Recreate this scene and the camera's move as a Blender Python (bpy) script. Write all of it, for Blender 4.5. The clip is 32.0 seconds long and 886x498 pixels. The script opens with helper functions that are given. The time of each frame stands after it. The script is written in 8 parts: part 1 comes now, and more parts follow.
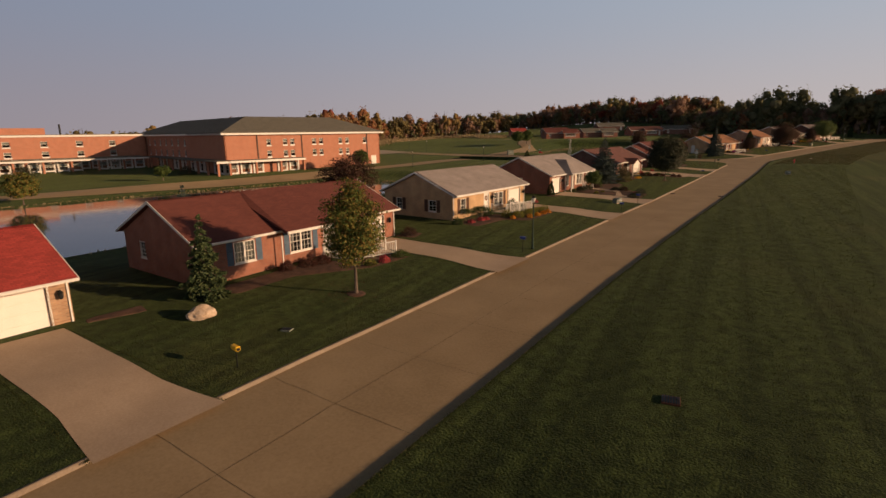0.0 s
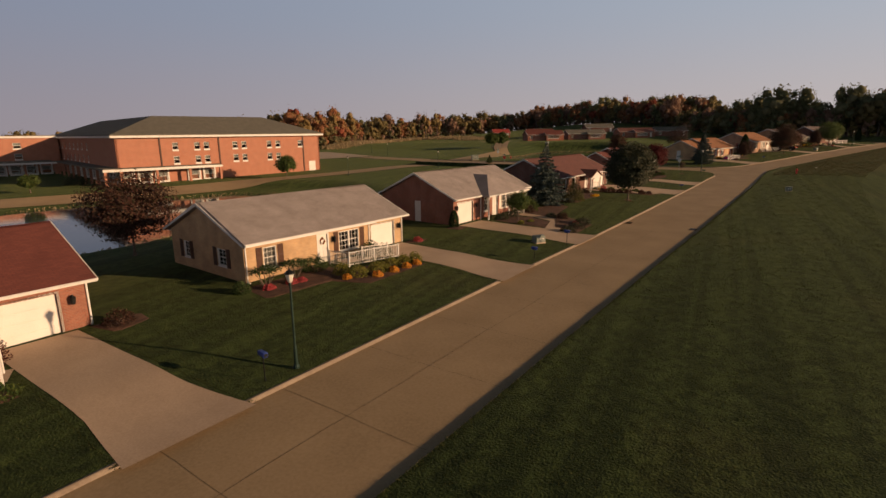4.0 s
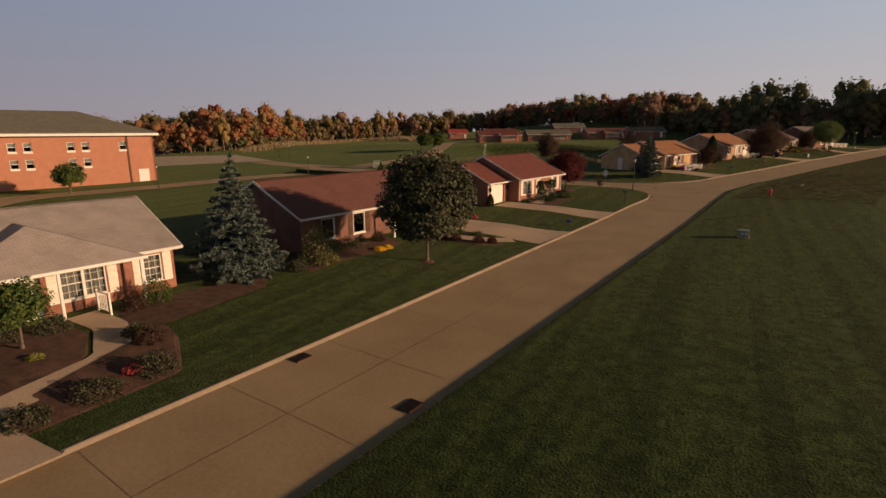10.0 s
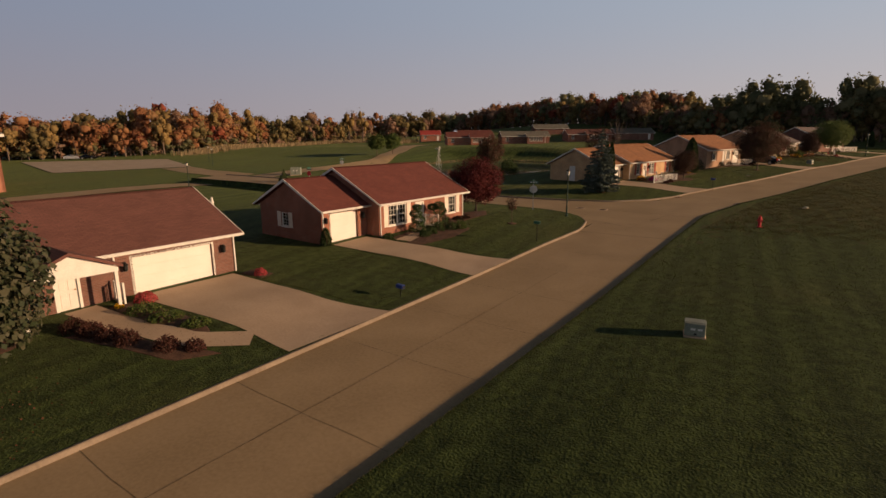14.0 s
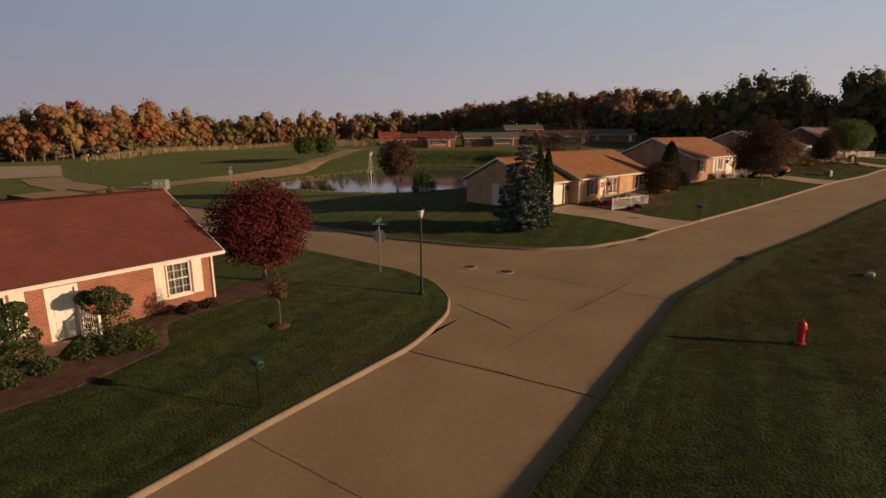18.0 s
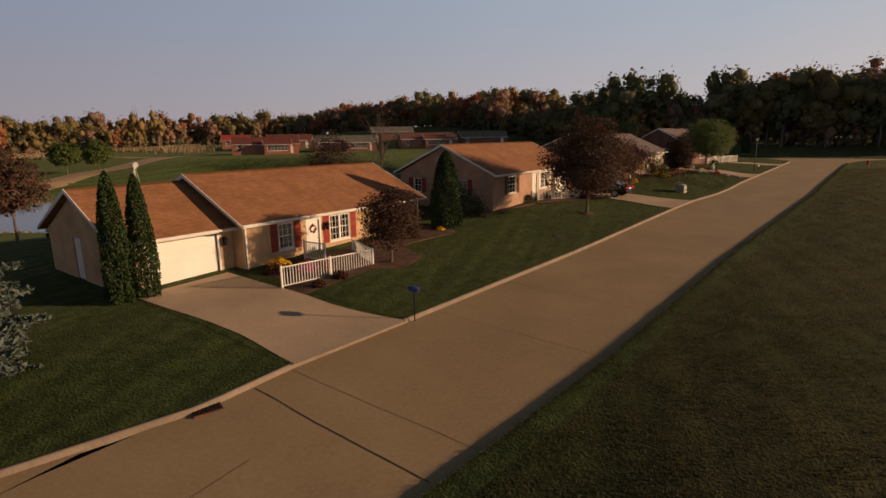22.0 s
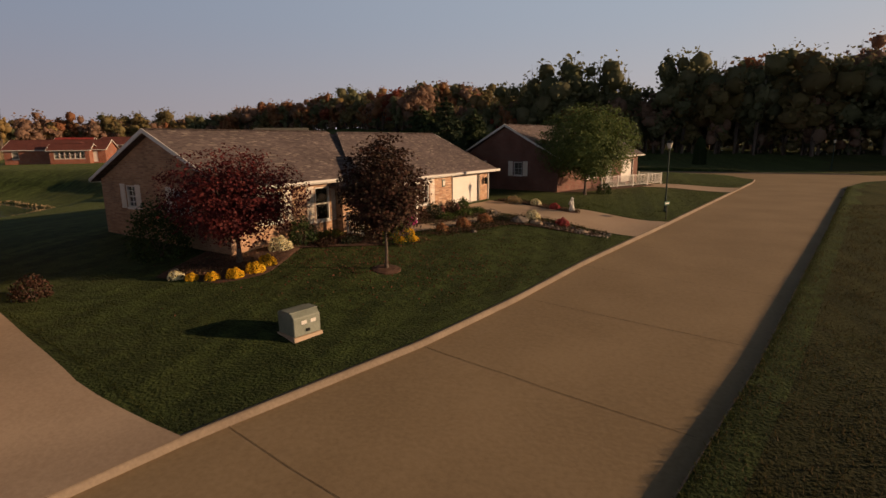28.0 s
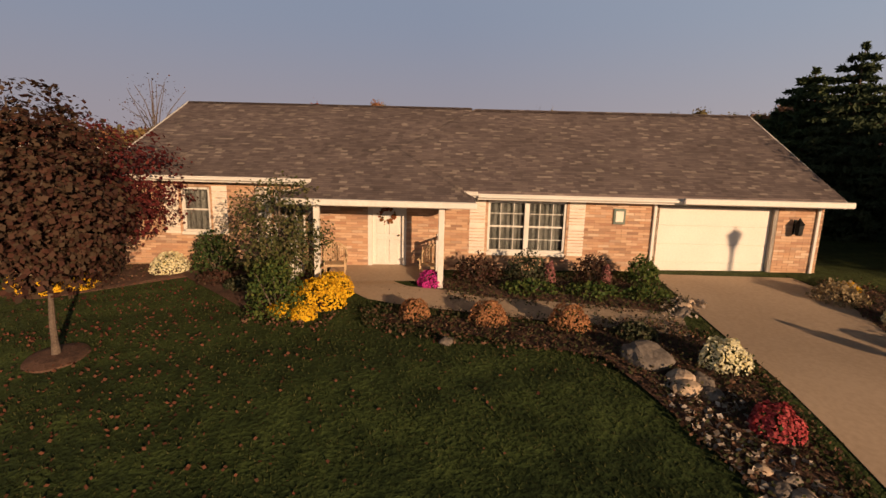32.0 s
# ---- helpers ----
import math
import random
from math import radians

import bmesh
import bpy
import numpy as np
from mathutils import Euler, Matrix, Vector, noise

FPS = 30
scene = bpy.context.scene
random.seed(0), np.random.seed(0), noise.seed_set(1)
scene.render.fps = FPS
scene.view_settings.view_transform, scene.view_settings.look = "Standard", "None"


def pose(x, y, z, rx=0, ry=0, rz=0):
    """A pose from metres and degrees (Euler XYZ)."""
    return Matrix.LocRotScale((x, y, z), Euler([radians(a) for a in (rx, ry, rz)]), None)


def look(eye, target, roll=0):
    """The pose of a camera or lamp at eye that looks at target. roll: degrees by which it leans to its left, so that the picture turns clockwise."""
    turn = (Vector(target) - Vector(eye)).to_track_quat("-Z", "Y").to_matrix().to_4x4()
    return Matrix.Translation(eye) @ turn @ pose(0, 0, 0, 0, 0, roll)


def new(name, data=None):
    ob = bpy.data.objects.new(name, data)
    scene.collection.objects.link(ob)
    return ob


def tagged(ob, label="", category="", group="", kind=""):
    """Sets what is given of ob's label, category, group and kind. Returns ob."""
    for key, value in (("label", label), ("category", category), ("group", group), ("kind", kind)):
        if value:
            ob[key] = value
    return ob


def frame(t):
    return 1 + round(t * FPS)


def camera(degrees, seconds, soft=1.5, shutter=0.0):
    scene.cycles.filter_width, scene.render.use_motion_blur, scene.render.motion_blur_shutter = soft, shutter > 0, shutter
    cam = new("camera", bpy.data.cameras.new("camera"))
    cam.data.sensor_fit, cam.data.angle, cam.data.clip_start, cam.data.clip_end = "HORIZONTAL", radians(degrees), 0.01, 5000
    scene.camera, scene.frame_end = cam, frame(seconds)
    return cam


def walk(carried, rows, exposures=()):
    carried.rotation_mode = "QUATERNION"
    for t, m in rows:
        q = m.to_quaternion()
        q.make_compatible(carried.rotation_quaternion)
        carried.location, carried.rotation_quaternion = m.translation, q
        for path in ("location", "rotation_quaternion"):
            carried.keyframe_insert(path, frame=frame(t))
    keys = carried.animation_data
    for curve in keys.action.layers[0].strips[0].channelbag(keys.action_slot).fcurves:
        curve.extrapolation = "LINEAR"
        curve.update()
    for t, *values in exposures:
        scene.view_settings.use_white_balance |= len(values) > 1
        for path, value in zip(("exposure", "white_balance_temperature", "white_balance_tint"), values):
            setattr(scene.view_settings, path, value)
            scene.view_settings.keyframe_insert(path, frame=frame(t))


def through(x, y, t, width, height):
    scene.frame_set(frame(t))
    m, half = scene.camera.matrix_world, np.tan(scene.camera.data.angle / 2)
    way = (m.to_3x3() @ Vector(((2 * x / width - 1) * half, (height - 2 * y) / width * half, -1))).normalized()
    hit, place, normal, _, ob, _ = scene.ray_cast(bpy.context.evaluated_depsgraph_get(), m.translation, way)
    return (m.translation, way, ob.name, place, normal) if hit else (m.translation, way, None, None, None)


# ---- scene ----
cam = camera(80.7, 32.0, 1.5)
METRES, EYE, TILT, LEAN, TURN = 195.0, 7.6, -1.3, 0.0, 33.8
ROWS = [
    (0.0, -0.0226, -0.0355, 0.0002, -0.22, -11.29, 0.76),
    (0.5, -0.0152, -0.0238, 0.0, -0.2, -11.29, 0.74),
    (1.0, -0.0077, -0.012, 0.0, -0.17, -11.29, 0.71),
    (1.5, 0.0, 0.0, 0.0, -0.14, -11.29, 0.69),
    (2.0, 0.0077, 0.0119, 0.0, -0.1, -11.28, 0.66),
    (2.5, 0.016, 0.0245, 0.0006, -0.07, -11.23, 0.66),
    (3.0, 0.0247, 0.0377, 0.0015, -0.06, -11.24, 0.67),
    (3.5, 0.034, 0.0513, 0.0029, -0.06, -11.25, 0.66),
    (5.5, 0.0718, 0.1046, 0.0075, 0.01, -11.31, 0.55),
    (6.0, 0.082, 0.1184, 0.008, 0.02, -11.3, 0.54),
    (6.5, 0.0923, 0.1321, 0.0083, 0.04, -11.29, 0.55),
    (7.0, 0.1029, 0.1459, 0.0087, 0.01, -11.27, 0.54),
    (7.5, 0.1135, 0.1594, 0.0089, 0.0, -11.27, 0.53),
    (8.0, 0.1241, 0.1727, 0.009, -0.01, -11.26, 0.51),
    (8.5, 0.1344, 0.1858, 0.0085, 0.01, -11.25, 0.52),
    (9.0, 0.1443, 0.1988, 0.0078, 0.02, -11.25, 0.47),
    (9.5, 0.154, 0.2112, 0.0071, 0.01, -11.23, 0.48),
    (10.0, 0.1635, 0.2231, 0.0066, -0.03, -11.24, 0.43),
    (10.5, 0.1729, 0.2349, 0.0061, -0.01, -11.18, 0.43),
    (11.0, 0.1821, 0.2464, 0.006, -0.01, -11.2, 0.4),
    (11.5, 0.1911, 0.2582, 0.006, 0.04, -11.2, 0.38),
    (12.0, 0.1994, 0.2701, 0.0058, 0.11, -11.17, 0.38),
    (12.5, 0.2076, 0.2827, 0.0061, 0.11, -11.12, 0.4),
    (13.0, 0.2153, 0.2957, 0.0065, 0.13, -11.08, 0.4),
    (13.5, 0.2224, 0.309, 0.007, 0.15, -11.06, 0.37),
    (14.0, 0.2292, 0.3225, 0.0078, 0.07, -11.03, 0.39),
    (14.5, 0.2361, 0.3366, 0.0087, 0.05, -11.02, 0.39),
    (16.5, 0.2639, 0.3937, 0.0114, 0.02, -11.01, 0.37),
    (17.0, 0.2717, 0.4083, 0.0115, 0.01, -10.99, 0.39),
    (17.5, 0.2795, 0.423, 0.0114, -0.06, -10.94, 0.37),
    (18.0, 0.2877, 0.4374, 0.0107, -0.94, -10.9, 0.43),
    (18.5, 0.2966, 0.4512, 0.0103, -2.9, -10.9, 0.53),
    (19.0, 0.3063, 0.4641, 0.0106, -5.85, -10.91, 0.67),
    (19.5, 0.3168, 0.4765, 0.0108, -7.57, -10.9, 0.77),
    (20.0, 0.3278, 0.4887, 0.011, -8.24, -10.89, 0.8),
    (20.5, 0.3396, 0.5013, 0.0117, -8.32, -10.83, 0.85),
    (21.0, 0.3517, 0.5145, 0.0127, -8.39, -10.81, 0.85),
    (21.5, 0.3645, 0.5276, 0.0134, -9.64, -10.82, 0.91),
    (22.0, 0.3778, 0.5405, 0.014, -10.7, -10.79, 0.97),
    (22.5, 0.3917, 0.5531, 0.0147, -11.1, -10.81, 0.94),
    (23.0, 0.406, 0.5656, 0.0154, -11.22, -10.77, 0.97),
    (23.5, 0.4207, 0.5781, 0.0159, -11.26, -10.7, 0.97),
    (24.0, 0.4355, 0.5908, 0.0164, -11.32, -10.64, 0.95),
    (24.5, 0.4504, 0.6034, 0.0171, -11.45, -10.63, 0.93),
    (25.0, 0.4653, 0.6163, 0.0181, -11.52, -10.57, 0.94),
    (25.5, 0.4803, 0.6291, 0.019, -11.64, -10.57, 0.9),
    (26.0, 0.4951, 0.6423, 0.0196, -11.6, -10.49, 0.97),
    (26.5, 0.5092, 0.6559, 0.0193, -11.55, -10.43, 0.98),
    (28.5, 0.5527, 0.7114, 0.0143, -11.58, -10.36, 0.81),
    (29.0, 0.5616, 0.727, 0.0132, -11.61, -10.37, 0.76),
    (29.5, 0.5706, 0.7423, 0.0128, -10.03, -10.38, 0.65),
    (30.0, 0.5799, 0.7562, 0.0132, -4.89, -10.41, 0.16),
    (30.5, 0.5884, 0.7668, 0.0139, 5.27, -10.32, -0.46),
    (31.0, 0.5956, 0.7747, 0.0143, 20.88, -10.41, -1.39),
    (31.5, 0.6018, 0.7798, 0.0147, 35.14, -10.66, -1.97),
    (32.0, 0.6073, 0.7831, 0.0151, 45.15, -10.83, -2.34),
]
walk(cam, [(t, pose(0, 0, EYE, TILT, LEAN, TURN) @ pose(METRES * x, METRES * y, METRES * z, 90 + pitch, roll, yaw)) for t, x, y, z, yaw, pitch, roll in ROWS], exposures=((0.0, 0.06, 6500, 14), (27.0, 0.06, 6500, 14), (29.0, -0.05, 6500, 13), (30.0, -0.08, 6500, 13), (31.0, 0.06, 6500, 13), (32.0, 0.18, 6500, 13)))

# ---- world and sun ----
SUN_EL, SUN_AZ = 12.0, 19.3          # degrees above the ground; degrees from +x towards +y
world = bpy.data.worlds.new("sky")
scene.world = world
world.use_nodes = True
wn, wl = world.node_tree.nodes, world.node_tree.links
sky = wn.new("ShaderNodeTexSky")
sky.sky_type, sky.sun_disc = "NISHITA", False
sky.sun_elevation, sky.sun_rotation = radians(SUN_EL), radians(90 - SUN_AZ)
sky.dust_density, sky.air_density, sky.ozone_density = 1.2, 1.3, 1.0
wn["Background"].inputs[1].default_value = 0.05
# a thin evening haze: greyish pink at the horizon, bluer above it, paler towards the sun
sky_dir, sky_xyz, sky_dot = wn.new("ShaderNodeTexCoord"), wn.new("ShaderNodeSeparateXYZ"), wn.new("ShaderNodeVectorMath")
sky_dot.operation = "DOT_PRODUCT"
sky_dot.inputs[1].default_value = (math.cos(radians(SUN_AZ)), math.sin(radians(SUN_AZ)), 0)
wl.new(sky_dir.outputs["Generated"], sky_xyz.inputs[0])
wl.new(sky_dir.outputs["Generated"], sky_dot.inputs[0])


def sky_range(source, lo, hi, a, b, kind="SMOOTHSTEP"):
    node = wn.new("ShaderNodeMapRange")
    node.interpolation_type = kind
    for k, v in enumerate((lo, hi, a, b), 1):
        node.inputs[k].default_value = v
    wl.new(source, node.inputs[0])
    return node.outputs[0]


def sky_tone(stops):
    node = wn.new("ShaderNodeValToRGB")
    while len(node.color_ramp.elements) < len(stops):
        node.color_ramp.elements.new(0.5)
    for e, (at, colour) in zip(node.color_ramp.elements, stops):
        e.position, e.color = at, (*colour, 1)
    wl.new(glow, node.inputs[0])
    return node.outputs[0]


def sky_mix(factor, a, b):
    node = wn.new("ShaderNodeMix")
    node.data_type = "RGBA"
    wl.new(factor, node.inputs["Factor"])
    wl.new(a, node.inputs["A"])
    wl.new(b, node.inputs["B"])
    return node.outputs["Result"]


glow = sky_range(sky_dot.outputs["Value"], -0.85, 1.0, 0.0, 1.0, "LINEAR")
low_tone = sky_tone([(0.0, (0.265, 0.238, 0.258)), (0.68, (0.455, 0.405, 0.385)), (1.0, (0.68, 0.57, 0.50))])
high_tone = sky_tone([(0.0, (0.195, 0.230, 0.300)), (0.68, (0.335, 0.385, 0.440)), (1.0, (0.48, 0.47, 0.46))])
band = sky_mix(sky_range(sky_xyz.outputs[2], -0.02, 0.24, 0.0, 1.0), low_tone, high_tone)
gain = wn.new("ShaderNodeVectorMath")
gain.operation = "SCALE"
gain.inputs["Scale"].default_value = 21.6
wl.new(band, gain.inputs[0])
dusk = wn.new("ShaderNodeVectorMath")
dusk.operation = "SCALE"
dusk.inputs["Scale"].default_value = 0.4
wl.new(sky.outputs[0], dusk.inputs[0])
wl.new(sky_mix(sky_range(sky_xyz.outputs[2], 0.25, 0.55, 0.0, 1.0), gain.outputs[0], dusk.outputs[0]), wn["Background"].inputs[0])
lamp_data = bpy.data.lights.new("sun", "SUN")
lamp_data.energy, lamp_data.angle, lamp_data.color = 5.0, radians(0.6), (1.0, 0.66, 0.38)
sun = new("sun", lamp_data)
sd = Vector((math.cos(radians(SUN_EL)) * math.cos(radians(SUN_AZ)), math.cos(radians(SUN_EL)) * math.sin(radians(SUN_AZ)), math.sin(radians(SUN_EL))))
sun.matrix_world = look(sd * 100, (0, 0, 0))


# ---- materials ----
def mat(name, rough=0.8, metal=0.0, spec=0.3):
    m = bpy.data.materials.new(name)
    m.use_nodes = True
    b = m.node_tree.nodes["Principled BSDF"]
    b.inputs["Roughness"].default_value, b.inputs["Metallic"].default_value = rough, metal
    b.inputs["Specular IOR Level"].default_value = spec
    return m, m.node_tree.nodes, m.node_tree.links, b


def ramp(n, stops):
    r = n.new("ShaderNodeValToRGB")
    e = r.color_ramp.elements
    while len(e) < len(stops):
        e.new(0.5)
    for k, (p, c) in zip(e, stops):
        k.position, k.color = p, (*c, 1)
    return r


def noisy(name, dark, light, scale=3.0, fine=25.0, rough=0.8, metal=0.0, bump=0.3, space="Object", spec=0.3):
    """Two scales of noise between two colours, with a little relief."""
    m, n, l, b = mat(name, rough, metal, spec)
    tc = n.new("ShaderNodeTexCoord")
    big, small = n.new("ShaderNodeTexNoise"), n.new("ShaderNodeTexNoise")
    big.inputs["Scale"].default_value, small.inputs["Scale"].default_value = scale, fine
    big.inputs["Detail"].default_value, small.inputs["Detail"].default_value = 4, 3
    mix = n.new("ShaderNodeMath")
    mix.operation = "MULTIPLY_ADD"
    mix.inputs[1].default_value = 0.55
    half = n.new("ShaderNodeMath")
    half.operation = "MULTIPLY"
    half.inputs[1].default_value = 0.45
    for k in (big, small):
        l.new(tc.outputs[space], k.inputs["Vector"])
    l.new(small.outputs[0], half.inputs[0])
    l.new(big.outputs[0], mix.inputs[0])
    l.new(half.outputs[0], mix.inputs[2])
    r = ramp(n, [(0.36, dark), (0.64, light)])
    l.new(mix.outputs[0], r.inputs[0])
    l.new(r.outputs[0], b.inputs["Base Color"])
    if bump:
        bp = n.new("ShaderNodeBump")
        bp.inputs["Strength"].default_value, bp.inputs["Distance"].default_value = bump, 0.02
        l.new(small.outputs[0], bp.inputs["Height"])
        l.new(bp.outputs[0], b.inputs["Normal"])
    return m


def courses(name, c1, c2, joint, w, h, gap, rough=0.85, slope=1.0, bump=0.5, tint=0.25):
    """Bricks or shingles in courses: along x + y, rising with z times slope."""
    m, n, l, b = mat(name, rough)
    tc = n.new("ShaderNodeTexCoord")
    sep, add, mul, com = n.new("ShaderNodeSeparateXYZ"), n.new("ShaderNodeMath"), n.new("ShaderNodeMath"), n.new("ShaderNodeCombineXYZ")
    mul.operation = "MULTIPLY"
    mul.inputs[1].default_value = slope
    l.new(tc.outputs["Object"], sep.inputs[0])
    l.new(sep.outputs[2], mul.inputs[0])
    l.new(mul.outputs[0], com.inputs[1])
    if slope == 1.0:
        l.new(sep.outputs[0], add.inputs[0])
        l.new(sep.outputs[1], add.inputs[1])
        l.new(add.outputs[0], com.inputs[0])
    else:
        l.new(sep.outputs[0], com.inputs[0])
    t = n.new("ShaderNodeTexBrick")
    t.inputs["Color1"].default_value, t.inputs["Color2"].default_value, t.inputs["Mortar"].default_value = (*c1, 1), (*c2, 1), (*joint, 1)
    t.inputs["Scale"].default_value, t.inputs["Brick Width"].default_value, t.inputs["Row Height"].default_value = 1.0, w, h
    t.inputs["Mortar Size"].default_value, t.inputs["Mortar Smooth"].default_value = gap, 0.2
    l.new(com.outputs[0], t.inputs["Vector"])
    ns = n.new("ShaderNodeTexNoise")
    ns.inputs["Scale"].default_value, ns.inputs["Detail"].default_value = 0.9, 6
    l.new(tc.outputs["Object"], ns.inputs["Vector"])
    r = ramp(n, [(0.3, (1 - tint,) * 3), (0.7, (1 + tint * 0.4,) * 3)])
    l.new(ns.outputs[0], r.inputs[0])
    mx = n.new("ShaderNodeMix")
    mx.data_type, mx.blend_type = "RGBA", "MULTIPLY"
    mx.inputs["Factor"].default_value = 1.0
    l.new(t.outputs[0], mx.inputs["A"])
    l.new(r.outputs[0], mx.inputs["B"])
    l.new(mx.outputs["Result"], b.inputs["Base Color"])
    bp = n.new("ShaderNodeBump")
    bp.inputs["Strength"].default_value, bp.inputs["Distance"].default_value = bump, 0.012
    bp.invert = True
    l.new(t.outputs["Fac"], bp.inputs["Height"])
    l.new(bp.outputs[0], b.inputs["Normal"])
    return m


def islands(name, stops, rough=0.7, spec=0.2, through=0.25):
    """Leaves, petals and stones: one colour for each loose piece, drawn from a ramp."""
    m, n, l, b = mat(name, rough, 0, spec)
    g = n.new("ShaderNodeNewGeometry")
    k = len(stops) - 1
    r = ramp(n, [(i / k, c) for i, c in enumerate(stops)])
    l.new(g.outputs["Random Per Island"], r.inputs[0])
    l.new(r.outputs[0], b.inputs["Base Color"])
    if through:
        tr, ms = n.new("ShaderNodeBsdfTranslucent"), n.new("ShaderNodeMixShader")
        l.new(r.outputs[0], tr.inputs[0])
        ms.inputs[0].default_value = through
        l.new(b.outputs[0], ms.inputs[1])
        l.new(tr.outputs[0], ms.inputs[2])
        l.new(ms.outputs[0], n["Material Output"].inputs[0])
    return m


def glass_pane(name):
    """Clear glass: see-through, with a gloss that grows towards grazing views."""
    m, n, l, b = mat(name, 0.03, 0, 0.8)
    tr, gl, fr, ms = n.new("ShaderNodeBsdfTransparent"), n.new("ShaderNodeBsdfGlossy"), n.new("ShaderNodeFresnel"), n.new("ShaderNodeMixShader")
    tr.inputs[0].default_value = (0.86, 0.88, 0.88, 1)
    gl.inputs["Roughness"].default_value = 0.03
    fr.inputs[0].default_value = 1.6
    l.new(fr.outputs[0], ms.inputs[0])
    l.new(tr.outputs[0], ms.inputs[1])
    l.new(gl.outputs[0], ms.inputs[2])
    l.new(ms.outputs[0], n["Material Output"].inputs[0])
    return m


def grass_mat(name="lawn_grass", dryness=0.5, low=0.55, gain=1.0):
    m, n, l, b = mat(name, 0.9, 0, 0.1)
    tc = n.new("ShaderNodeTexCoord")
    outs = []
    for s, d in ((0.06, 3), (2.1, 6), (13.0, 4)):
        k = n.new("ShaderNodeTexNoise")
        k.inputs["Scale"].default_value, k.inputs["Detail"].default_value = s, d
        l.new(tc.outputs["Object"], k.inputs["Vector"])
        outs.append(k)
    r1 = ramp(n, [(0.33, (0.015 * gain, 0.026 * gain, 0.010 * gain)), (0.66, (0.041 * gain, 0.061 * gain, 0.021 * gain))])
    l.new(outs[1].outputs[0], r1.inputs[0])
    r2 = ramp(n, [(0.36, (0.55, 0.6, 0.55)), (0.66, (1.3, 1.25, 1.15))])
    l.new(outs[2].outputs[0], r2.inputs[0])
    dry = ramp(n, [(low, (0, 0, 0)), (low + 0.2, (dryness,) * 3)])
    l.new(outs[0].outputs[0], dry.inputs[0])
    m1, m2 = n.new("ShaderNodeMix"), n.new("ShaderNodeMix")
    m1.data_type = m2.data_type = "RGBA"
    m1.inputs["B"].default_value = (0.07 * gain, 0.058 * gain, 0.03 * gain, 1)
    l.new(dry.outputs[0], m1.inputs["Factor"])
    l.new(r1.outputs[0], m1.inputs["A"])
    m2.blend_type = "MULTIPLY"
    m2.inputs["Factor"].default_value = 1
    l.new(m1.outputs["Result"], m2.inputs["A"])
    l.new(r2.outputs[0], m2.inputs["B"])
    # swaths left by the mower, along the street
    wv, wr, m3 = n.new("ShaderNodeTexNoise"), ramp(n, [(0.42, (0.74, 0.78, 0.76)), (0.58, (1.3, 1.26, 1.12))]), n.new("ShaderNodeMix")
    wv.inputs["Scale"].default_value, wv.inputs["Detail"].default_value = 1.15, 2
    mp = n.new("ShaderNodeMapping")
    mp.vector_type = "TEXTURE"
    mp.inputs["Rotation"].default_value, mp.inputs["Scale"].default_value = (0, 0, 0.1), (1.0, 55.0, 1.0)
    l.new(tc.outputs["Object"], mp.inputs[0])
    l.new(mp.outputs[0], wv.inputs[0])
    l.new(wv.outputs[0], wr.inputs[0])
    m3.data_type, m3.blend_type = "RGBA", "MULTIPLY"
    m3.inputs["Factor"].default_value = 1
    l.new(m2.outputs["Result"], m3.inputs["A"])
    l.new(wr.outputs[0], m3.inputs["B"])
    b.inputs["Sheen Weight"].default_value, b.inputs["Sheen Roughness"].default_value = 0.08, 0.4
    b.inputs["Sheen Tint"].default_value = (0.5, 0.58, 0.2, 1)
    l.new(m3.outputs["Result"], b.inputs["Base Color"])
    bp = n.new("ShaderNodeBump")
    bp.inputs["Strength"].default_value, bp.inputs["Distance"].default_value = 0.9, 0.06
    l.new(outs[2].outputs[0], bp.inputs["Height"])
    l.new(bp.outputs[0], b.inputs["Normal"])
    return m


GRASS = grass_mat()
# drier grass; its low gain also paints in the shaded sides of the blades
MEADOW = grass_mat("dry_shaded_meadow_grass", 0.7, 0.3, 0.62)
# lawn colour brightened to stand in for the sunlit sides of its blades
LIT_FIELD = grass_mat("sunlit_field_grass", 0.3, 0.55, 1.4)
CONCRETE = noisy("road_concrete", (0.29, 0.206, 0.113), (0.38, 0.274, 0.156), 0.35, 9, 0.85, bump=0.15)
DRIVE = noisy("drive_concrete", (0.40, 0.295, 0.205), (0.50, 0.375, 0.265), 0.5, 12, 0.85, bump=0.15)
KERB = noisy("kerb_concrete", (0.18, 0.138, 0.10), (0.26, 0.205, 0.15), 1.2, 14, 0.85, bump=0.2)
JOINT = noisy("joint_tar", (0.10, 0.072, 0.04), (0.25, 0.182, 0.1), 0.9, 9, 0.9)
MULCH = noisy("bark_mulch", (0.045, 0.025, 0.018), (0.14, 0.075, 0.05), 2, 18, 0.95, bump=0.9)
WHITE = noisy("white_trim", (0.62, 0.59, 0.54), (0.72, 0.7, 0.65), 2, 20, 0.5, bump=0.05)
CREAM = noisy("garage_paint", (0.68, 0.64, 0.58), (0.76, 0.72, 0.66), 1, 20, 0.55, bump=0.05)
DARKMETAL = noisy("dark_metal", (0.012, 0.014, 0.014), (0.03, 0.03, 0.03), 4, 30, 0.45, 0.6, 0.1)
PANE = glass_pane("window_glass")
BARK = noisy("bark", (0.07, 0.05, 0.04), (0.17, 0.13, 0.10), 5, 30, 0.95, bump=0.8)
RUST = noisy("rusty_iron", (0.10, 0.042, 0.026), (0.19, 0.085, 0.055), 6, 40, 0.8, 0.3)


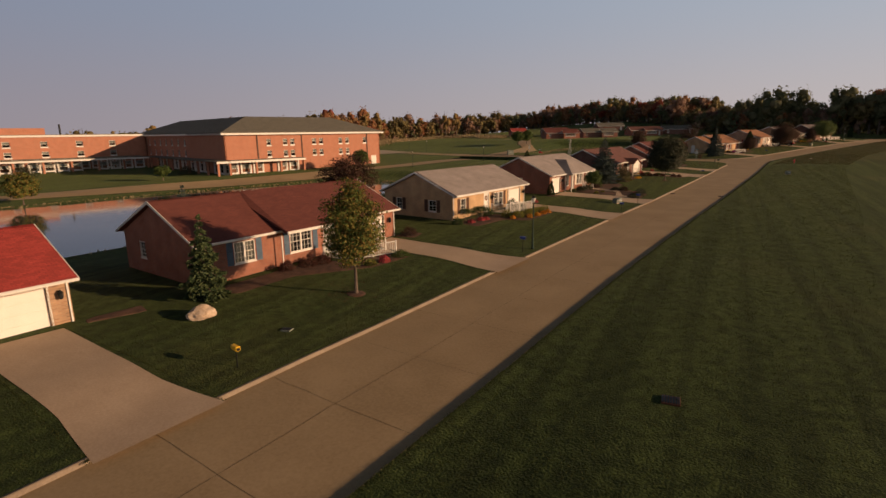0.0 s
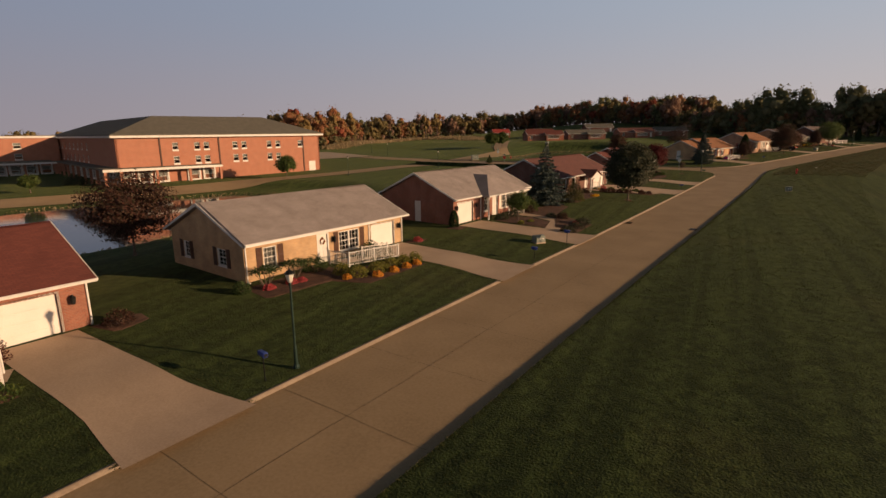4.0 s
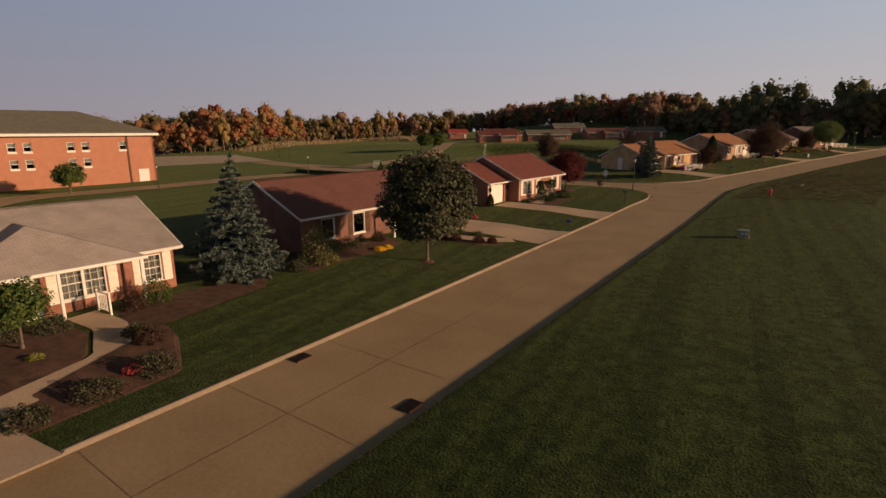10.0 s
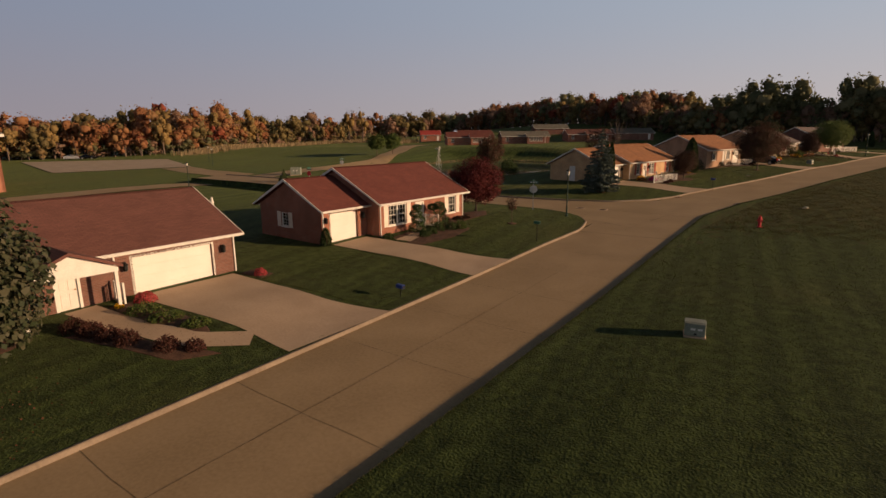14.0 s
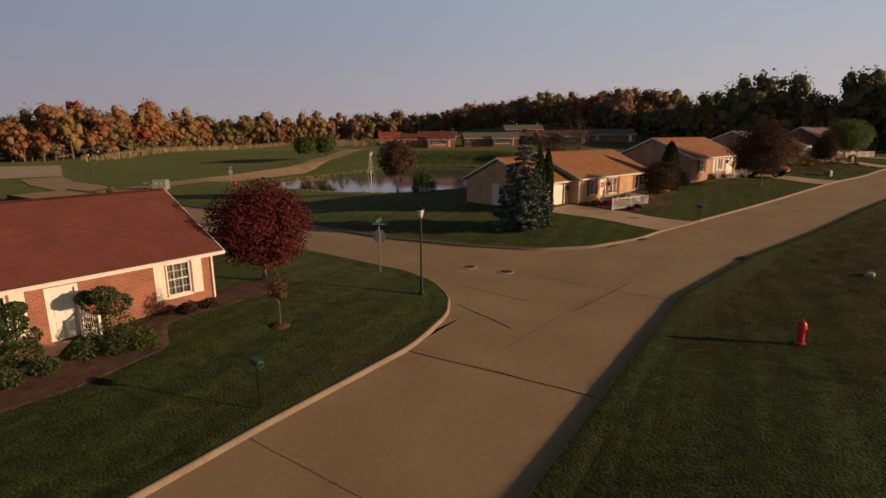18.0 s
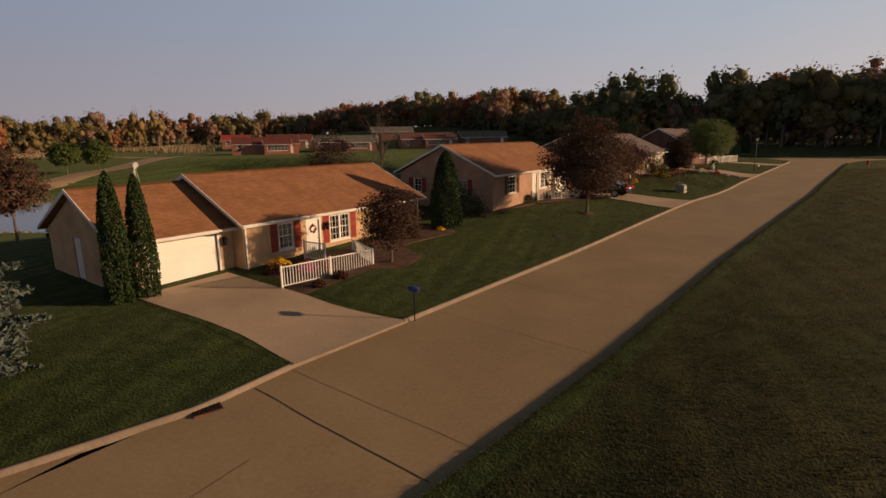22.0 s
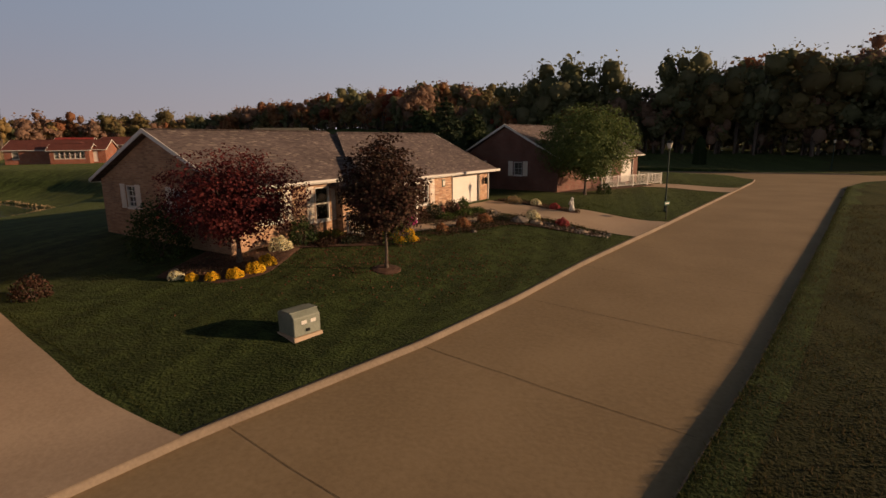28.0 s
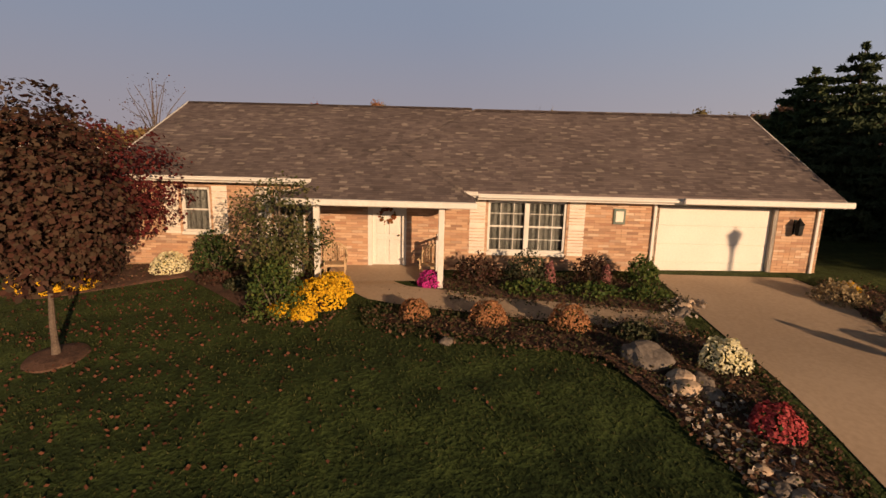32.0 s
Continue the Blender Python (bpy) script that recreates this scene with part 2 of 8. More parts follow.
# ---- mesh helpers ----
def part(name, bm, material, parent=None, label=""):
    me = bpy.data.meshes.new(name)
    bm.to_mesh(me)
    bm.free()
    me.materials.append(material)
    ob = new(name, me)
    ob.parent = parent
    if label:
        ob["label"] = label
    return ob


def raw(name, verts, faces, material, parent=None, label=""):
    """A mesh from arrays of corners and of triangles or quads."""
    verts, faces = np.asarray(verts, np.float32), np.asarray(faces, np.int32)
    me = bpy.data.meshes.new(name)
    me.vertices.add(len(verts))
    me.vertices.foreach_set("co", verts.ravel())
    k = faces.shape[1]
    me.loops.add(faces.size)
    me.loops.foreach_set("vertex_index", faces.ravel())
    me.polygons.add(len(faces))
    me.polygons.foreach_set("loop_start", np.arange(0, faces.size, k, dtype=np.int32))
    me.update(calc_edges=True)
    me.materials.append(material)
    ob = new(name, me)
    ob.parent = parent
    if label:
        ob["label"] = label
    return ob


def thing(name, m, label, category, group="", kind=""):
    ob = new(name)
    ob.matrix_world = m
    return tagged(ob, label, category, group, kind)


def box(bm, a, b, bevel=0.0, m=None):
    """A box between two corners."""
    a, b = Vector(a), Vector(b)
    r = bmesh.ops.create_cube(bm, size=1.0, matrix=(m or Matrix()) @ Matrix.Translation((a + b) / 2) @ Matrix.Diagonal((*(abs(v) for v in b - a), 1)))
    if bevel:
        es = {e for v in r["verts"] for e in v.link_edges}
        bmesh.ops.bevel(bm, geom=list(es), offset=bevel, segments=1, affect="EDGES")
    return bm


def tube(bm, p, q, r1, r2=None, sides=10):
    p, q = Vector(p), Vector(q)
    d = q - p
    m = Matrix.Translation((p + q) / 2) @ d.to_track_quat("Z", "Y").to_matrix().to_4x4()
    bmesh.ops.create_cone(bm, cap_ends=True, segments=sides, radius1=r1, radius2=r1 if r2 is None else r2, depth=d.length, matrix=m)
    return bm


def lathe(bm, profile, sides=14, m=None):
    """Turns a list of (radius, height) round the z axis."""
    m = m or Matrix()
    rings = [[bm.verts.new(m @ Vector((r * math.cos(2 * math.pi * k / sides), r * math.sin(2 * math.pi * k / sides), z))) for k in range(sides)] for r, z in profile]
    for a, b in zip(rings, rings[1:]):
        for k in range(sides):
            bm.faces.new((a[k], a[(k + 1) % sides], b[(k + 1) % sides], b[k]))
    bm.faces.new(rings[0][::-1])
    bm.faces.new(rings[-1])
    return bm


# ---- the lie of the land ----
ROAD_Y = np.array([-60, -30, 10, 50, 100, 125, 145, 165, 180, 193, 205, 250, 320])
ROAD_Z = np.array([-1.75, -1.7, -1.45, -0.75, -0.1, 0.6, 1.2, 1.85, 2.33, 2.72, 2.95, 3.15, 3.5])
LEFT = [(-16.4, -60), (-16.2, -30), (-16.2, -2.6), (-16.1, 6), (-15.6, 20), (-14.35, 45), (-13.6, 58), (-12.95, 80), (-12.3, 100), (-11.9, 110), (-11.4, 116), (-11.8, 119.4), (-12.95, 121.4), (-14.75, 122.9), (-17.2, 123.9), (-27, 124.9), (-45, 125.8), (-70, 127.5), (-84, 128)]
LEFT2 = [(-84, 134.5), (-70, 134), (-45, 132.4), (-37.3, 131.5), (-24, 130), (-17.5, 130.5), (-13.1, 131.6), (-10.3, 133.9), (-8.3, 137.6), (-7.6, 140.6), (-6.2, 144.7), (-2.1, 157), (3.0, 173.5), (4.6, 178.2), (6.85, 183.4), (8.2, 187.5), (9.6, 192.6), (11.5, 198.8), (13.1, 204), (21.2, 233), (22, 237), (20, 240.5), (10, 242.5), (-30, 246)]
RIGHT = [(-8.9, -60), (-8.7, -30), (-8.55, 2), (-8.4, 14), (-8.2, 24), (-7.65, 38), (-6.95, 53), (-6.35, 66), (-5.7, 83), (-4.85, 105), (-4.5, 117), (-4.1, 126.6), (-1.9, 135.5), (1.25, 144.3), (5.45, 157.8), (10.3, 172), (14.75, 185), (20.6, 204), (28.2, 229.5), (31, 235.5), (35.8, 239), (50, 240.5), (110, 243.5)]
FAR_SIDE = [(110, 250.5), (50, 248), (20, 249.5), (-30, 253.5)]
ROAD_POLY = np.array(LEFT + LEFT2 + FAR_SIDE[::-1] + RIGHT[::-1])


def edge_distance(x, y, poly, closed=True):
    """Signed distance to a polygon, negative inside."""
    p = np.stack([x, y], -1)
    a = np.asarray(poly, float)
    b = np.roll(a, -1, 0)
    best, inside = np.full(x.shape, 1e9), np.zeros(x.shape, bool)
    for (ax, ay), (bx, by) in zip(a, b):
        e = np.array([bx - ax, by - ay])
        w = p - (ax, ay)
        t = np.clip((w @ e) / (e @ e), 0, 1)
        best = np.minimum(best, np.hypot(w[..., 0] - t * e[0], w[..., 1] - t * e[1]))
        c = ((ay > y) != (by > y)) & (x < (bx - ax) * (y - ay) / (by - ay if by != ay else 1e-9) + ax)
        inside ^= c
    return np.where(inside, -best, best)


def smooth(a, b, v):
    t = np.clip((v - a) / (b - a), 0, 1)
    return t * t * (3 - 2 * t)


KERB_X = np.array([p[0] for p in LEFT[:11]] + [-9, -6.2, -2.1, 3, 6.6, 9.5, 13.1, 21.2, 32])
KERB_Y = np.array([p[1] for p in LEFT[:11]] + [130, 144.7, 157, 173.5, 183.4, 192.6, 204, 233, 272])
POND_A = [(-96, 10), (-93, 34), (-90, 54), (-84, 72), (-72, 78), (-62, 74), (-57, 60), (-53, 40), (-50, 22), (-50, 8), (-55, -10), (-66, -22), (-85, -22), (-95, -8)]
POND_B = [(-74, 158.5), (-69, 155.3), (-61, 153.4), (-52, 152.6), (-44, 156), (-38, 165), (-36, 178), (-42, 195), (-52, 210), (-66, 213), (-79, 207), (-78.5, 190), (-75.5, 178), (-74.5, 167)]
POND_A_Z, POND_B_Z = -2.3, 0.35


def base_height(x, y):
    """The road's own level at a place, carried out sideways."""
    return np.interp(y, ROAD_Y, ROAD_Z)


def ground_height(x, y):
    x, y = np.asarray(x, float), np.asarray(y, float)
    z = base_height(x, y)
    d = np.interp(y, KERB_Y, KERB_X) - x                       # metres to the left of the kerb
    near = np.where((y > 108) & (y < 150) & (d > 0), np.minimum(d, np.maximum(edge_distance(x, y, ROAD_POLY), 0)), d) if x.ndim else d
    z = z + 0.14 + 0.28 * smooth(0.5, 6, near) + 0.12 * smooth(6, 12, near) - 0.9 * smooth(22, 42, d)
    z = z + (0.22 * smooth(0.5, 5, d) + 0.1 * smooth(5, 10, d)) * smooth(179, 188, y) * (1 - smooth(205, 225, y))
    right = -d - 7.3
    z = z - 0.03 * smooth(-4, -3, right) + 0.12 * smooth(0.8, 5, right) + 0.8 * smooth(10, 60, right)
    z = z + 9.0 * smooth(270, 400, y + 0.3 * np.abs(x)) * smooth(-240, -90, x) * (1 - 0.4 * smooth(-60, 0, x))
    z = z + 1.5 * smooth(222, 250, y + 0.3 * np.abs(x)) * smooth(-240, -90, x) * (1 - smooth(-60, -25, x))
    for poly, level in ((POND_A, POND_A_Z), (POND_B, POND_B_Z)):
        if x.ndim:
            e = edge_distance(x, y, poly)
            z = np.where(e < 14, np.minimum(z, level + 0.25 + 0.9 * smooth(0, 14, e) * np.maximum(z - level, 0.3) + 0.1 * np.maximum(z - level, 0) * (e > 7)), z)
            z = np.where(e < 0, level - 0.6 * smooth(0, -2, e) + 0.1, z)
    return z


def lie(x, y):
    return float(ground_height(np.array([x]), np.array([y]))[0])


def grid_axis(stops):
    out = []
    for (a, b, step) in stops:
        out.extend(np.arange(a, b, step))
    return np.array(out + [stops[-1][1]])


def build_ground():
    gx = grid_axis([(-2500, -500, 250), (-500, -130, 10), (-130, -34, 2), (-34, 24, 0.5), (24, 60, 2), (60, 500, 20), (500, 2500, 250)])
    gy = grid_axis([(-1500, -100, 200), (-100, -40, 5), (-40, 246, 0.8), (246, 300, 3), (300, 600, 15), (600, 3000, 300)])
    X, Y = np.meshgrid(gx, gy)
    Z = ground_height(X, Y)
    e = edge_distance(X, Y, ROAD_POLY)
    low = base_height(X, Y) - 0.25
    Z = np.where(e < 0.4, low + (Z - low) * smooth(-0.12, 0.32, e), Z)
    nx, ny = len(gx), len(gy)
    i = np.arange(nx * ny).reshape(ny, nx)
    f = np.stack([i[:-1, :-1], i[:-1, 1:], i[1:, 1:], i[1:, :-1]], -1).reshape(-1, 4)
    ob = raw("ground", np.stack([X, Y, Z], -1).reshape(-1, 3), f, GRASS)
    ob.data.polygons.foreach_set("use_smooth", np.ones(len(f), bool))
    ob.data.materials.append(MEADOW)
    ob.data.materials.append(LIT_FIELD)
    xc, yc = X.ravel()[f].mean(1), Y.ravel()[f].mean(1)
    edge = 124 + 5 * np.sin(xc * 0.21) + np.random.default_rng(3).normal(0, 5, len(xc))
    ob.data.polygons.foreach_set("material_index", ((xc > np.interp(yc, KERB_Y, KERB_X) + 5) & (yc > edge)).astype(np.int32) + 2 * (xc < np.interp(yc, KERB_Y, KERB_X) - 21 - 3 * np.sin(yc * 0.3)).astype(np.int32))
    tagged(ob, "mown green lawn and meadow rolling gently uphill", "lawn", kind="structure")


def resample(line, step):
    line = np.asarray(line, float)
    s = np.r_[0, np.cumsum(np.hypot(*np.diff(line, axis=0).T))]
    q = np.linspace(0, s[-1], max(2, int(s[-1] / step)))
    return np.stack([np.interp(q, s, line[:, k]) for k in range(line.shape[1])], -1)


def strip(name, a, b, material, lift, label, category, on_road=False, step=2.0, across=4):
    """A paved band between two lines of the plan, laid on the ground."""
    n = max(len(resample(a, step)), len(resample(b, step)))
    def even(line):
        line = np.asarray(line, float)
        s = np.r_[0, np.cumsum(np.hypot(*np.diff(line, axis=0).T))]
        q = np.linspace(0, s[-1], n)
        return np.stack([np.interp(q, s, line[:, k]) for k in range(2)], -1)
    A, B = even(a), even(b)
    rows = np.stack([A + (B - A) * k / across for k in range(across + 1)], 1)
    x, y = rows[..., 0], rows[..., 1]
    z = (base_height(x, y) if on_road else ground_height(x, y)) + lift
    i = np.arange(n * (across + 1)).reshape(n, across + 1)
    f = np.stack([i[:-1, :-1], i[:-1, 1:], i[1:, 1:], i[1:, :-1]], -1).reshape(-1, 4)
    ob = raw(name, np.stack([x, y, z], -1).reshape(-1, 3), f, material)
    return tagged(ob, label, category, kind="structure")


def kerb_line(line, side, name="kerb", top=0.1, tall=1.0):
    """A rolled kerb: side +1 when the lawn lies to the left of the line's run."""
    p = resample(line, 0.8)
    t = np.gradient(p, axis=0)
    t /= np.hypot(t[:, 0], t[:, 1])[:, None]
    nrm = np.stack([-t[:, 1], t[:, 0]], -1) * side
    if side > 0:
        p = p - nrm * np.interp(p[:, 1], (-30, 60, 75, 108, 117, 119, 140, 160, 205, 230), (0.15, 0.15, 0.24, 0.24, 0.14, 0.0, 0.05, 0.24, 0.24, 0.08))[:, None]
    k = tall
    prof = [(-0.02, -0.03), (0.0, 0.012 * k), (0.02, 0.1 * k), (0.05, 0.14 * k), (0.05 + top, 0.15 * k), (0.07 + top, -0.1)]
    rings = []
    for off, up in prof:
        q = p + nrm * off
        rings.append(np.stack([q[:, 0], q[:, 1], base_height(q[:, 0], q[:, 1]) + up], -1))
    v = np.stack(rings, 1)
    n, k = v.shape[:2]
    i = np.arange(n * k).reshape(n, k)
    f = np.stack([i[:-1, :-1], i[:-1, 1:], i[1:, 1:], i[1:, :-1]], -1).reshape(-1, 4)
    ob = raw(name, v.reshape(-1, 3), f, KERB)
    tagged(ob, "pale concrete rolled kerb along the street", "kerb", kind="structure")
    # the turf that closes up behind the kerb
    rows = []
    for off in (top + 0.055, top + 0.25, top + 0.7, top + 1.3):
        q = p + nrm * off
        z = ground_height(q[:, 0], q[:, 1]) + 0.012 if off > top + 0.1 else base_height(q[:, 0], q[:, 1]) + 0.145 * tall
        rows.append(np.stack([q[:, 0], q[:, 1], z - (0.08 if off > top + 1 else 0)], -1))
    v = np.stack(rows, 1)
    i = np.arange(n * 4).reshape(n, 4)
    f = np.stack([i[:-1, :-1], i[:-1, 1:], i[1:, 1:], i[1:, :-1]], -1).reshape(-1, 4)
    tagged(raw("grass_verge", v.reshape(-1, 3), f, GRASS), "green turf edge behind the kerb", "lawn", kind="structure")


build_ground()
strip("road", LEFT[:10] + [(-11.4, 116), (-11.2, 125), (-9.6, 134), (-7.6, 140.6)] + LEFT2[10:20], RIGHT[:19], CONCRETE, 0.0, "tan concrete street with tarred joints", "road", True, 2.0, 6)
strip("road", [(-12.0, 114), (-11.9, 119.4), (-12.95, 121.4), (-14.75, 122.9)] + LEFT[14:], [(-9.0, 139), (-10.3, 133.9), (-13.1, 131.6)] + LEFT2[0:6][::-1], CONCRETE, 0.004, "tan concrete side street", "road", True, 2.0, 6)
strip("road", [(21.2, 232)] + LEFT2[20:], [(28.1, 228.5), (31, 235.5), (31, 249), (20, 249.5), (-30, 253.5)], CONCRETE, 0.004, "tan concrete cross street", "road", True, 2.0, 4)
strip("road", [(21, 243), (31, 235.5), (35.8, 239), (50, 240.5), (110, 243.5)], [(21, 249.5), (31, 249.1), (50, 248), (80, 249), (110, 250.5)], CONCRETE, 0.008, "tan concrete cross street", "road", True, 2.0, 4)
kerb_line(LEFT, 1)
kerb_line(LEFT2, 1)
kerb_line(RIGHT, -1, top=0.01, tall=0.75)
kerb_line(FAR_SIDE, -1)
LANE = [(-112, -40), (-109, 0), (-104.7, 21.8), (-97.4, 45.5), (-94, 57.8), (-86, 90), (-81, 120), (-78.5, 141.5), (-79, 156.5), (-82, 174), (-92, 191), (-101, 210), (-112, 235)]
strip("road", [(x - 3.2, y + 0.7) for x, y in LANE], [(x + 3.2, y - 0.7) for x, y in LANE], CONCRETE, 0.1, "tan concrete lane beside the ponds", "road")


def water(name, poly, level):
    bm = bmesh.new()
    bm.faces.new([bm.verts.new((x, y, level)) for x, y in poly])
    bmesh.ops.triangulate(bm, faces=bm.faces[:])
    ob = part(name, bm, WATER)
    tagged(ob, "still grey pond water with grassy banks", "pond", kind="structure")


def water_mat():
    m, n, l, b = mat("pond_water", 0.06, 0, 0.6)
    b.inputs["Base Color"].default_value = (0.03, 0.04, 0.05, 1)
    tc, k, bp = n.new("ShaderNodeTexCoord"), n.new("ShaderNodeTexNoise"), n.new("ShaderNodeBump")
    k.inputs["Scale"].default_value = 1.5
    bp.inputs["Strength"].default_value, bp.inputs["Distance"].default_value = 0.05, 0.05
    l.new(tc.outputs["Object"], k.inputs["Vector"])
    l.new(k.outputs[0], bp.inputs["Height"])
    l.new(bp.outputs[0], b.inputs["Normal"])
    return m


WATER = water_mat()
water("water", POND_A, POND_A_Z)
water("water", POND_B, POND_B_Z)


# ---- houses ----
def wall(bm, m, width, height, thick, holes, gable=0.0):
    """A wall along local x, rising along z, its outer face at y = 0, with rectangular holes (x0, x1, z0, z1)."""
    xs = sorted({0.0, width, *(v for h in holes for v in h[:2])})
    zs = sorted({0.0, height, *(v for h in holes for v in h[2:4])})
    for x0, x1 in zip(xs, xs[1:]):
        run = None
        for z0, z1 in zip(zs, zs[1:]):
            cx, cz = (x0 + x1) / 2, (z0 + z1) / 2
            if any(h[0] < cx < h[1] and h[2] < cz < h[3] for h in holes):
                if run:
                    box(bm, (x0, 0, run[0]), (x1, thick, run[1]), m=m)
                run = None
            else:
                run = (run[0] if run else z0, z1)
        if run:
            box(bm, (x0, 0, run[0]), (x1, thick, run[1]), m=m)
    if gable:
        v = [bm.verts.new(m @ Vector(p)) for y in (0, thick) for p in ((0, y, height), (width, y, height), (width / 2, y, height + gable))]
        bm.faces.new(v[:3]), bm.faces.new(v[3:][::-1])
        for a, b in ((0, 1), (1, 2), (2, 0)):
            bm.faces.new((v[a], v[a + 3], v[b + 3], v[b]))
    return bm


def window(house, m, w, h, grid=(3, 4), leaves=2, shutter=None, shutter_w=0.42):
    """A white double-hung window set into a wall; m maps its lower left outer corner."""
    win = part("window", box(bmesh.new(), (-0.05, -0.03, -0.09), (w + 0.05, 0.08, -0.0), 0.01), WHITE, house)
    win.matrix_local = m
    fr = bmesh.new()
    for a, b in (((0, 0, 0), (0.06, 0.1, h)), ((w - 0.06, 0, 0), (w, 0.1, h)), ((0, 0, 0), (w, 0.1, 0.06)), ((0, 0, h - 0.06), (w, 0.1, h))):
        box(fr, a, b)
    for k in range(1, leaves):
        box(fr, (w * k / leaves - 0.06, 0, 0), (w * k / leaves + 0.06, 0.1, h))
    part("frame", fr, WHITE, win)
    part("pane", box(bmesh.new(), (0.04, 0.07, 0.04), (w - 0.04, 0.085, h - 0.04)), PANE, win).visible_shadow = False
    mu = bmesh.new()
    lw = w / leaves
    for k in range(leaves):
        for i in range(1, grid[0]):
            x = k * lw + lw * i / grid[0]
            box(mu, (x - 0.008, 0.05, 0.05), (x + 0.008, 0.072, h - 0.05))
        for j in range(1, grid[1]):
            z = h * j / grid[1]
            r = 0.022 if j * 2 == grid[1] else 0.008
            box(mu, (k * lw + 0.05, 0.045, z - r), (k * lw + lw - 0.05, 0.072, z + r))
    if grid != (1, 1):
        part("muntin", mu, WHITE, win)
    part("curtain", curtain(w, h), CURTAIN, win, "pale drawn curtains behind the glass")
    if shutter:
        for x0 in (-shutter_w - 0.07, w + 0.07):
            sb = bmesh.new()
            zig = [(-0.005, -0.05), (-0.05, -0.05)]
            z = 0.02
            while z < h - 0.05:
                zig += [(-0.05, z), (-0.028, z + 0.012)] if abs(z - h / 2) > 0.06 else [(-0.05, z), (-0.05, z + 0.012)]
                z += 0.085
            zig += [(-0.05, h), (-0.05, h + 0.05), (-0.005, h + 0.05)]
            a = [sb.verts.new((x0, yy, zz)) for yy, zz in zig]
            b = [sb.verts.new((x0 + shutter_w, yy, zz)) for yy, zz in zig]
            sb.faces.new(a), sb.faces.new(b[::-1])
            for k in range(len(zig)):
                j = (k + 1) % len(zig)
                sb.faces.new((a[k], b[k], b[j], a[j]))
            bmesh.ops.recalc_face_normals(sb, faces=sb.faces[:])
            part("shutter", sb, shutter, win)
    return win


def curtain(w, h):
    bm = bmesh.new()
    n = int(w / 0.05)
    lo = [bm.verts.new((0.05 + (w - 0.1) * k / n, 0.16 + 0.03 * math.sin(k * 1.7), 0.03)) for k in range(n + 1)]
    hi = [bm.verts.new((v.co.x, v.co.y, h - 0.03)) for v in lo]
    for k in range(n):
        bm.faces.new((lo[k], lo[k + 1], hi[k + 1], hi[k]))
    bmesh.ops.solidify(bm, geom=bm.faces[:], thickness=0.01)
    return bm


def entry_door(house, m, w, h, wreath=None):
    d = part("door", box(bmesh.new(), (0.05, 0.06, 0.03), (w - 0.05, 0.11, h - 0.05), 0.008), WHITE, house, "white panelled front door")
    d.matrix_local = m
    fr = bmesh.new()
    for a, b in (((-0.06, -0.03, 0), (0.05, 0.12, h + 0.06)), ((w - 0.05, -0.03, 0), (w + 0.06, 0.12, h + 0.06)), ((0.05, -0.03, h - 0.05), (w - 0.05, 0.12, h + 0.06))):
        box(fr, a, b)
    part("frame", fr, WHITE, d)
    pn = bmesh.new()
    for x0, x1 in ((0.16, w / 2 - 0.05), (w / 2 + 0.05, w - 0.16)):
        for z0, z1 in ((0.2, 0.85), (1.0, 1.55), (1.65, 1.88)):
            box(pn, (x0, 0.045, z0), (x1, 0.065, z1), 0.012)
    part("panel", pn, WHITE, d)
    part("threshold", box(bmesh.new(), (-0.05, -0.12, -0.02), (w + 0.05, 0.1, 0.03), 0.01), DRIVE, d)
    part("door_handle", tube(bmesh.new(), (w - 0.14, 0.06, 0.98), (w - 0.14, -0.02, 0.98), 0.025), BRASS, d, "brass knob")
    if wreath:
        bm = bmesh.new()
        rnd = random.Random(5)
        for k in range(70):
            a, r = rnd.uniform(0, 6.283), rnd.gauss(0.19, 0.03)
            bmesh.ops.create_icosphere(bm, subdivisions=1, radius=rnd.uniform(0.02, 0.045), matrix=Matrix.Translation((w / 2 + r * math.cos(a), 0.03 + rnd.uniform(-0.03, 0.02), 1.52 + r * math.sin(a))))
        part("wreath", bm, wreath, d, "round wreath of dried flowers and leaves")


def garage_door(house, m, w, h):
    """A sectional door of four rows of raised panels in a recess."""
    g = part("garage_door", box(bmesh.new(), (0, 0.12, 0), (w, 0.17, h)), CREAM, house, "cream sectional garage door")
    g.matrix_local = m
    fr = bmesh.new()
    for a, b in (((-0.1, -0.02, 0), (0.0, 0.16, h + 0.1)), ((w, -0.02, 0), (w + 0.1, 0.16, h + 0.1)), ((0, -0.02, h), (w, 0.16, h + 0.1))):
        box(fr, a, b)
    part("frame", fr, WHITE, g)
    for j in range(4):
        bm = box(bmesh.new(), (0.012, 0.1, j * h / 4 + 0.008), (w - 0.012, 0.125, (j + 1) * h / 4 - 0.008), 0.006)
        part("panel", bm, CREAM, g)


def carriage_lamp(house, m):
    c = part("wall_lantern", lathe(bmesh.new(), [(0.07, 0.0), (0.1, 0.04), (0.12, 0.28), (0.14, 0.3), (0.05, 0.4), (0.02, 0.46)], 6, Matrix.Translation((0, -0.2, 0))), DARKMETAL, house, "black wall lantern")
    c.matrix_local = m
    bm = box(bmesh.new(), (-0.05, -0.02, 0.0), (0.05, 0.0, 0.4), 0.01)
    tube(bm, (0, -0.01, 0.34), (0, -0.2, 0.43), 0.012, sides=6)
    part("bracket", bm, DARKMETAL, c)


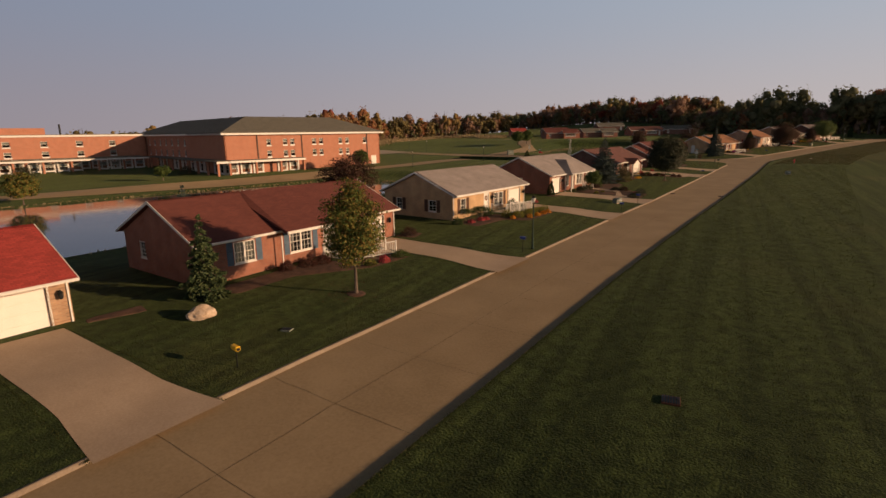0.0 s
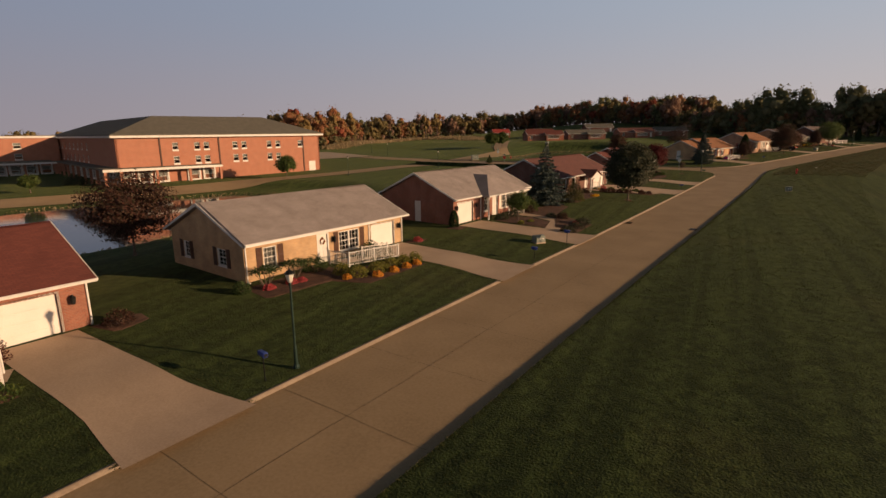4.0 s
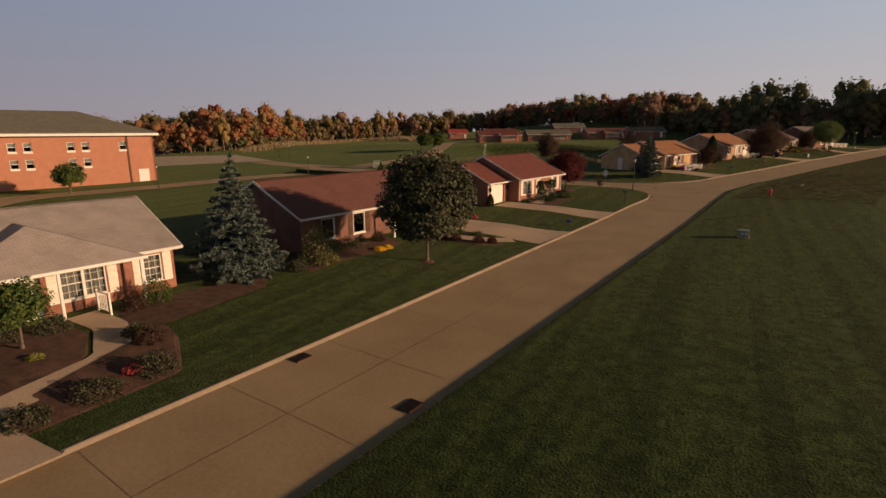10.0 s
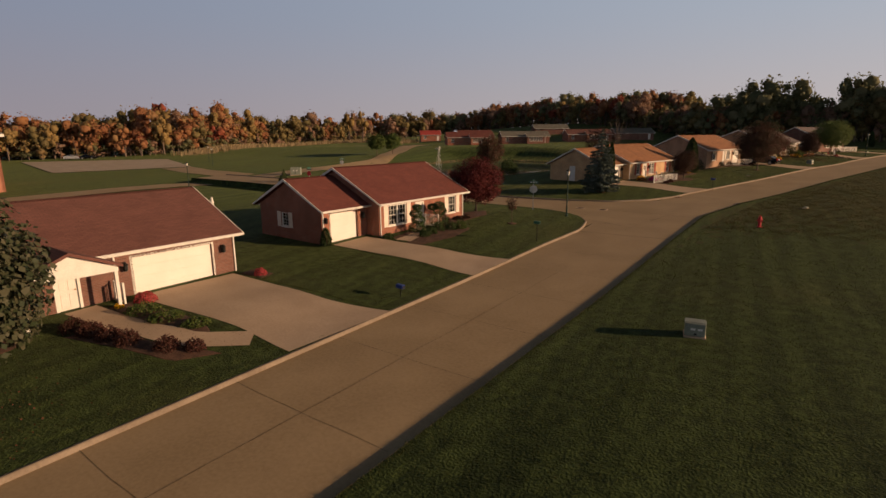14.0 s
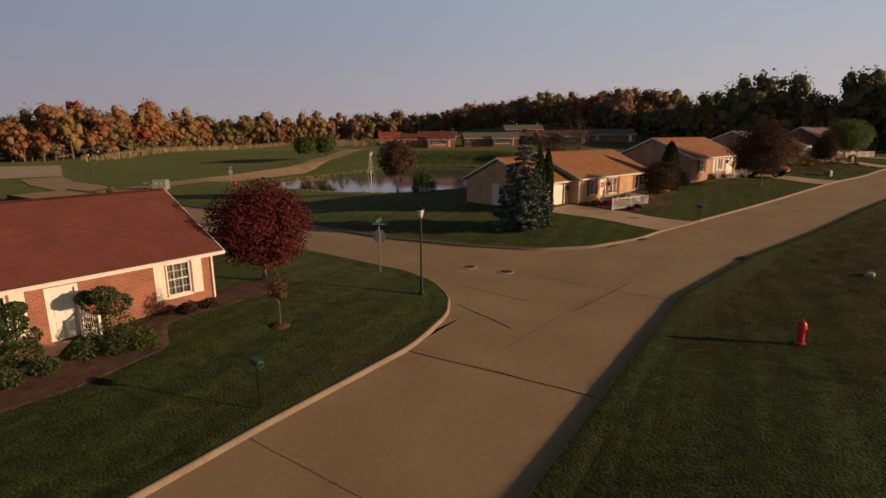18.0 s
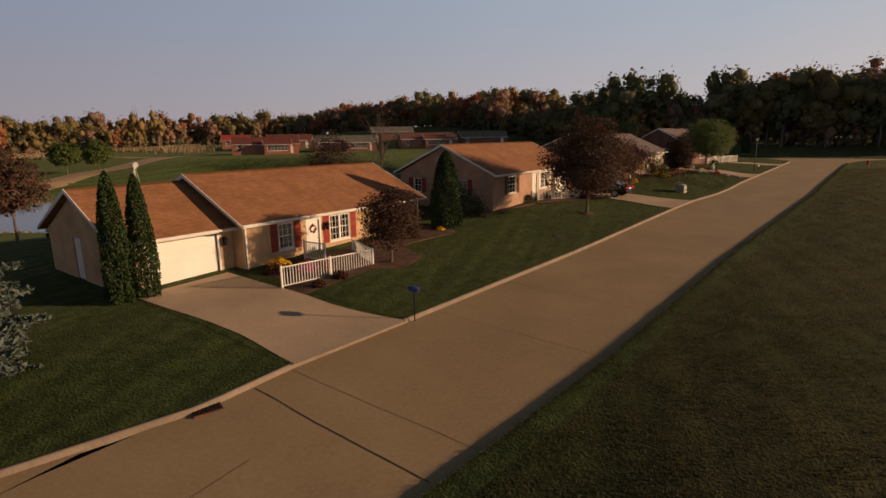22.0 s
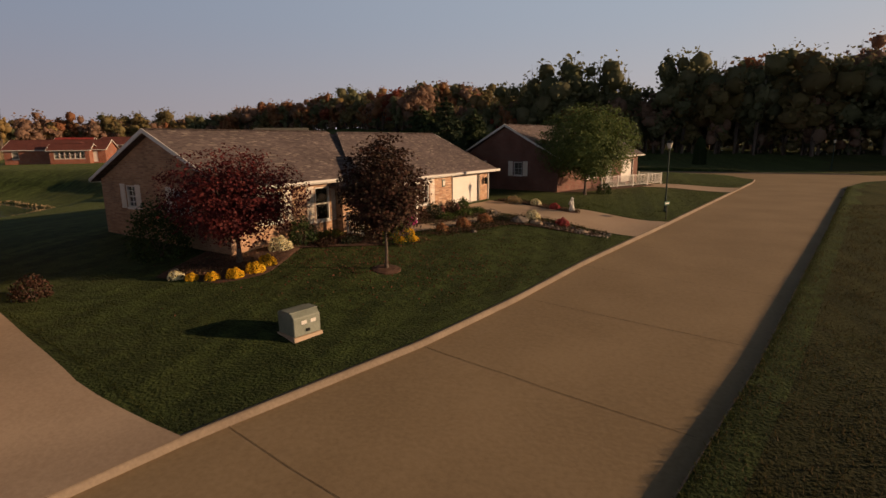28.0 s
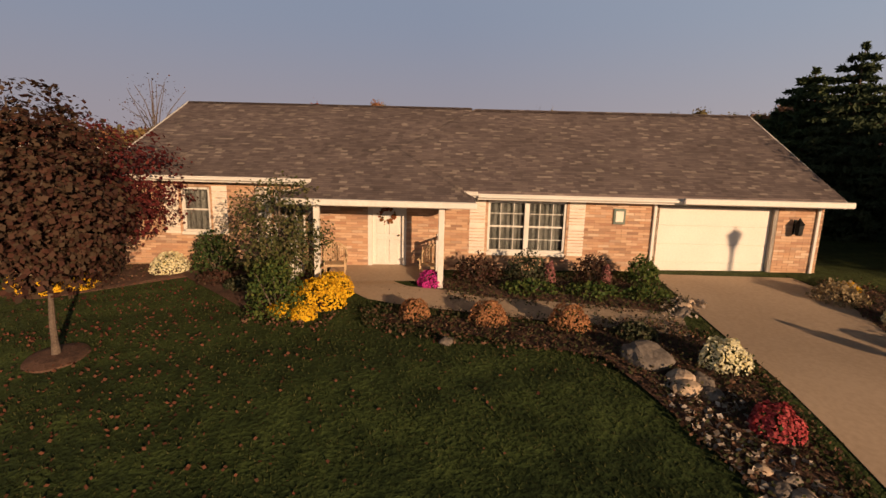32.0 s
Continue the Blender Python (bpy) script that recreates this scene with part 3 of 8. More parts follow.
def gable_roof(house, x0, x1, yf, yb, z, rise, material, oh=0.45, og=0.3, label="", ends="lr"):
    """A gabled roof with its ridge along x; z is the level of its eaves' underside."""
    t = 0.11
    ym = (yf + yb) / 2
    a0, a1, f, b = x0 - og * ("l" in ends), x1 + og * ("r" in ends), yf - oh, yb + oh
    bm = bmesh.new()
    run = (yb - yf) / 2
    zr, ze = z + rise, z - rise * oh / run
    sec = [(f, ze), (f, ze + t), (ym, zr + t + 0.06), (b, ze + t), (b, ze), (ym, zr - 0.02)]
    L = [bm.verts.new((a0, y, zz)) for y, zz in sec]
    R = [bm.verts.new((a1, y, zz)) for y, zz in sec]
    bm.faces.new(L), bm.faces.new(R[::-1])
    for k in range(6):
        j = (k + 1) % 6
        bm.faces.new((L[k], R[k], R[j], L[j]))
    bmesh.ops.recalc_face_normals(bm, faces=bm.faces[:])
    roof = part("roof", bm, material, house, label)
    cap = bmesh.new()
    for s in (-1, 1):
        v = [cap.verts.new(p) for p in ((a0, ym, zr + t + 0.085), (a1, ym, zr + t + 0.085), (a1, ym + s * 0.16, zr + t + 0.075 - 0.16 * rise / run), (a0, ym + s * 0.16, zr + t + 0.075 - 0.16 * rise / run))]
        cap.faces.new(v)
    bmesh.ops.solidify(cap, geom=cap.faces[:], thickness=0.02)
    part("ridge_cap", cap, material, roof)
    for y, s in ((f, -1), (b, 1)):
        g = bmesh.new()
        box(g, (a0, y, ze - 0.03), (a1, y + s * 0.03, ze + t + 0.01))
        box(g, (a0, y + s * 0.03, ze + 0.02), (a1, y + s * 0.14, ze + t - 0.01), 0.02)
        part("gutter", g, WHITE, roof, "white gutter")
    for x, s in [k for k, e in (((a0, -1), "l"), ((a1, 1), "r")) if e in ends]:
        for q, sgn in ((f, -1), (b, 1)):
            g = bmesh.new()
            v = [g.verts.new((x + dx, yy, zz)) for dx in (0, s * 0.04) for yy, zz in ((q, ze), (q, ze + t + 0.02), (ym, zr + t + 0.08), (ym, zr))]
            g.faces.new(v[:4]), g.faces.new(v[4:][::-1])
            for k in range(4):
                g.faces.new((v[k], v[k + 4], v[(k + 1) % 4 + 4], v[(k + 1) % 4]))
            bmesh.ops.recalc_face_normals(g, faces=g.faces[:])
            part("bargeboard", g, WHITE, roof)
    for ya, yz in ((yf - oh, yf), (yb, yb + oh)):
        part("soffit", box(bmesh.new(), (x0, ya, ze - 0.03), (x1, yz, ze)), WHITE, roof)
    return roof


def hip_porch(house, x0, x1, yf, yb, z, rise, material, run=2.6, back=4.5):
    """A hipped front gable that runs back into the main slope; run is how far its apex stands behind the front eaves."""
    bm = bmesh.new()
    xm = (x0 + x1) / 2
    lo = [(x0, yf, z), (x1, yf, z), (x1, yb, z + 0.02), (x0, yb, z + 0.02)]
    up = [(xm - 0.05, yf + run, z + rise), (xm + 0.05, yf + run, z + rise), (xm + 0.05, back, z + rise), (xm - 0.05, back, z + rise)]
    a = [bm.verts.new(p) for p in lo]
    b = [bm.verts.new((x, y, q + 0.14)) for x, y, q in lo]
    c = [bm.verts.new((x, y, q + 0.16)) for x, y, q in up]
    bm.faces.new(a[::-1])
    for k in range(4):
        j = (k + 1) % 4
        bm.faces.new((a[k], a[j], b[j], b[k]))
        bm.faces.new((b[k], b[j], c[j], c[k]))
    bm.faces.new(c)
    bmesh.ops.recalc_face_normals(bm, faces=bm.faces[:])
    roof = part("roof", bm, material, house)
    g = bmesh.new()
    box(g, (x0 - 0.02, yf - 0.13, z + 0.0), (x1 + 0.02, yf, z + 0.15), 0.02)
    part("gutter", g, WHITE, roof, "white gutter")
    return roof


def step_roof(house, x0, x1, out, yf, ym, h, rise, material):
    """A length of front slope carried forward by out, closed at both ends, with its own gutter."""
    run = ym - yf
    s = rise / run
    f = yf - 0.45 - out
    ze = h - s * 0.45 - 0.02
    bm = bmesh.new()
    t = 0.2
    slant = out * 0.8
    top = [(x0, f, ze + t), (x1, f, ze + t), (x1 - 0.02, ym - 0.1, h + rise + 0.2), (x0 + slant, ym - 0.1, h + rise + 0.2)]
    low = [(x0, f, ze), (x1, f, ze), (x1 - 0.02, ym - 0.1, h + rise - 0.1), (x0 + 0.02, ym - 0.1, h + rise - 0.1)]
    a, b = [bm.verts.new(p) for p in top], [bm.verts.new(p) for p in low]
    bm.faces.new(a), bm.faces.new(b[::-1])
    for k in range(4):
        j = (k + 1) % 4
        bm.faces.new((b[k], b[j], a[j], a[k]))
    bmesh.ops.recalc_face_normals(bm, faces=bm.faces[:])
    r = part("roof", bm, material, house)
    g = bmesh.new()
    box(g, (x0, f - 0.13, ze + 0.0), (x1, f, ze + t - 0.02), 0.02)
    part("gutter", g, WHITE, r, "white gutter")


def front_gable(house, x0, x1, yf, yb, z, rise, material):
    """A porch: a small gable to the street on two posts, with a white pediment."""
    xm = (x0 + x1) / 2
    bm = bmesh.new()
    sec = [(x0 - 0.15, z), (xm, z + rise), (x1 + 0.15, z), (x1 + 0.15, z - 0.12), (xm, z + rise - 0.14), (x0 - 0.15, z - 0.12)]
    a = [bm.verts.new((x, yf - 0.2, q)) for x, q in sec]
    b = [bm.verts.new((x, yb, q)) for x, q in sec]
    bm.faces.new(a), bm.faces.new(b[::-1])
    for k in range(6):
        j = (k + 1) % 6
        bm.faces.new((a[k], b[k], b[j], a[j]))
    bmesh.ops.recalc_face_normals(bm, faces=bm.faces[:])
    r = part("roof", bm, material, house)
    g = bmesh.new()
    v = [g.verts.new((x, y, q)) for y in (yf - 0.02, yf + 0.06) for x, q in ((x0, z - 0.1), (x1, z - 0.1), (xm, z + rise - 0.14))]
    g.faces.new(v[:3]), g.faces.new(v[3:][::-1])
    for i, j in ((0, 1), (1, 2), (2, 0)):
        g.faces.new((v[i], v[i + 3], v[j + 3], v[j]))
    bmesh.ops.recalc_face_normals(g, faces=g.faces[:])
    part("pediment", g, WHITE, r, "white boarded pediment")
    part("beam", box(bmesh.new(), (x0, yf - 0.03, z - 0.3), (x1, yf + 0.1, z - 0.1)), WHITE, r)
    for x in (x0 + 0.1, x1 - 0.1):
        part("porch_post", box(bmesh.new(), (x - 0.07, yf - 0.02, -0.2), (x + 0.07, yf + 0.12, z - 0.28), 0.01), WHITE, house)
    part("porch_floor", box(bmesh.new(), (x0 - 0.1, yf - 0.1, -0.3), (x1 + 0.1, 0.0, 0.06), 0.01), DRIVE, house)


def downspout(house, x, y, z0, z1):
    bm = bmesh.new()
    box(bm, (x - 0.04, y - 0.08, z0), (x + 0.04, y - 0.01, z1), 0.012)
    box(bm, (x - 0.04, y - 0.3, z0 - 0.02), (x + 0.04, y - 0.02, z0 + 0.07), 0.012)
    part("downspout", bm, WHITE, house)


def block(house, x0, x1, yf, yb, h, rise, brick, roof, front=(), left=(), right=(), label="", oh=0.45, og=0.3, ends="lr"):
    """One gabled body of a house. Openings are (kind, x0, x1, z0, z1, extra)."""
    th = 0.22
    w, d = x1 - x0, yb - yf
    sides = [(Matrix.Translation((x0, yf, 0)), w, front, 0.0), (pose(x0, yb, 0, 0, 0, -90), d, left, rise), (pose(x1, yf, 0, 0, 0, 90), d, right, rise), (pose(x1, yb, 0, 0, 0, 180), w, (), 0.0)]
    for k, (m, width, opens, gable) in enumerate(sides):
        base = -0.5
        mm = m @ Matrix.Translation((0, 0, base))
        e = th if gable else 0.0
        holes = [(o[1] - e, o[2] - e, o[3] - base, o[4] - base) for o in opens]
        wm = part("wall", bmesh.new(), brick, house)
        bm = bmesh.new()
        if gable:
            wall(bm, mm @ Matrix.Translation((e, 0, 0)), width - 2 * e, h - base, th, holes)
            v = [bm.verts.new(m @ Vector(p)) for y in (0, th) for p in ((e, y, h), (width - e, y, h), (width / 2, y, h + gable))]
            bm.faces.new(v[:3]), bm.faces.new(v[3:][::-1])
            for a, b in ((0, 1), (1, 2), (2, 0)):
                bm.faces.new((v[a], v[a + 3], v[b + 3], v[b]))
        else:
            wall(bm, mm, width, h - base, th, holes)
        bmesh.ops.remove_doubles(bm, verts=bm.verts[:], dist=0.001)
        bmesh.ops.recalc_face_normals(bm, faces=bm.faces[:])
        bm.to_mesh(wm.data)
        bm.free()
        for o in opens:
            kind, a, b, z0, z1 = o[:5]
            om = m @ Matrix.Translation((a, 0.02, z0))
            if kind == "win":
                window(house, om, b - a, z1 - z0, **o[5])
            elif kind == "door":
                entry_door(house, om, b - a, z1 - z0, o[5])
            elif kind == "garage":
                garage_door(house, om, b - a, z1 - z0)
            elif kind == "panel":
                pd = part("door", box(bmesh.new(), (0, 0.05, 0), (b - a, 0.1, z1 - z0), 0.01), WHITE, house, "white side door")
                pd.matrix_local = om
    floor = part("floor", box(bmesh.new(), (x0 + th, yf + th, 0.0), (x1 - th, yb - th, 0.03)), DRIVE, house)
    gable_roof(house, x0, x1, yf, yb, h, rise, roof, oh, og, label, ends)


def house_at(name, left, right_pt, z, label, inset=(0.3, 0.45)):
    """An Empty at a house's front left corner of wall; left and right_pt are the ends of its front eaves in plan."""
    a, b = Vector((*left, 0)), Vector((*right_pt, 0))
    d = (b - a).normalized()
    back = Vector((-d.y, d.x, 0))
    o = a + d * inset[0] + back * inset[1]
    m = Matrix(((d.x, back.x, 0, o.x), (d.y, back.y, 0, o.y), (0, 0, 1, z), (0, 0, 0, 1)))
    h = thing("house", m, label, "house", "bungalows along the street")
    return h, (b - a).length - 2 * inset[0]


CURTAIN = noisy("curtain_cloth", (0.26, 0.255, 0.235), (0.42, 0.41, 0.38), 1, 6, 0.9, bump=0)
BRASS = noisy("brass", (0.35, 0.22, 0.08), (0.5, 0.33, 0.12), 5, 30, 0.3, 0.9, 0.05)
WREATH = islands("wreath_flowers", [(0.25, 0.05, 0.03), (0.3, 0.12, 0.05), (0.08, 0.08, 0.03)])
BRICK_RED = courses("red_brick", (0.34, 0.115, 0.065), (0.24, 0.075, 0.045), (0.30, 0.2, 0.15), 0.21, 0.075, 0.011)
BRICK_DARK = courses("dark_red_brick", (0.21, 0.085, 0.06), (0.145, 0.055, 0.04), (0.2, 0.15, 0.12), 0.21, 0.075, 0.011)
BRICK_TAN = courses("tan_brick", (0.56, 0.36, 0.19), (0.47, 0.29, 0.15), (0.5, 0.36, 0.22), 0.21, 0.075, 0.011)
BRICK_ROSE = courses("rose_tan_brick", (0.44, 0.265, 0.17), (0.36, 0.21, 0.135), (0.40, 0.27, 0.18), 0.21, 0.075, 0.011)
BRICK_BUFF = courses("mixed_buff_brick", (0.47, 0.285, 0.165), (0.29, 0.165, 0.1), (0.36, 0.26, 0.17), 0.3, 0.085, 0.012)
BRICK_ORANGE = courses("orange_brick", (0.45, 0.19, 0.115), (0.40, 0.16, 0.1), (0.42, 0.22, 0.145), 0.21, 0.075, 0.011, tint=0.12)
SH_RED = courses("dark_red_shingles", (0.165, 0.052, 0.04), (0.135, 0.042, 0.033), (0.09, 0.03, 0.025), 0.32, 0.14, 0.008, 0.9, 2.7, 0.35, 0.15)
SH_BRIGHT = courses("bright_red_shingles", (0.42, 0.06, 0.05), (0.30, 0.045, 0.035), (0.18, 0.025, 0.02), 0.32, 0.14, 0.008, 0.9, 2.7, 0.35, 0.15)
SH_GREY = courses("weathered_grey_shingles", (0.34, 0.29, 0.27), (0.30, 0.26, 0.24), (0.2, 0.17, 0.16), 0.32, 0.14, 0.008, 0.9, 2.7, 0.35, 0.2)
SH_BROWN = courses("brown_red_shingles", (0.17, 0.075, 0.06), (0.14, 0.06, 0.05), (0.09, 0.04, 0.03), 0.32, 0.14, 0.008, 0.9, 2.7, 0.35, 0.15)
SH_ORANGE = courses("orange_brown_shingles", (0.32, 0.15, 0.07), (0.25, 0.11, 0.05), (0.16, 0.07, 0.035), 0.32, 0.14, 0.008, 0.9, 2.7, 0.35, 0.2)


def tabs(name, stops, w=0.2, h=0.105, slope=2.4):
    """Laminated shingles: tabs of mixed shades in staggered rows, with a shadow line coloured in under each row."""
    m, n, l, b = mat(name, 0.92, 0, 0.15)

    def calc(op, a, q=None):
        k = n.new("ShaderNodeMath")
        k.operation = op
        for i, v in enumerate((a, q)):
            if v is None:
                continue
            if isinstance(v, (int, float)):
                k.inputs[i].default_value = v
            else:
                l.new(v, k.inputs[i])
        return k.outputs[0]

    tc, sep = n.new("ShaderNodeTexCoord"), n.new("ShaderNodeSeparateXYZ")
    l.new(tc.outputs["Object"], sep.inputs[0])
    up = calc("DIVIDE", calc("MULTIPLY", sep.outputs[2], slope), h)
    row = calc("FLOOR", up)
    first, second = n.new("ShaderNodeTexWhiteNoise"), n.new("ShaderNodeTexWhiteNoise")
    first.noise_dimensions, second.noise_dimensions = "1D", "2D"
    l.new(row, first.inputs["W"])
    along = calc("ADD", calc("DIVIDE", sep.outputs[0], w), calc("MULTIPLY", first.outputs[0], 7.3))
    com = n.new("ShaderNodeCombineXYZ")
    l.new(calc("FLOOR", along), com.inputs[0])
    l.new(row, com.inputs[1])
    l.new(com.outputs[0], second.inputs["Vector"])
    r = ramp(n, stops)
    l.new(second.outputs[0], r.inputs[0])
    big = n.new("ShaderNodeTexNoise")
    big.inputs["Scale"].default_value, big.inputs["Detail"].default_value = 0.7, 5
    l.new(tc.outputs["Object"], big.inputs["Vector"])
    shade = ramp(n, [(0.3, (0.85,) * 3), (0.7, (1.1,) * 3)])
    l.new(big.outputs[0], shade.inputs[0])
    # the shadow under each row, painted as a darker foot of the colour
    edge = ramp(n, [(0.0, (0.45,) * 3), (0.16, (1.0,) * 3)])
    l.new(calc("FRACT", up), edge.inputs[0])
    col = r.outputs[0]
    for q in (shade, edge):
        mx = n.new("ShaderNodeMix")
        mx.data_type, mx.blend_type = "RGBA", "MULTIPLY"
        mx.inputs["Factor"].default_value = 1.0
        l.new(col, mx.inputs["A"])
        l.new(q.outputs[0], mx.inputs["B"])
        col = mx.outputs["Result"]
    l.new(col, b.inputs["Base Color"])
    bp = n.new("ShaderNodeBump")
    bp.inputs["Strength"].default_value, bp.inputs["Distance"].default_value = 0.35, 0.012
    l.new(second.outputs[0], bp.inputs["Height"])
    l.new(bp.outputs[0], b.inputs["Normal"])
    return m


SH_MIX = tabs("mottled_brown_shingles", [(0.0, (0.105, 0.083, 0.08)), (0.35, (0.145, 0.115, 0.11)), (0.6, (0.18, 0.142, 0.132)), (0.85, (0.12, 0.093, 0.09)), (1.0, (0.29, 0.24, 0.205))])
SH_DARK = courses("grey_green_shingles", (0.16, 0.15, 0.12), (0.14, 0.13, 0.105), (0.1, 0.09, 0.075), 0.32, 0.14, 0.008, 0.9, 2.2, 0.3, 0.15)
SHUT_BLUE = noisy("blue_shutter", (0.07, 0.11, 0.16), (0.10, 0.15, 0.21), 3, 20, 0.6, bump=0.05)
SHUT_BROWN = noisy("brown_shutter", (0.07, 0.035, 0.025), (0.11, 0.06, 0.04), 3, 20, 0.6, bump=0.05)
GREENISH = noisy("verdigris", (0.10, 0.13, 0.11), (0.16, 0.2, 0.17), 3, 20, 0.6, bump=0.05)
SHUT_RED = noisy("red_shutter", (0.22, 0.035, 0.025), (0.3, 0.055, 0.04), 3, 20, 0.6, bump=0.05)
SHUT_WHITE = noisy("white_shutter", (0.66, 0.60, 0.52), (0.78, 0.72, 0.63), 3, 20, 0.6, bump=0.05)


def W(x0, x1, z0, z1, shutter=None, grid=(3, 4), leaves=2, sw=0.42):
    return ("win", x0, x1, z0, z1, dict(grid=grid, leaves=leaves, shutter=shutter, shutter_w=sw))


def G(x0, x1, h=2.05):
    return ("garage", x0, x1, 0.03, h)


def brick_piece(name):
    """Bricks of mixed buff, tan and brown, one colour for each."""
    m, n, l, b = mat(name, 0.85)
    info = n.new("ShaderNodeObjectInfo")
    isl = n.new("ShaderNodeNewGeometry")
    add, wrap = n.new("ShaderNodeMath"), n.new("ShaderNodeMath")
    wrap.operation = "FRACT"
    l.new(info.outputs["Random"], add.inputs[0])
    l.new(isl.outputs["Random Per Island"], add.inputs[1])
    l.new(add.outputs[0], wrap.inputs[0])
    r = ramp(n, [(0.0, (0.47, 0.27, 0.16)), (0.3, (0.58, 0.40, 0.27)), (0.5, (0.38, 0.21, 0.135)), (0.7, (0.52, 0.33, 0.205)), (0.88, (0.28, 0.165, 0.115)), (1.0, (0.62, 0.46, 0.33))])
    l.new(wrap.outputs[0], r.inputs[0])
    l.new(r.outputs[0], b.inputs["Base Color"])
    tc, ns, bp = n.new("ShaderNodeTexCoord"), n.new("ShaderNodeTexNoise"), n.new("ShaderNodeBump")
    ns.inputs["Scale"].default_value = 40
    bp.inputs["Strength"].default_value, bp.inputs["Distance"].default_value = 0.4, 0.01
    l.new(tc.outputs["Object"], ns.inputs["Vector"])
    l.new(ns.outputs[0], bp.inputs["Height"])
    l.new(bp.outputs[0], b.inputs["Normal"])
    return m


BRICK_PIECE = brick_piece("buff_brick_piece")


def lay_bricks(house, length, height, holes, span, bw=0.3, bh=0.074, yf=0.0):
    """Facing bricks on a front wall, a little proud of it; those of one stretch are pieces of their own."""
    rnd = random.Random(5)
    unit = bpy.data.meshes.new("brick")
    ub = box(bmesh.new(), (0, -0.011, 0), (1, 0.004, 1))
    ub.to_mesh(unit)
    unit.materials.append(BRICK_PIECE)
    rest, count, row = bmesh.new(), 0, 0
    z = 0.02
    while z + bh < height:
        free, x = [], 0.0
        for a, b, z0, z1 in sorted(holes):
            if z0 - bh < z < z1:
                free.append((x, a))
                x = b
        free.append((x, length))
        for a, b in free:
            x = a - (0.5 * bw if row % 2 else 0.0)
            while x < b - 0.03:
                p, q = max(x, a) + 0.005, min(x + bw, b) - 0.005
                if q - p > 0.04:
                    if span[0] < p and q < span[1] and count < 300 and z > 0.35:
                        ob = new("brick", unit)
                        ob.parent = house
                        ob.matrix_local = Matrix.Translation((p, yf - rnd.uniform(0, 0.004), z)) @ Matrix.Diagonal((q - p, 1, bh - 0.011, 1))
                        count += 1
                    else:
                        box(rest, (p, yf - 0.008 - rnd.uniform(0, 0.004), z), (q, yf + 0.004, z + bh - 0.011))
                x += bw
        z += bh
        row += 1
    ob = part("bricks", rest, BRICK_PIECE, house)
    tagged(ob, "", "", kind="stuff")


WICKER = noisy("pale_wicker", (0.42, 0.29, 0.16), (0.58, 0.42, 0.26), 8, 60, 0.8, bump=0.6)


def wicker_chair(house, x, y, turn):
    m = house.matrix_world @ pose(x, y, 0.03, 0, 0, turn)
    t = thing("wicker_chair", m, "pale wicker armchair on a front porch", "chair", "wicker chairs on the porch")
    part("seat", box(bmesh.new(), (-0.27, -0.25, 0.36), (0.27, 0.25, 0.43), 0.02), WICKER, t)
    rail = bmesh.new()
    arc = [(0.3 * math.cos(a), 0.1 + 0.2 * math.sin(a)) for a in [math.pi * k / 8 for k in range(9)]]
    for (ax, ay), (bx, by) in zip(arc, arc[1:]):
        za, zb = 0.62 + 0.28 * (ay - 0.1) / 0.2, 0.62 + 0.28 * (by - 0.1) / 0.2
        tube(rail, (ax, ay, za), (bx, by, zb), 0.025, 0.025, 6)
        for u in (0.0, 0.5):
            px, py, pz = ax + (bx - ax) * u, ay + (by - ay) * u, za + (zb - za) * u
            part("spindle", tube(bmesh.new(), (px, py, 0.4), (px, py, pz), 0.012, 0.012, 5), WICKER, t)
    part("back_rail", rail, WICKER, t)
    for s in (-1, 1):
        part("armrest", tube(bmesh.new(), (s * 0.3, -0.24, 0.6), (s * 0.3, 0.1, 0.62), 0.025, 0.025, 6), WICKER, t)
        for yy in (-0.23, 0.22):
            part("leg", tube(bmesh.new(), (s * 0.25, yy, -0.02), (s * 0.26, yy, 0.6 if yy < 0 else 0.38), 0.02, 0.02, 6), WICKER, t)


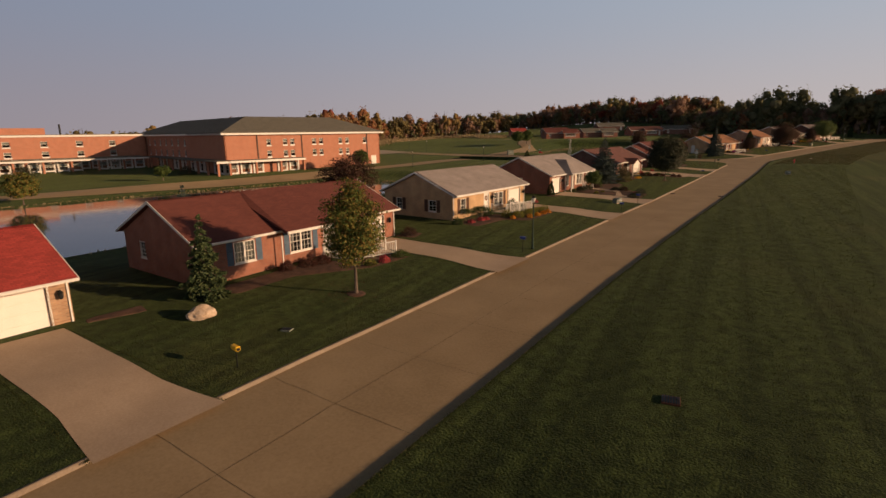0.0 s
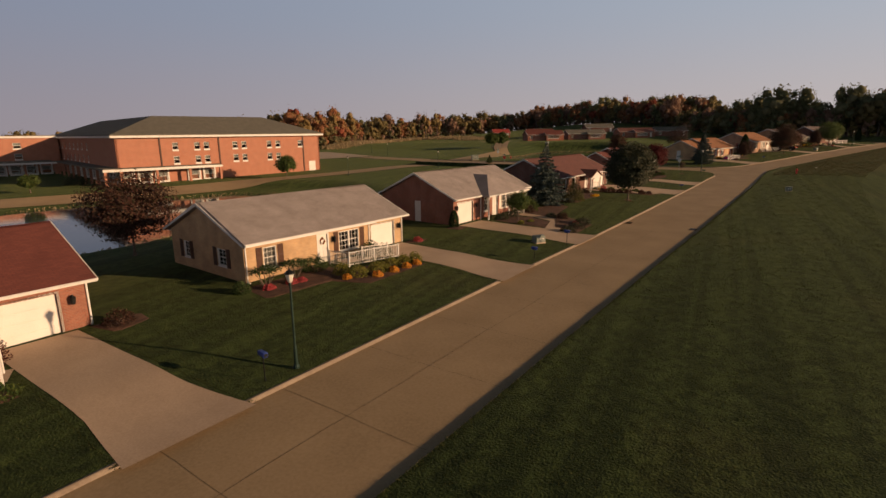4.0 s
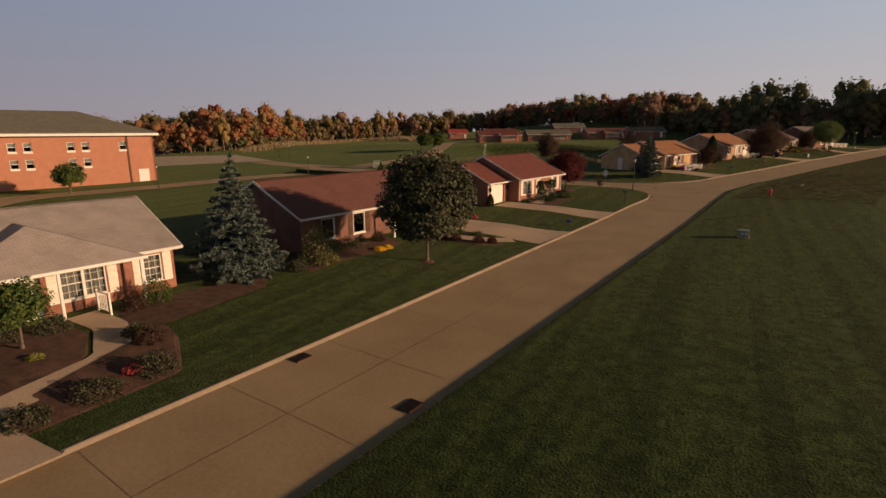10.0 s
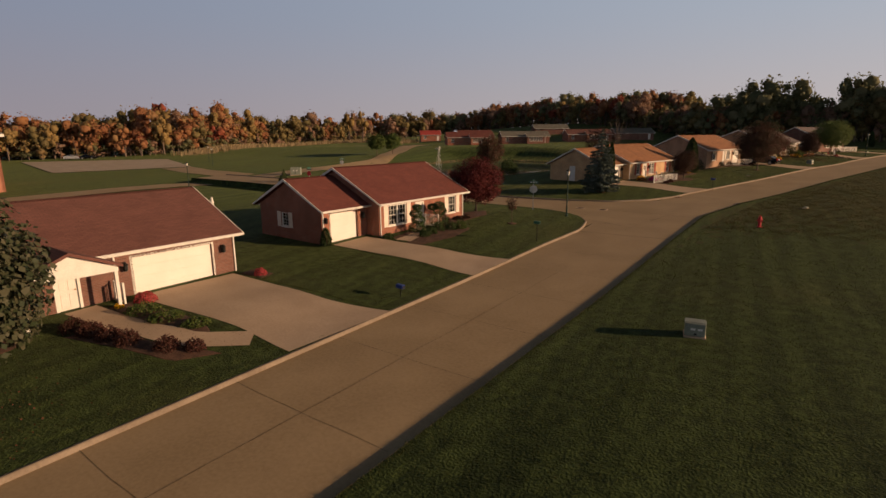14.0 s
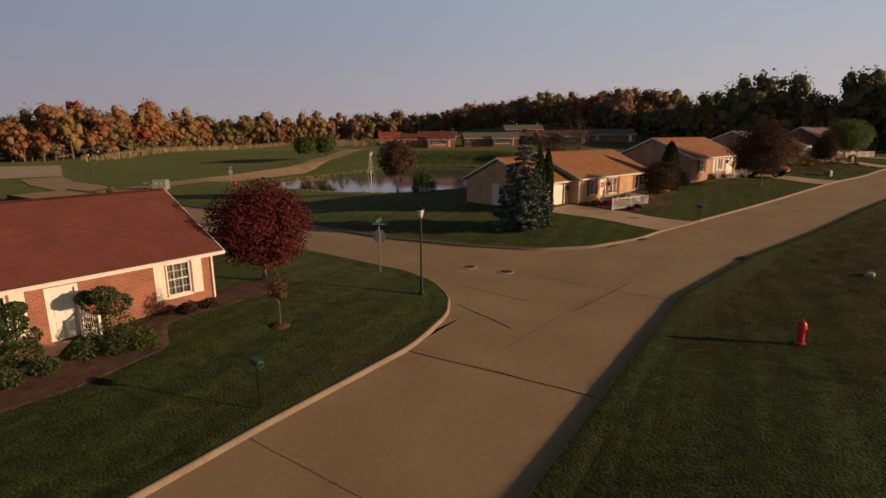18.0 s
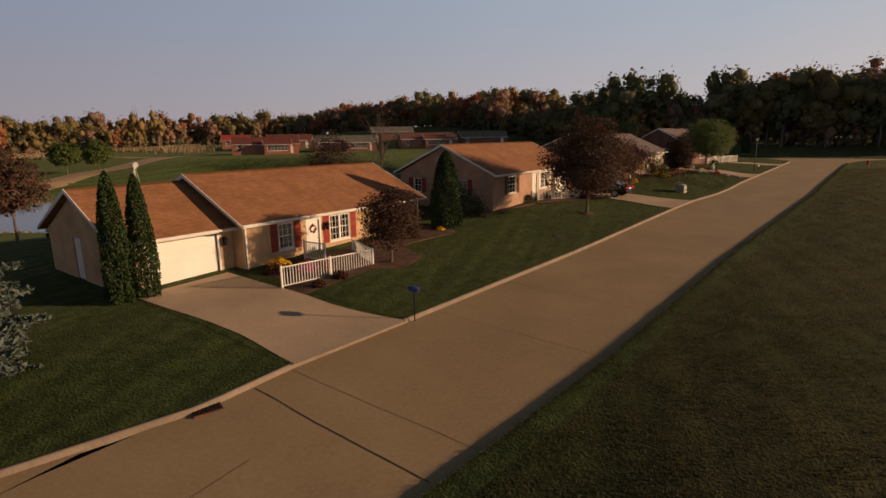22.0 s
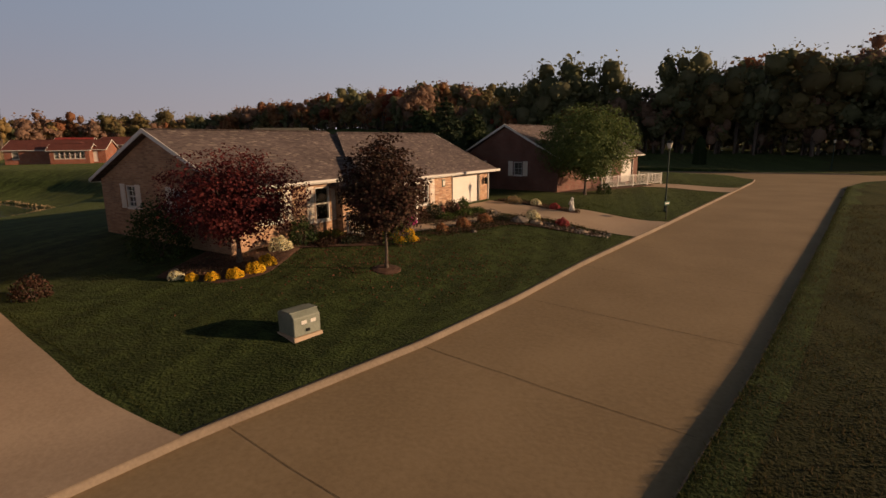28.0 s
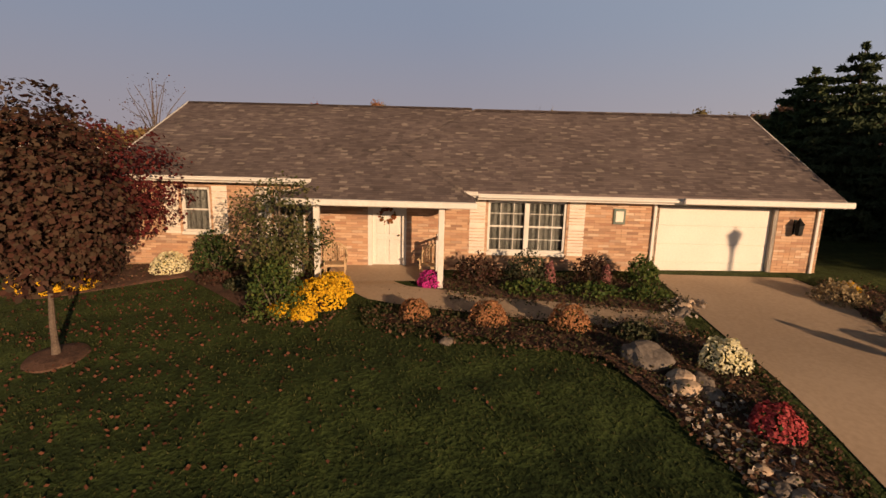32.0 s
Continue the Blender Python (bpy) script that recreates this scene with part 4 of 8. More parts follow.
def build_houses():
    # house beside the start of the street, only its garage end comes into view
    h, L = house_at("house", (-28.6, -14.0), (-27.87, 2.2), -1.15, "brick house with a bright red shingle roof")
    block(h, 0, L, 0, 9, 2.45, 1.9, BRICK_BUFF, SH_BRIGHT, front=[G(L - 3.6, L - 0.95), W(3, 4.6, 0.8, 2.1, SHUT_WHITE)])
    carriage_lamp(h, Matrix.Translation((L - 0.45, 0, 1.45)))
    downspout(h, L - 0.1, 0, 0.05, 2.3)

    # red-roofed brick house
    h, L = house_at("house", (-27.6, 8.0), (-26.8, 25.8), -0.85, "red brick house with a dark red shingle roof and blue shutters")
    block(h, 0, L, 0, 9.0, 2.6, 2.0, BRICK_RED, SH_RED, front=[W(2.4, 3.9, 0.85, 2.2, SHUT_BLUE), W(6.6, 8.5, 0.75, 2.2, SHUT_BLUE), ("door", 9.6, 10.55, 0.1, 2.15, WREATH), W(11.4, 12.5, 0.85, 2.2, SHUT_BLUE), G(13.5, 15.95)], left=[W(2, 2.8, 0.9, 2.0, None, (2, 4), 1)])
    carriage_lamp(h, Matrix.Translation((16.5, 0, 1.45)))
    step_roof(h, 5.4, 13.0, 0.9, 0, 4.5, 2.6, 2.0, SH_RED)
    downspout(h, 5.55, -0.5, 0.05, 2.2)
    downspout(h, L - 0.06, 0, 0.05, 2.4)

    # tan house with a grey roof
    h, L = house_at("house", (-26.1, 33.2), (-25.0, 47.55), -0.55, "tan brick house with a weathered grey roof")
    block(h, 0, L, 0, 8.9, 2.55, 1.85, BRICK_TAN, SH_GREY, front=[W(1.3, 2.25, 0.65, 2.0, SHUT_BROWN, leaves=1), ("door", 5.45, 6.35, 0.1, 2.15, WREATH), W(7.3, 9.2, 0.65, 2.05, SHUT_BROWN), G(10.4, 12.85)], left=[W(1.6, 2.4, 0.75, 1.85, SHUT_BROWN, (2, 4), 1), W(5.9, 6.9, 0.75, 1.85, SHUT_BROWN, (2, 4), 1)])
    carriage_lamp(h, Matrix.Translation((13.3, 0, 1.45)))
    carriage_lamp(h, Matrix.Translation((6.75, 0, 1.45)))
    step_roof(h, -0.3, 10.2, 0.22, 0, 4.45, 2.55, 1.85, SH_GREY)
    downspout(h, 0.1, 0, 0.05, 2.3)
    downspout(h, 10.15, 0, 0.05, 2.2)
    downspout(h, L - 0.08, 0, 0.05, 2.3)

    # brick house with a grey roof and a hipped bay
    h, L = house_at("house", (-25.0, 54.5), (-24.0, 68.5), -0.25, "red brick house with a grey roof and hipped front bay")
    block(h, 0, L, 0, 8.9, 2.6, 2.0, BRICK_RED, SH_GREY, front=[G(0.65, 3.1), W(5.0, 5.8, 0.8, 2.2, None, leaves=1), ("door", 6.6, 7.5, 0.1, 2.15, None), W(8.3, 10.2, 0.75, 2.2, SHUT_WHITE), W(11.9, 12.8, 0.8, 2.2, SHUT_WHITE, leaves=1)], left=[("panel", 4.2, 5.0, 0.1, 2.1)])
    hip_porch(h, 3.9, 11.6, -1.3, 1.6, 2.36, 1.65, SH_GREY, 2.7, 4.2)
    carriage_lamp(h, Matrix.Translation((3.45, 0, 1.45)))
    carriage_lamp(h, Matrix.Translation((0.3, 0, 1.45)))
    for x in (4.2, 8.0, 11.4):
        part("porch_post", box(bmesh.new(), (x - 0.06, -1.15, -0.2), (x + 0.06, -1.03, 2.36), 0.01), WHITE, h)
    downspout(h, 3.95, -0.3, 0.05, 2.3)

    # dark brick house with a brown roof
    h, L = house_at("house", (-23.85, 76.4), (-22.87, 94.5), 0.05, "dark red brick house with a brown shingle roof")
    block(h, 0, L, 0, 8.9, 2.55, 2.0, BRICK_DARK, SH_BROWN, front=[W(1.75, 2.95, 0.7, 2.15, SHUT_BROWN, (1, 1), 1), W(4.7, 5.9, 0.7, 2.2, SHUT_BROWN, (1, 1), 1), ("door", 9.0, 9.9, 0.1, 2.15, None), G(12.2, 16.2)])

    front_gable(h, 7.4, 11.0, -1.5, 1.6, 2.2, 0.85, SH_BROWN)
    carriage_lamp(h, Matrix.Translation((16.75, 0, 1.5)))
    carriage_lamp(h, Matrix.Translation((11.8, 0, 1.5)))
    downspout(h, L - 0.08, 0, 0.05, 2.3)
    downspout(h, 11.4, 0, 0.05, 2.3)

    # red-roofed corner house: garage end set back and lower
    h, L = house_at("house", (-21.85, 104.9), (-21.0, 115.6), 0.45, "red brick corner house with a red roof")
    block(h, 0, L, 0, 9, 2.6, 2.15, BRICK_RED, SH_RED, front=[W(1.0, 2.9, 0.75, 2.25, SHUT_WHITE), ("door", 4.0, 4.9, 0.1, 2.15, None), W(8.1, 9.1, 0.85, 2.25, SHUT_WHITE, leaves=1)])
    block(h, -4.1, -0.02, 1.3, 8.4, 2.45, 1.7, BRICK_RED, SH_RED, front=[G(0.75, 3.2)], left=[W(2.6, 3.4, 0.9, 1.9, SHUT_WHITE, (2, 4), 1)])

    carriage_lamp(h, Matrix.Translation((-0.45, 1.3, 1.45)))
    carriage_lamp(h, Matrix.Translation((-3.85, 1.3, 1.45)))
    downspout(h, 0.12, 0, 0.05, 2.4)
    downspout(h, -4.0, 1.3, 0.05, 2.3)
    downspout(h, L - 0.1, 0, 0.05, 2.4)

    # tan house past the side street
    h, L = house_at("house", (-15.55, 147.0), (-12.3, 160.4), 1.55, "tan brick house with an orange-brown roof and red shutters")
    block(h, 0, L, 0, 9, 2.55, 2.0, BRICK_TAN, SH_ORANGE, front=[W(2.0, 2.9, 0.85, 2.2, SHUT_RED, leaves=1), ("door", 3.8, 4.7, 0.1, 2.15, WREATH), W(5.4, 6.9, 0.75, 2.2, SHUT_RED), W(10.6, 11.5, 0.85, 2.2, SHUT_RED, leaves=1)])
    block(h, -5.2, -0.02, 0.9, 8.6, 2.4, 1.8, BRICK_TAN, SH_ORANGE, front=[G(1.2, 4.4)], left=[("panel", 3.0, 3.9, 0.1, 2.1)])

    carriage_lamp(h, Matrix.Translation((-0.5, 0.9, 1.45)))
    carriage_lamp(h, Matrix.Translation((-4.6, 0.9, 1.45)))
    carriage_lamp(h, Matrix.Translation((5.05, 0, 1.5)))
    downspout(h, 0.1, 0, 0.05, 2.4)
    downspout(h, L - 0.1, 0, 0.05, 2.4)

    # second tan house, with a car on its drive
    h, L = house_at("house", (-9.0, 165.6), (-5.55, 180.7), 2.75, "tan brick house with an orange-brown roof")
    block(h, 0, L, 0, 9, 2.5, 2.0, BRICK_ROSE, SH_ORANGE, front=[W(2.3, 3.7, 0.8, 2.15, SHUT_BROWN, (3, 4), 1), ("door", 6.6, 7.5, 0.1, 2.15, None), W(8.2, 9.7, 0.75, 2.15, SHUT_WHITE), G(11.2, 13.9)], left=[W(1.4, 2.2, 0.85, 1.95, SHUT_RED, (2, 4), 1), W(5.8, 6.7, 0.85, 1.95, SHUT_RED, (2, 4), 1)])

    carriage_lamp(h, Matrix.Translation((14.4, 0, 1.45)))
    carriage_lamp(h, Matrix.Translation((10.8, 0, 1.45)))

    # buff brick house at the end of the way
    h, L = house_at("house", (-1.7, 186.2), (2.4, 205.6), 3.45, "buff brick house with a mottled brown roof and white shutters")
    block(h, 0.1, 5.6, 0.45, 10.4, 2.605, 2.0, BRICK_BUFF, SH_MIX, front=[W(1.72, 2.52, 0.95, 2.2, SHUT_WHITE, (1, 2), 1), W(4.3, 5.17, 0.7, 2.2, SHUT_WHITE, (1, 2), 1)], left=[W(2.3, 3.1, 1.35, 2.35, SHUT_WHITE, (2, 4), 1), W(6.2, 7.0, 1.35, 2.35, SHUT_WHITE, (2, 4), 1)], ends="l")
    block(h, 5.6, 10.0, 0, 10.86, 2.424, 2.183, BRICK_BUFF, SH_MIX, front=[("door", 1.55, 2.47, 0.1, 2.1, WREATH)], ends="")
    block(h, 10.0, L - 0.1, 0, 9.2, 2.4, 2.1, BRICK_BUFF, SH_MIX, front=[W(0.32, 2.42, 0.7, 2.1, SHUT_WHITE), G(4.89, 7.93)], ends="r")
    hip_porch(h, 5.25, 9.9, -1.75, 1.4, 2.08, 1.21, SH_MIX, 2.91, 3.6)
    part("gutter", box(bmesh.new(), (15.2, -0.74, 2.2), (L + 0.24, -0.6, 2.35), 0.02), WHITE, h, "white gutter over the garage")
    wedge = bmesh.new()
    rim = [(6.0, -0.45), (10.1, 4.7), (L + 0.18, 4.7), (L + 0.18, -0.45)]
    low = [wedge.verts.new((x, y, 2.305 + 0.415 * (y + 0.45))) for x, y in rim]
    top = [wedge.verts.new((v.co.x, v.co.y, v.co.z + 0.08 + 0.04 * (v.co.y + 0.45))) for v in low]
    wedge.faces.new(top), wedge.faces.new(low[::-1])
    for k in range(4):
        wedge.faces.new((low[k], low[(k + 1) % 4], top[(k + 1) % 4], top[k]))
    bmesh.ops.recalc_face_normals(wedge, faces=wedge.faces[:])
    part("roof", wedge, SH_MIX, h)
    lay_bricks(h, L, 2.36, ((0.0, 5.6, 0.0, 2.4), (7.09, 8.13, 0.0, 2.16), (10.32, 12.42, 0.61, 2.1), (14.78, 18.03, 0.0, 2.12)), (8.2, 15.0))
    lay_bricks(h, 5.6, 2.5, ((0.0, 0.11, 0.0, 2.6), (1.82, 2.62, 0.86, 2.2), (4.4, 5.27, 0.61, 2.2)), (0, 0), yf=0.45)
    wicker_chair(h, 6.35, -0.75, 8)
    wicker_chair(h, 8.85, -0.7, -10)
    for x in (6.1, 9.1):
        part("porch_post", box(bmesh.new(), (x - 0.07, -1.62, -0.2), (x + 0.07, -1.48, 2.1), 0.01), WHITE, h)
    carriage_lamp(h, Matrix.Translation((18.5, 0, 1.4)))
    downspout(h, 14.75, 0, 0.05, 2.2)
    downspout(h, L - 0.16, 0, 0.05, 2.2)
    pl = part("wall_plaque", box(bmesh.new(), (13.66, -0.05, 1.55), (13.98, -0.005, 1.97), 0.01), GREENISH, h, "small framed wall plaque")
    part("plaque_face", box(bmesh.new(), (13.72, -0.06, 1.62), (13.92, -0.05, 1.9)), SHUT_WHITE, pl)
    part("doormat", box(bmesh.new(), (7.2, -0.75, 0.02), (8.15, -0.2, 0.06)), SHUT_BROWN, h, "brown doormat")

    # dark brick house beyond it
    h, L = house_at("house", (5.7, 211.1), (10.9, 227.1), 3.65, "dark red brick house half hidden by a tree")
    block(h, 0, L, 0, 9.2, 2.65, 2.4, BRICK_DARK, SH_MIX, front=[W(5, 6.5, 0.8, 2.1, SHUT_WHITE), ("door", 9, 9.9, 0.1, 2.15, None), G(12.3, 15)], left=[W(1.4, 2.2, 1.25, 2.3, SHUT_WHITE, (2, 4), 1), W(5.3, 6.1, 1.25, 2.3, SHUT_WHITE, (2, 4), 1)])


build_houses()


# ---- plants ----
LEAF_GREEN = islands("green_leaves", [(0.03, 0.06, 0.015), (0.06, 0.10, 0.025), (0.11, 0.13, 0.03), (0.05, 0.08, 0.02)])
LEAF_YOUNG = islands("green_yellow_leaves", [(0.05, 0.085, 0.02), (0.10, 0.13, 0.03), (0.19, 0.17, 0.04), (0.22, 0.13, 0.035)])
LEAF_DARK = islands("dark_leaves", [(0.022, 0.034, 0.014), (0.042, 0.048, 0.023), (0.075, 0.07, 0.04), (0.034, 0.044, 0.02)], 0.6, 0.2, 0.06)
LEAF_RED = islands("dark_red_leaves", [(0.07, 0.014, 0.014), (0.12, 0.02, 0.02), (0.05, 0.012, 0.014), (0.15, 0.032, 0.026)], 0.65, 0.15, 0.2)
LEAF_BRONZE = islands("bronze_leaves", [(0.034, 0.016, 0.013), (0.07, 0.03, 0.022), (0.075, 0.05, 0.032), (0.04, 0.026, 0.018)], 0.7, 0.12, 0.15)
LEAF_RUST = islands("rusty_red_leaves", [(0.085, 0.028, 0.024), (0.075, 0.06, 0.036), (0.10, 0.075, 0.048), (0.13, 0.036, 0.03), (0.08, 0.06, 0.035), (0.06, 0.055, 0.03)], 0.7, 0.12, 0.2)
NEEDLE_BLUE = islands("blue_spruce_needles", [(0.045, 0.065, 0.055), (0.08, 0.105, 0.09), (0.12, 0.145, 0.125), (0.06, 0.085, 0.07)], through=0.1)
NEEDLE_GREEN = islands("conifer_needles", [(0.025, 0.045, 0.018), (0.05, 0.075, 0.03), (0.085, 0.105, 0.04), (0.035, 0.055, 0.02)], through=0.1)
HEDGE = islands("clipped_hedge", [(0.02, 0.04, 0.012), (0.04, 0.065, 0.018), (0.06, 0.085, 0.025)], through=0.1)
SHRUB_YELLOW = islands("yellow_green_shrub", [(0.12, 0.13, 0.025), (0.2, 0.2, 0.04), (0.27, 0.24, 0.05), (0.09, 0.10, 0.02)])
SHRUB_PALE = islands("pale_olive_shrub", [(0.07, 0.085, 0.03), (0.12, 0.12, 0.045), (0.22, 0.19, 0.08), (0.16, 0.14, 0.055)])
SHRUB_BROWN = islands("maroon_shrub", [(0.045, 0.018, 0.014), (0.08, 0.03, 0.022), (0.11, 0.05, 0.035)])
MUM_YELLOW = islands("yellow_blossom", [(0.75, 0.42, 0.01), (0.85, 0.55, 0.03), (0.6, 0.3, 0.01)])
MUM_ORANGE = islands("orange_blossom", [(0.7, 0.28, 0.03), (0.55, 0.2, 0.03), (0.8, 0.42, 0.05)])
MUM_RUST = islands("rust_blossom", [(0.36, 0.16, 0.07), (0.44, 0.22, 0.10), (0.26, 0.11, 0.06)])
MUM_RED = islands("red_blossom", [(0.40, 0.05, 0.06), (0.5, 0.10, 0.10), (0.28, 0.03, 0.04)])
MUM_PINK = islands("magenta_blossom", [(0.55, 0.03, 0.25), (0.65, 0.06, 0.35), (0.4, 0.02, 0.16)])
MUM_DULL = islands("faded_rose", [(0.36, 0.13, 0.13), (0.42, 0.2, 0.18), (0.26, 0.09, 0.09)])
MUM_WHITE = islands("cream_blossom", [(0.76, 0.70, 0.42), (0.82, 0.78, 0.58), (0.70, 0.60, 0.28)])


def leaf_quads(c, size, rng, flat=0.0, aspect=1.0, out=None):
    """One small leaf or leaf cluster at each centre, facing at random or mostly outwards."""
    n = len(c)
    a = rng.normal(size=(n, 3))
    a[:, 2] *= 1 - flat
    a /= np.linalg.norm(a, axis=1)[:, None]
    b = np.cross(a, rng.normal(size=(n, 3)))
    b /= np.linalg.norm(b, axis=1)[:, None]
    if out is not None:
        o = out / (np.linalg.norm(out, axis=1)[:, None] + 1e-6) + rng.normal(size=(n, 3)) * 0.5
        o /= np.linalg.norm(o, axis=1)[:, None]
        a = np.cross(o, rng.normal(size=(n, 3)))
        a /= np.linalg.norm(a, axis=1)[:, None]
        b = np.cross(o, a)
    s = (size * rng.uniform(0.6, 1.4, n))[:, None]
    a, b = a * s * aspect, b * s
    v = np.stack([c - a * 0.5, c + b * 0.42, c + a * 0.55, c - b * 0.42], 1).reshape(-1, 3)
    return v, np.arange(4 * n).reshape(n, 4)


def limb(bm, pts, r0, r1, sides=7):
    for k, (p, q) in enumerate(zip(pts, pts[1:])):
        n = len(pts) - 1
        tube(bm, p, q, r0 + (r1 - r0) * k / n, r0 + (r1 - r0) * (k + 1) / n, sides)


def broadleaf(x, y, h, r, base, leaf, seed, label, category="tree", n=5000, size=0.16, squash=1.0, trunk=0.11, gap=0.25, top=0.0, name="tree", bark=None, z=None, lean=0.0, cone=0.0):
    """A tree: a forked, tapered trunk, limbs and a crown of leaf clusters round their ends."""
    rng, rnd = np.random.default_rng(seed), random.Random(seed)
    t = thing(name, Matrix.Translation((x, y, lie(x, y) - 0.03 if z is None else z)), label, category)
    bm = bmesh.new()
    limb(bm, [(0, 0, -0.1), (0.02, 0.01, base * 0.6), (lean * 0.5, 0.03, base * 1.05), (lean, 0, h * 0.62), (lean, 0.05, h * 0.9)], trunk, 0.02, 9)
    lathe(bm, [(trunk * 1.7, -0.1), (trunk * 1.25, 0.08), (trunk, 0.3)], 9)
    cz, ch = (base + h) / 2, (h - base) / 2
    ends = []
    nl = int(16 + 5 * r)
    for k in range(nl):
        u = (k + 0.5) / nl
        el = math.asin(1 - 1.85 * u)
        az = k * 2.39996 + rnd.uniform(-0.3, 0.3)
        rr = rnd.uniform(0.6, 1.12)
        narrow = 1 - cone * max(0.0, math.sin(el)) * 0.75
        e = Vector((lean + r * rr * math.cos(el) * math.cos(az) * narrow, r * rr * math.cos(el) * math.sin(az) * narrow, cz + ch * rr * math.sin(el) * squash))
        s = Vector((lean * 0.7, 0, base + (h - base) * rnd.uniform(0.05, 0.5) * (0.4 + 0.6 * (e.z - base) / (h - base))))
        m = s.lerp(e, 0.5) + Vector((rnd.uniform(-0.15, 0.15), rnd.uniform(-0.15, 0.15), 0.12 * r))
        limb(bm, [s, m, e], trunk * 0.38, 0.012, 5)
        ends += [(e, 0.36), (m.lerp(e, 0.55), 0.34), (m, 0.2)]
    part("trunk", bm, bark or BARK, t)
    w = np.array([q for _, q in ends])
    n = int(n * 2.5)
    pick = rng.choice(len(ends), n, p=w / w.sum())
    cen = np.array([tuple(e) for e, _ in ends])[pick]
    size = size * 0.92
    spread = r * 0.19 * np.array([q / 0.36 for _, q in ends])[pick][:, None]
    c = cen + np.clip(rng.normal(size=(n, 3)), -1.7, 1.7) * spread * np.array([1, 1, 0.8])
    mid = np.array([lean, 0, cz])
    d = rng.normal(size=(n // 4, 3))
    d /= np.linalg.norm(d, axis=1)[:, None]
    bump = 0.88 + 0.22 * np.sin(d[:, 0] * 6 + seed) * np.sin(d[:, 1] * 7 + d[:, 2] * 5) + 0.06 * np.sin(d[:, 2] * 13 + d[:, 0] * 11)
    d = d * (bump * rng.uniform(0.5, 1.0, n // 4) ** 0.5)[:, None]
    thin = (1 - cone * np.maximum(0, d[:, 2]) * 0.75)[:, None]
    c = np.concatenate([c, d * np.concatenate([r * thin, r * thin, 0 * thin + ch * squash], 1) + mid]) if n > 1500 else c
    if n > 1500:
        c = np.repeat(c[rng.permutation(len(c))[:len(c) // 11]], 11, 0)
        c = c + np.clip(rng.normal(size=c.shape), -1.8, 1.8) * (0.05 * r + 0.09) * np.array([1, 1, 0.38])
    c = c[(c[:, 2] > base * 0.75) & (np.linalg.norm((c - mid) / np.array([r, r, ch]), axis=1) < 1.12)]
    v, f = leaf_quads(c, size, rng, out=(c - mid) / np.array([r, r, ch]) + np.array([0, 0, 0.7]))
    raw("crown", v, f, leaf, t)
    return t


def conifer(x, y, h, r, leaf, seed, label, n_level=20, size=0.2, droop=0.25, base=0.45, z=None, name="tree", taper=0.92):
    """A spruce: a straight trunk with whorls of branches that carry flat sprays of needles."""
    rng, rnd = np.random.default_rng(seed), random.Random(seed)
    t = thing(name, Matrix.Translation((x, y, lie(x, y) - 0.03 if z is None else z)), label, "tree")
    bm = bmesh.new()
    tube(bm, (0, 0, -0.1), (0, 0, h * 0.97), 0.015 * h + 0.05, 0.015, 9)
    cs = []
    n_level = int(n_level * 0.75)
    for k in range(n_level):
        u = k / (n_level - 1)
        zc = base + (h - base) * (u ** 0.95) * 0.97
        rr = r * min(1.0, 0.78 + 1.6 * u) * (1 - u) ** taper + 0.06
        nb = max(5, int(9 * (1 - u) + 4))
        for j in range(nb):
            az = 6.2832 * (j + rnd.random() * 0.8) / nb + k * 0.7
            ln = rr * rnd.uniform(0.7, 1.15)
            ca, sa = math.cos(az), math.sin(az)
            root, tip = np.array((0, 0, zc + 0.12)), np.array((ca * ln, sa * ln, zc - droop * ln * rnd.uniform(0.5, 1.1)))
            if ln > 0.5:
                tube(bm, root, tip, 0.022, 0.006, 4)
            m = max(14, int(ln * 85))
            q = rng.uniform(0.12, 1.0, m) ** 0.75
            side = rng.uniform(-1, 1, m) * (1.08 - q) * ln * 0.42
            p = root + q[:, None] * (tip - root)
            p = p + np.stack([-sa * side, ca * side, -0.25 * np.abs(side) + 0.1 * ln * q ** 3 + rng.normal(0, 0.035, m)], -1)
            cs.append(p)
    part("trunk", bm, BARK, t)
    v, f = leaf_quads(np.concatenate(cs), size * 0.58, rng, 0.35, 2.2)
    raw("crown", v, f, leaf, t)
    return t


def dome(n, rng, r, h, shell=0.85, low=0.0):
    """Points near the surface of a rounded heap."""
    a = rng.normal(size=(n, 3))
    a /= np.linalg.norm(a, axis=1)[:, None]
    a[:, 2] = np.abs(a[:, 2]) * (1 - low) + low
    k = rng.uniform(shell, 1.0, n)[:, None] + 0.07 * np.sin(a[:, :1] * 7 + a[:, 1:2] * 5)
    return a * k * np.array([r, r, h])


def shrub(x, y, r, h, leaf, seed, label, n=700, size=0.09, name="shrub", category="shrub", shell=0.6, stretch=1.0, angle=0.0, group=""):
    rng = np.random.default_rng(seed)
    t = thing(name, pose(x, y, lie(x, y) - 0.02, 0, 0, angle), label, category, group)
    bm = bmesh.new()
    for k in range(5):
        a = k * 1.26
        tube(bm, (0, 0, -0.05), (math.cos(a) * r * 0.55, math.sin(a) * r * 0.55, h * 0.7), 0.025, 0.008, 5)
    part("stem", bm, BARK, t)
    c = dome(int(n * 1.55), rng, r, h, shell)
    c[:, 0] *= stretch
    v, f = leaf_quads(c, size * 0.82, rng)
    raw("foliage", v, f, leaf, t)
    return t


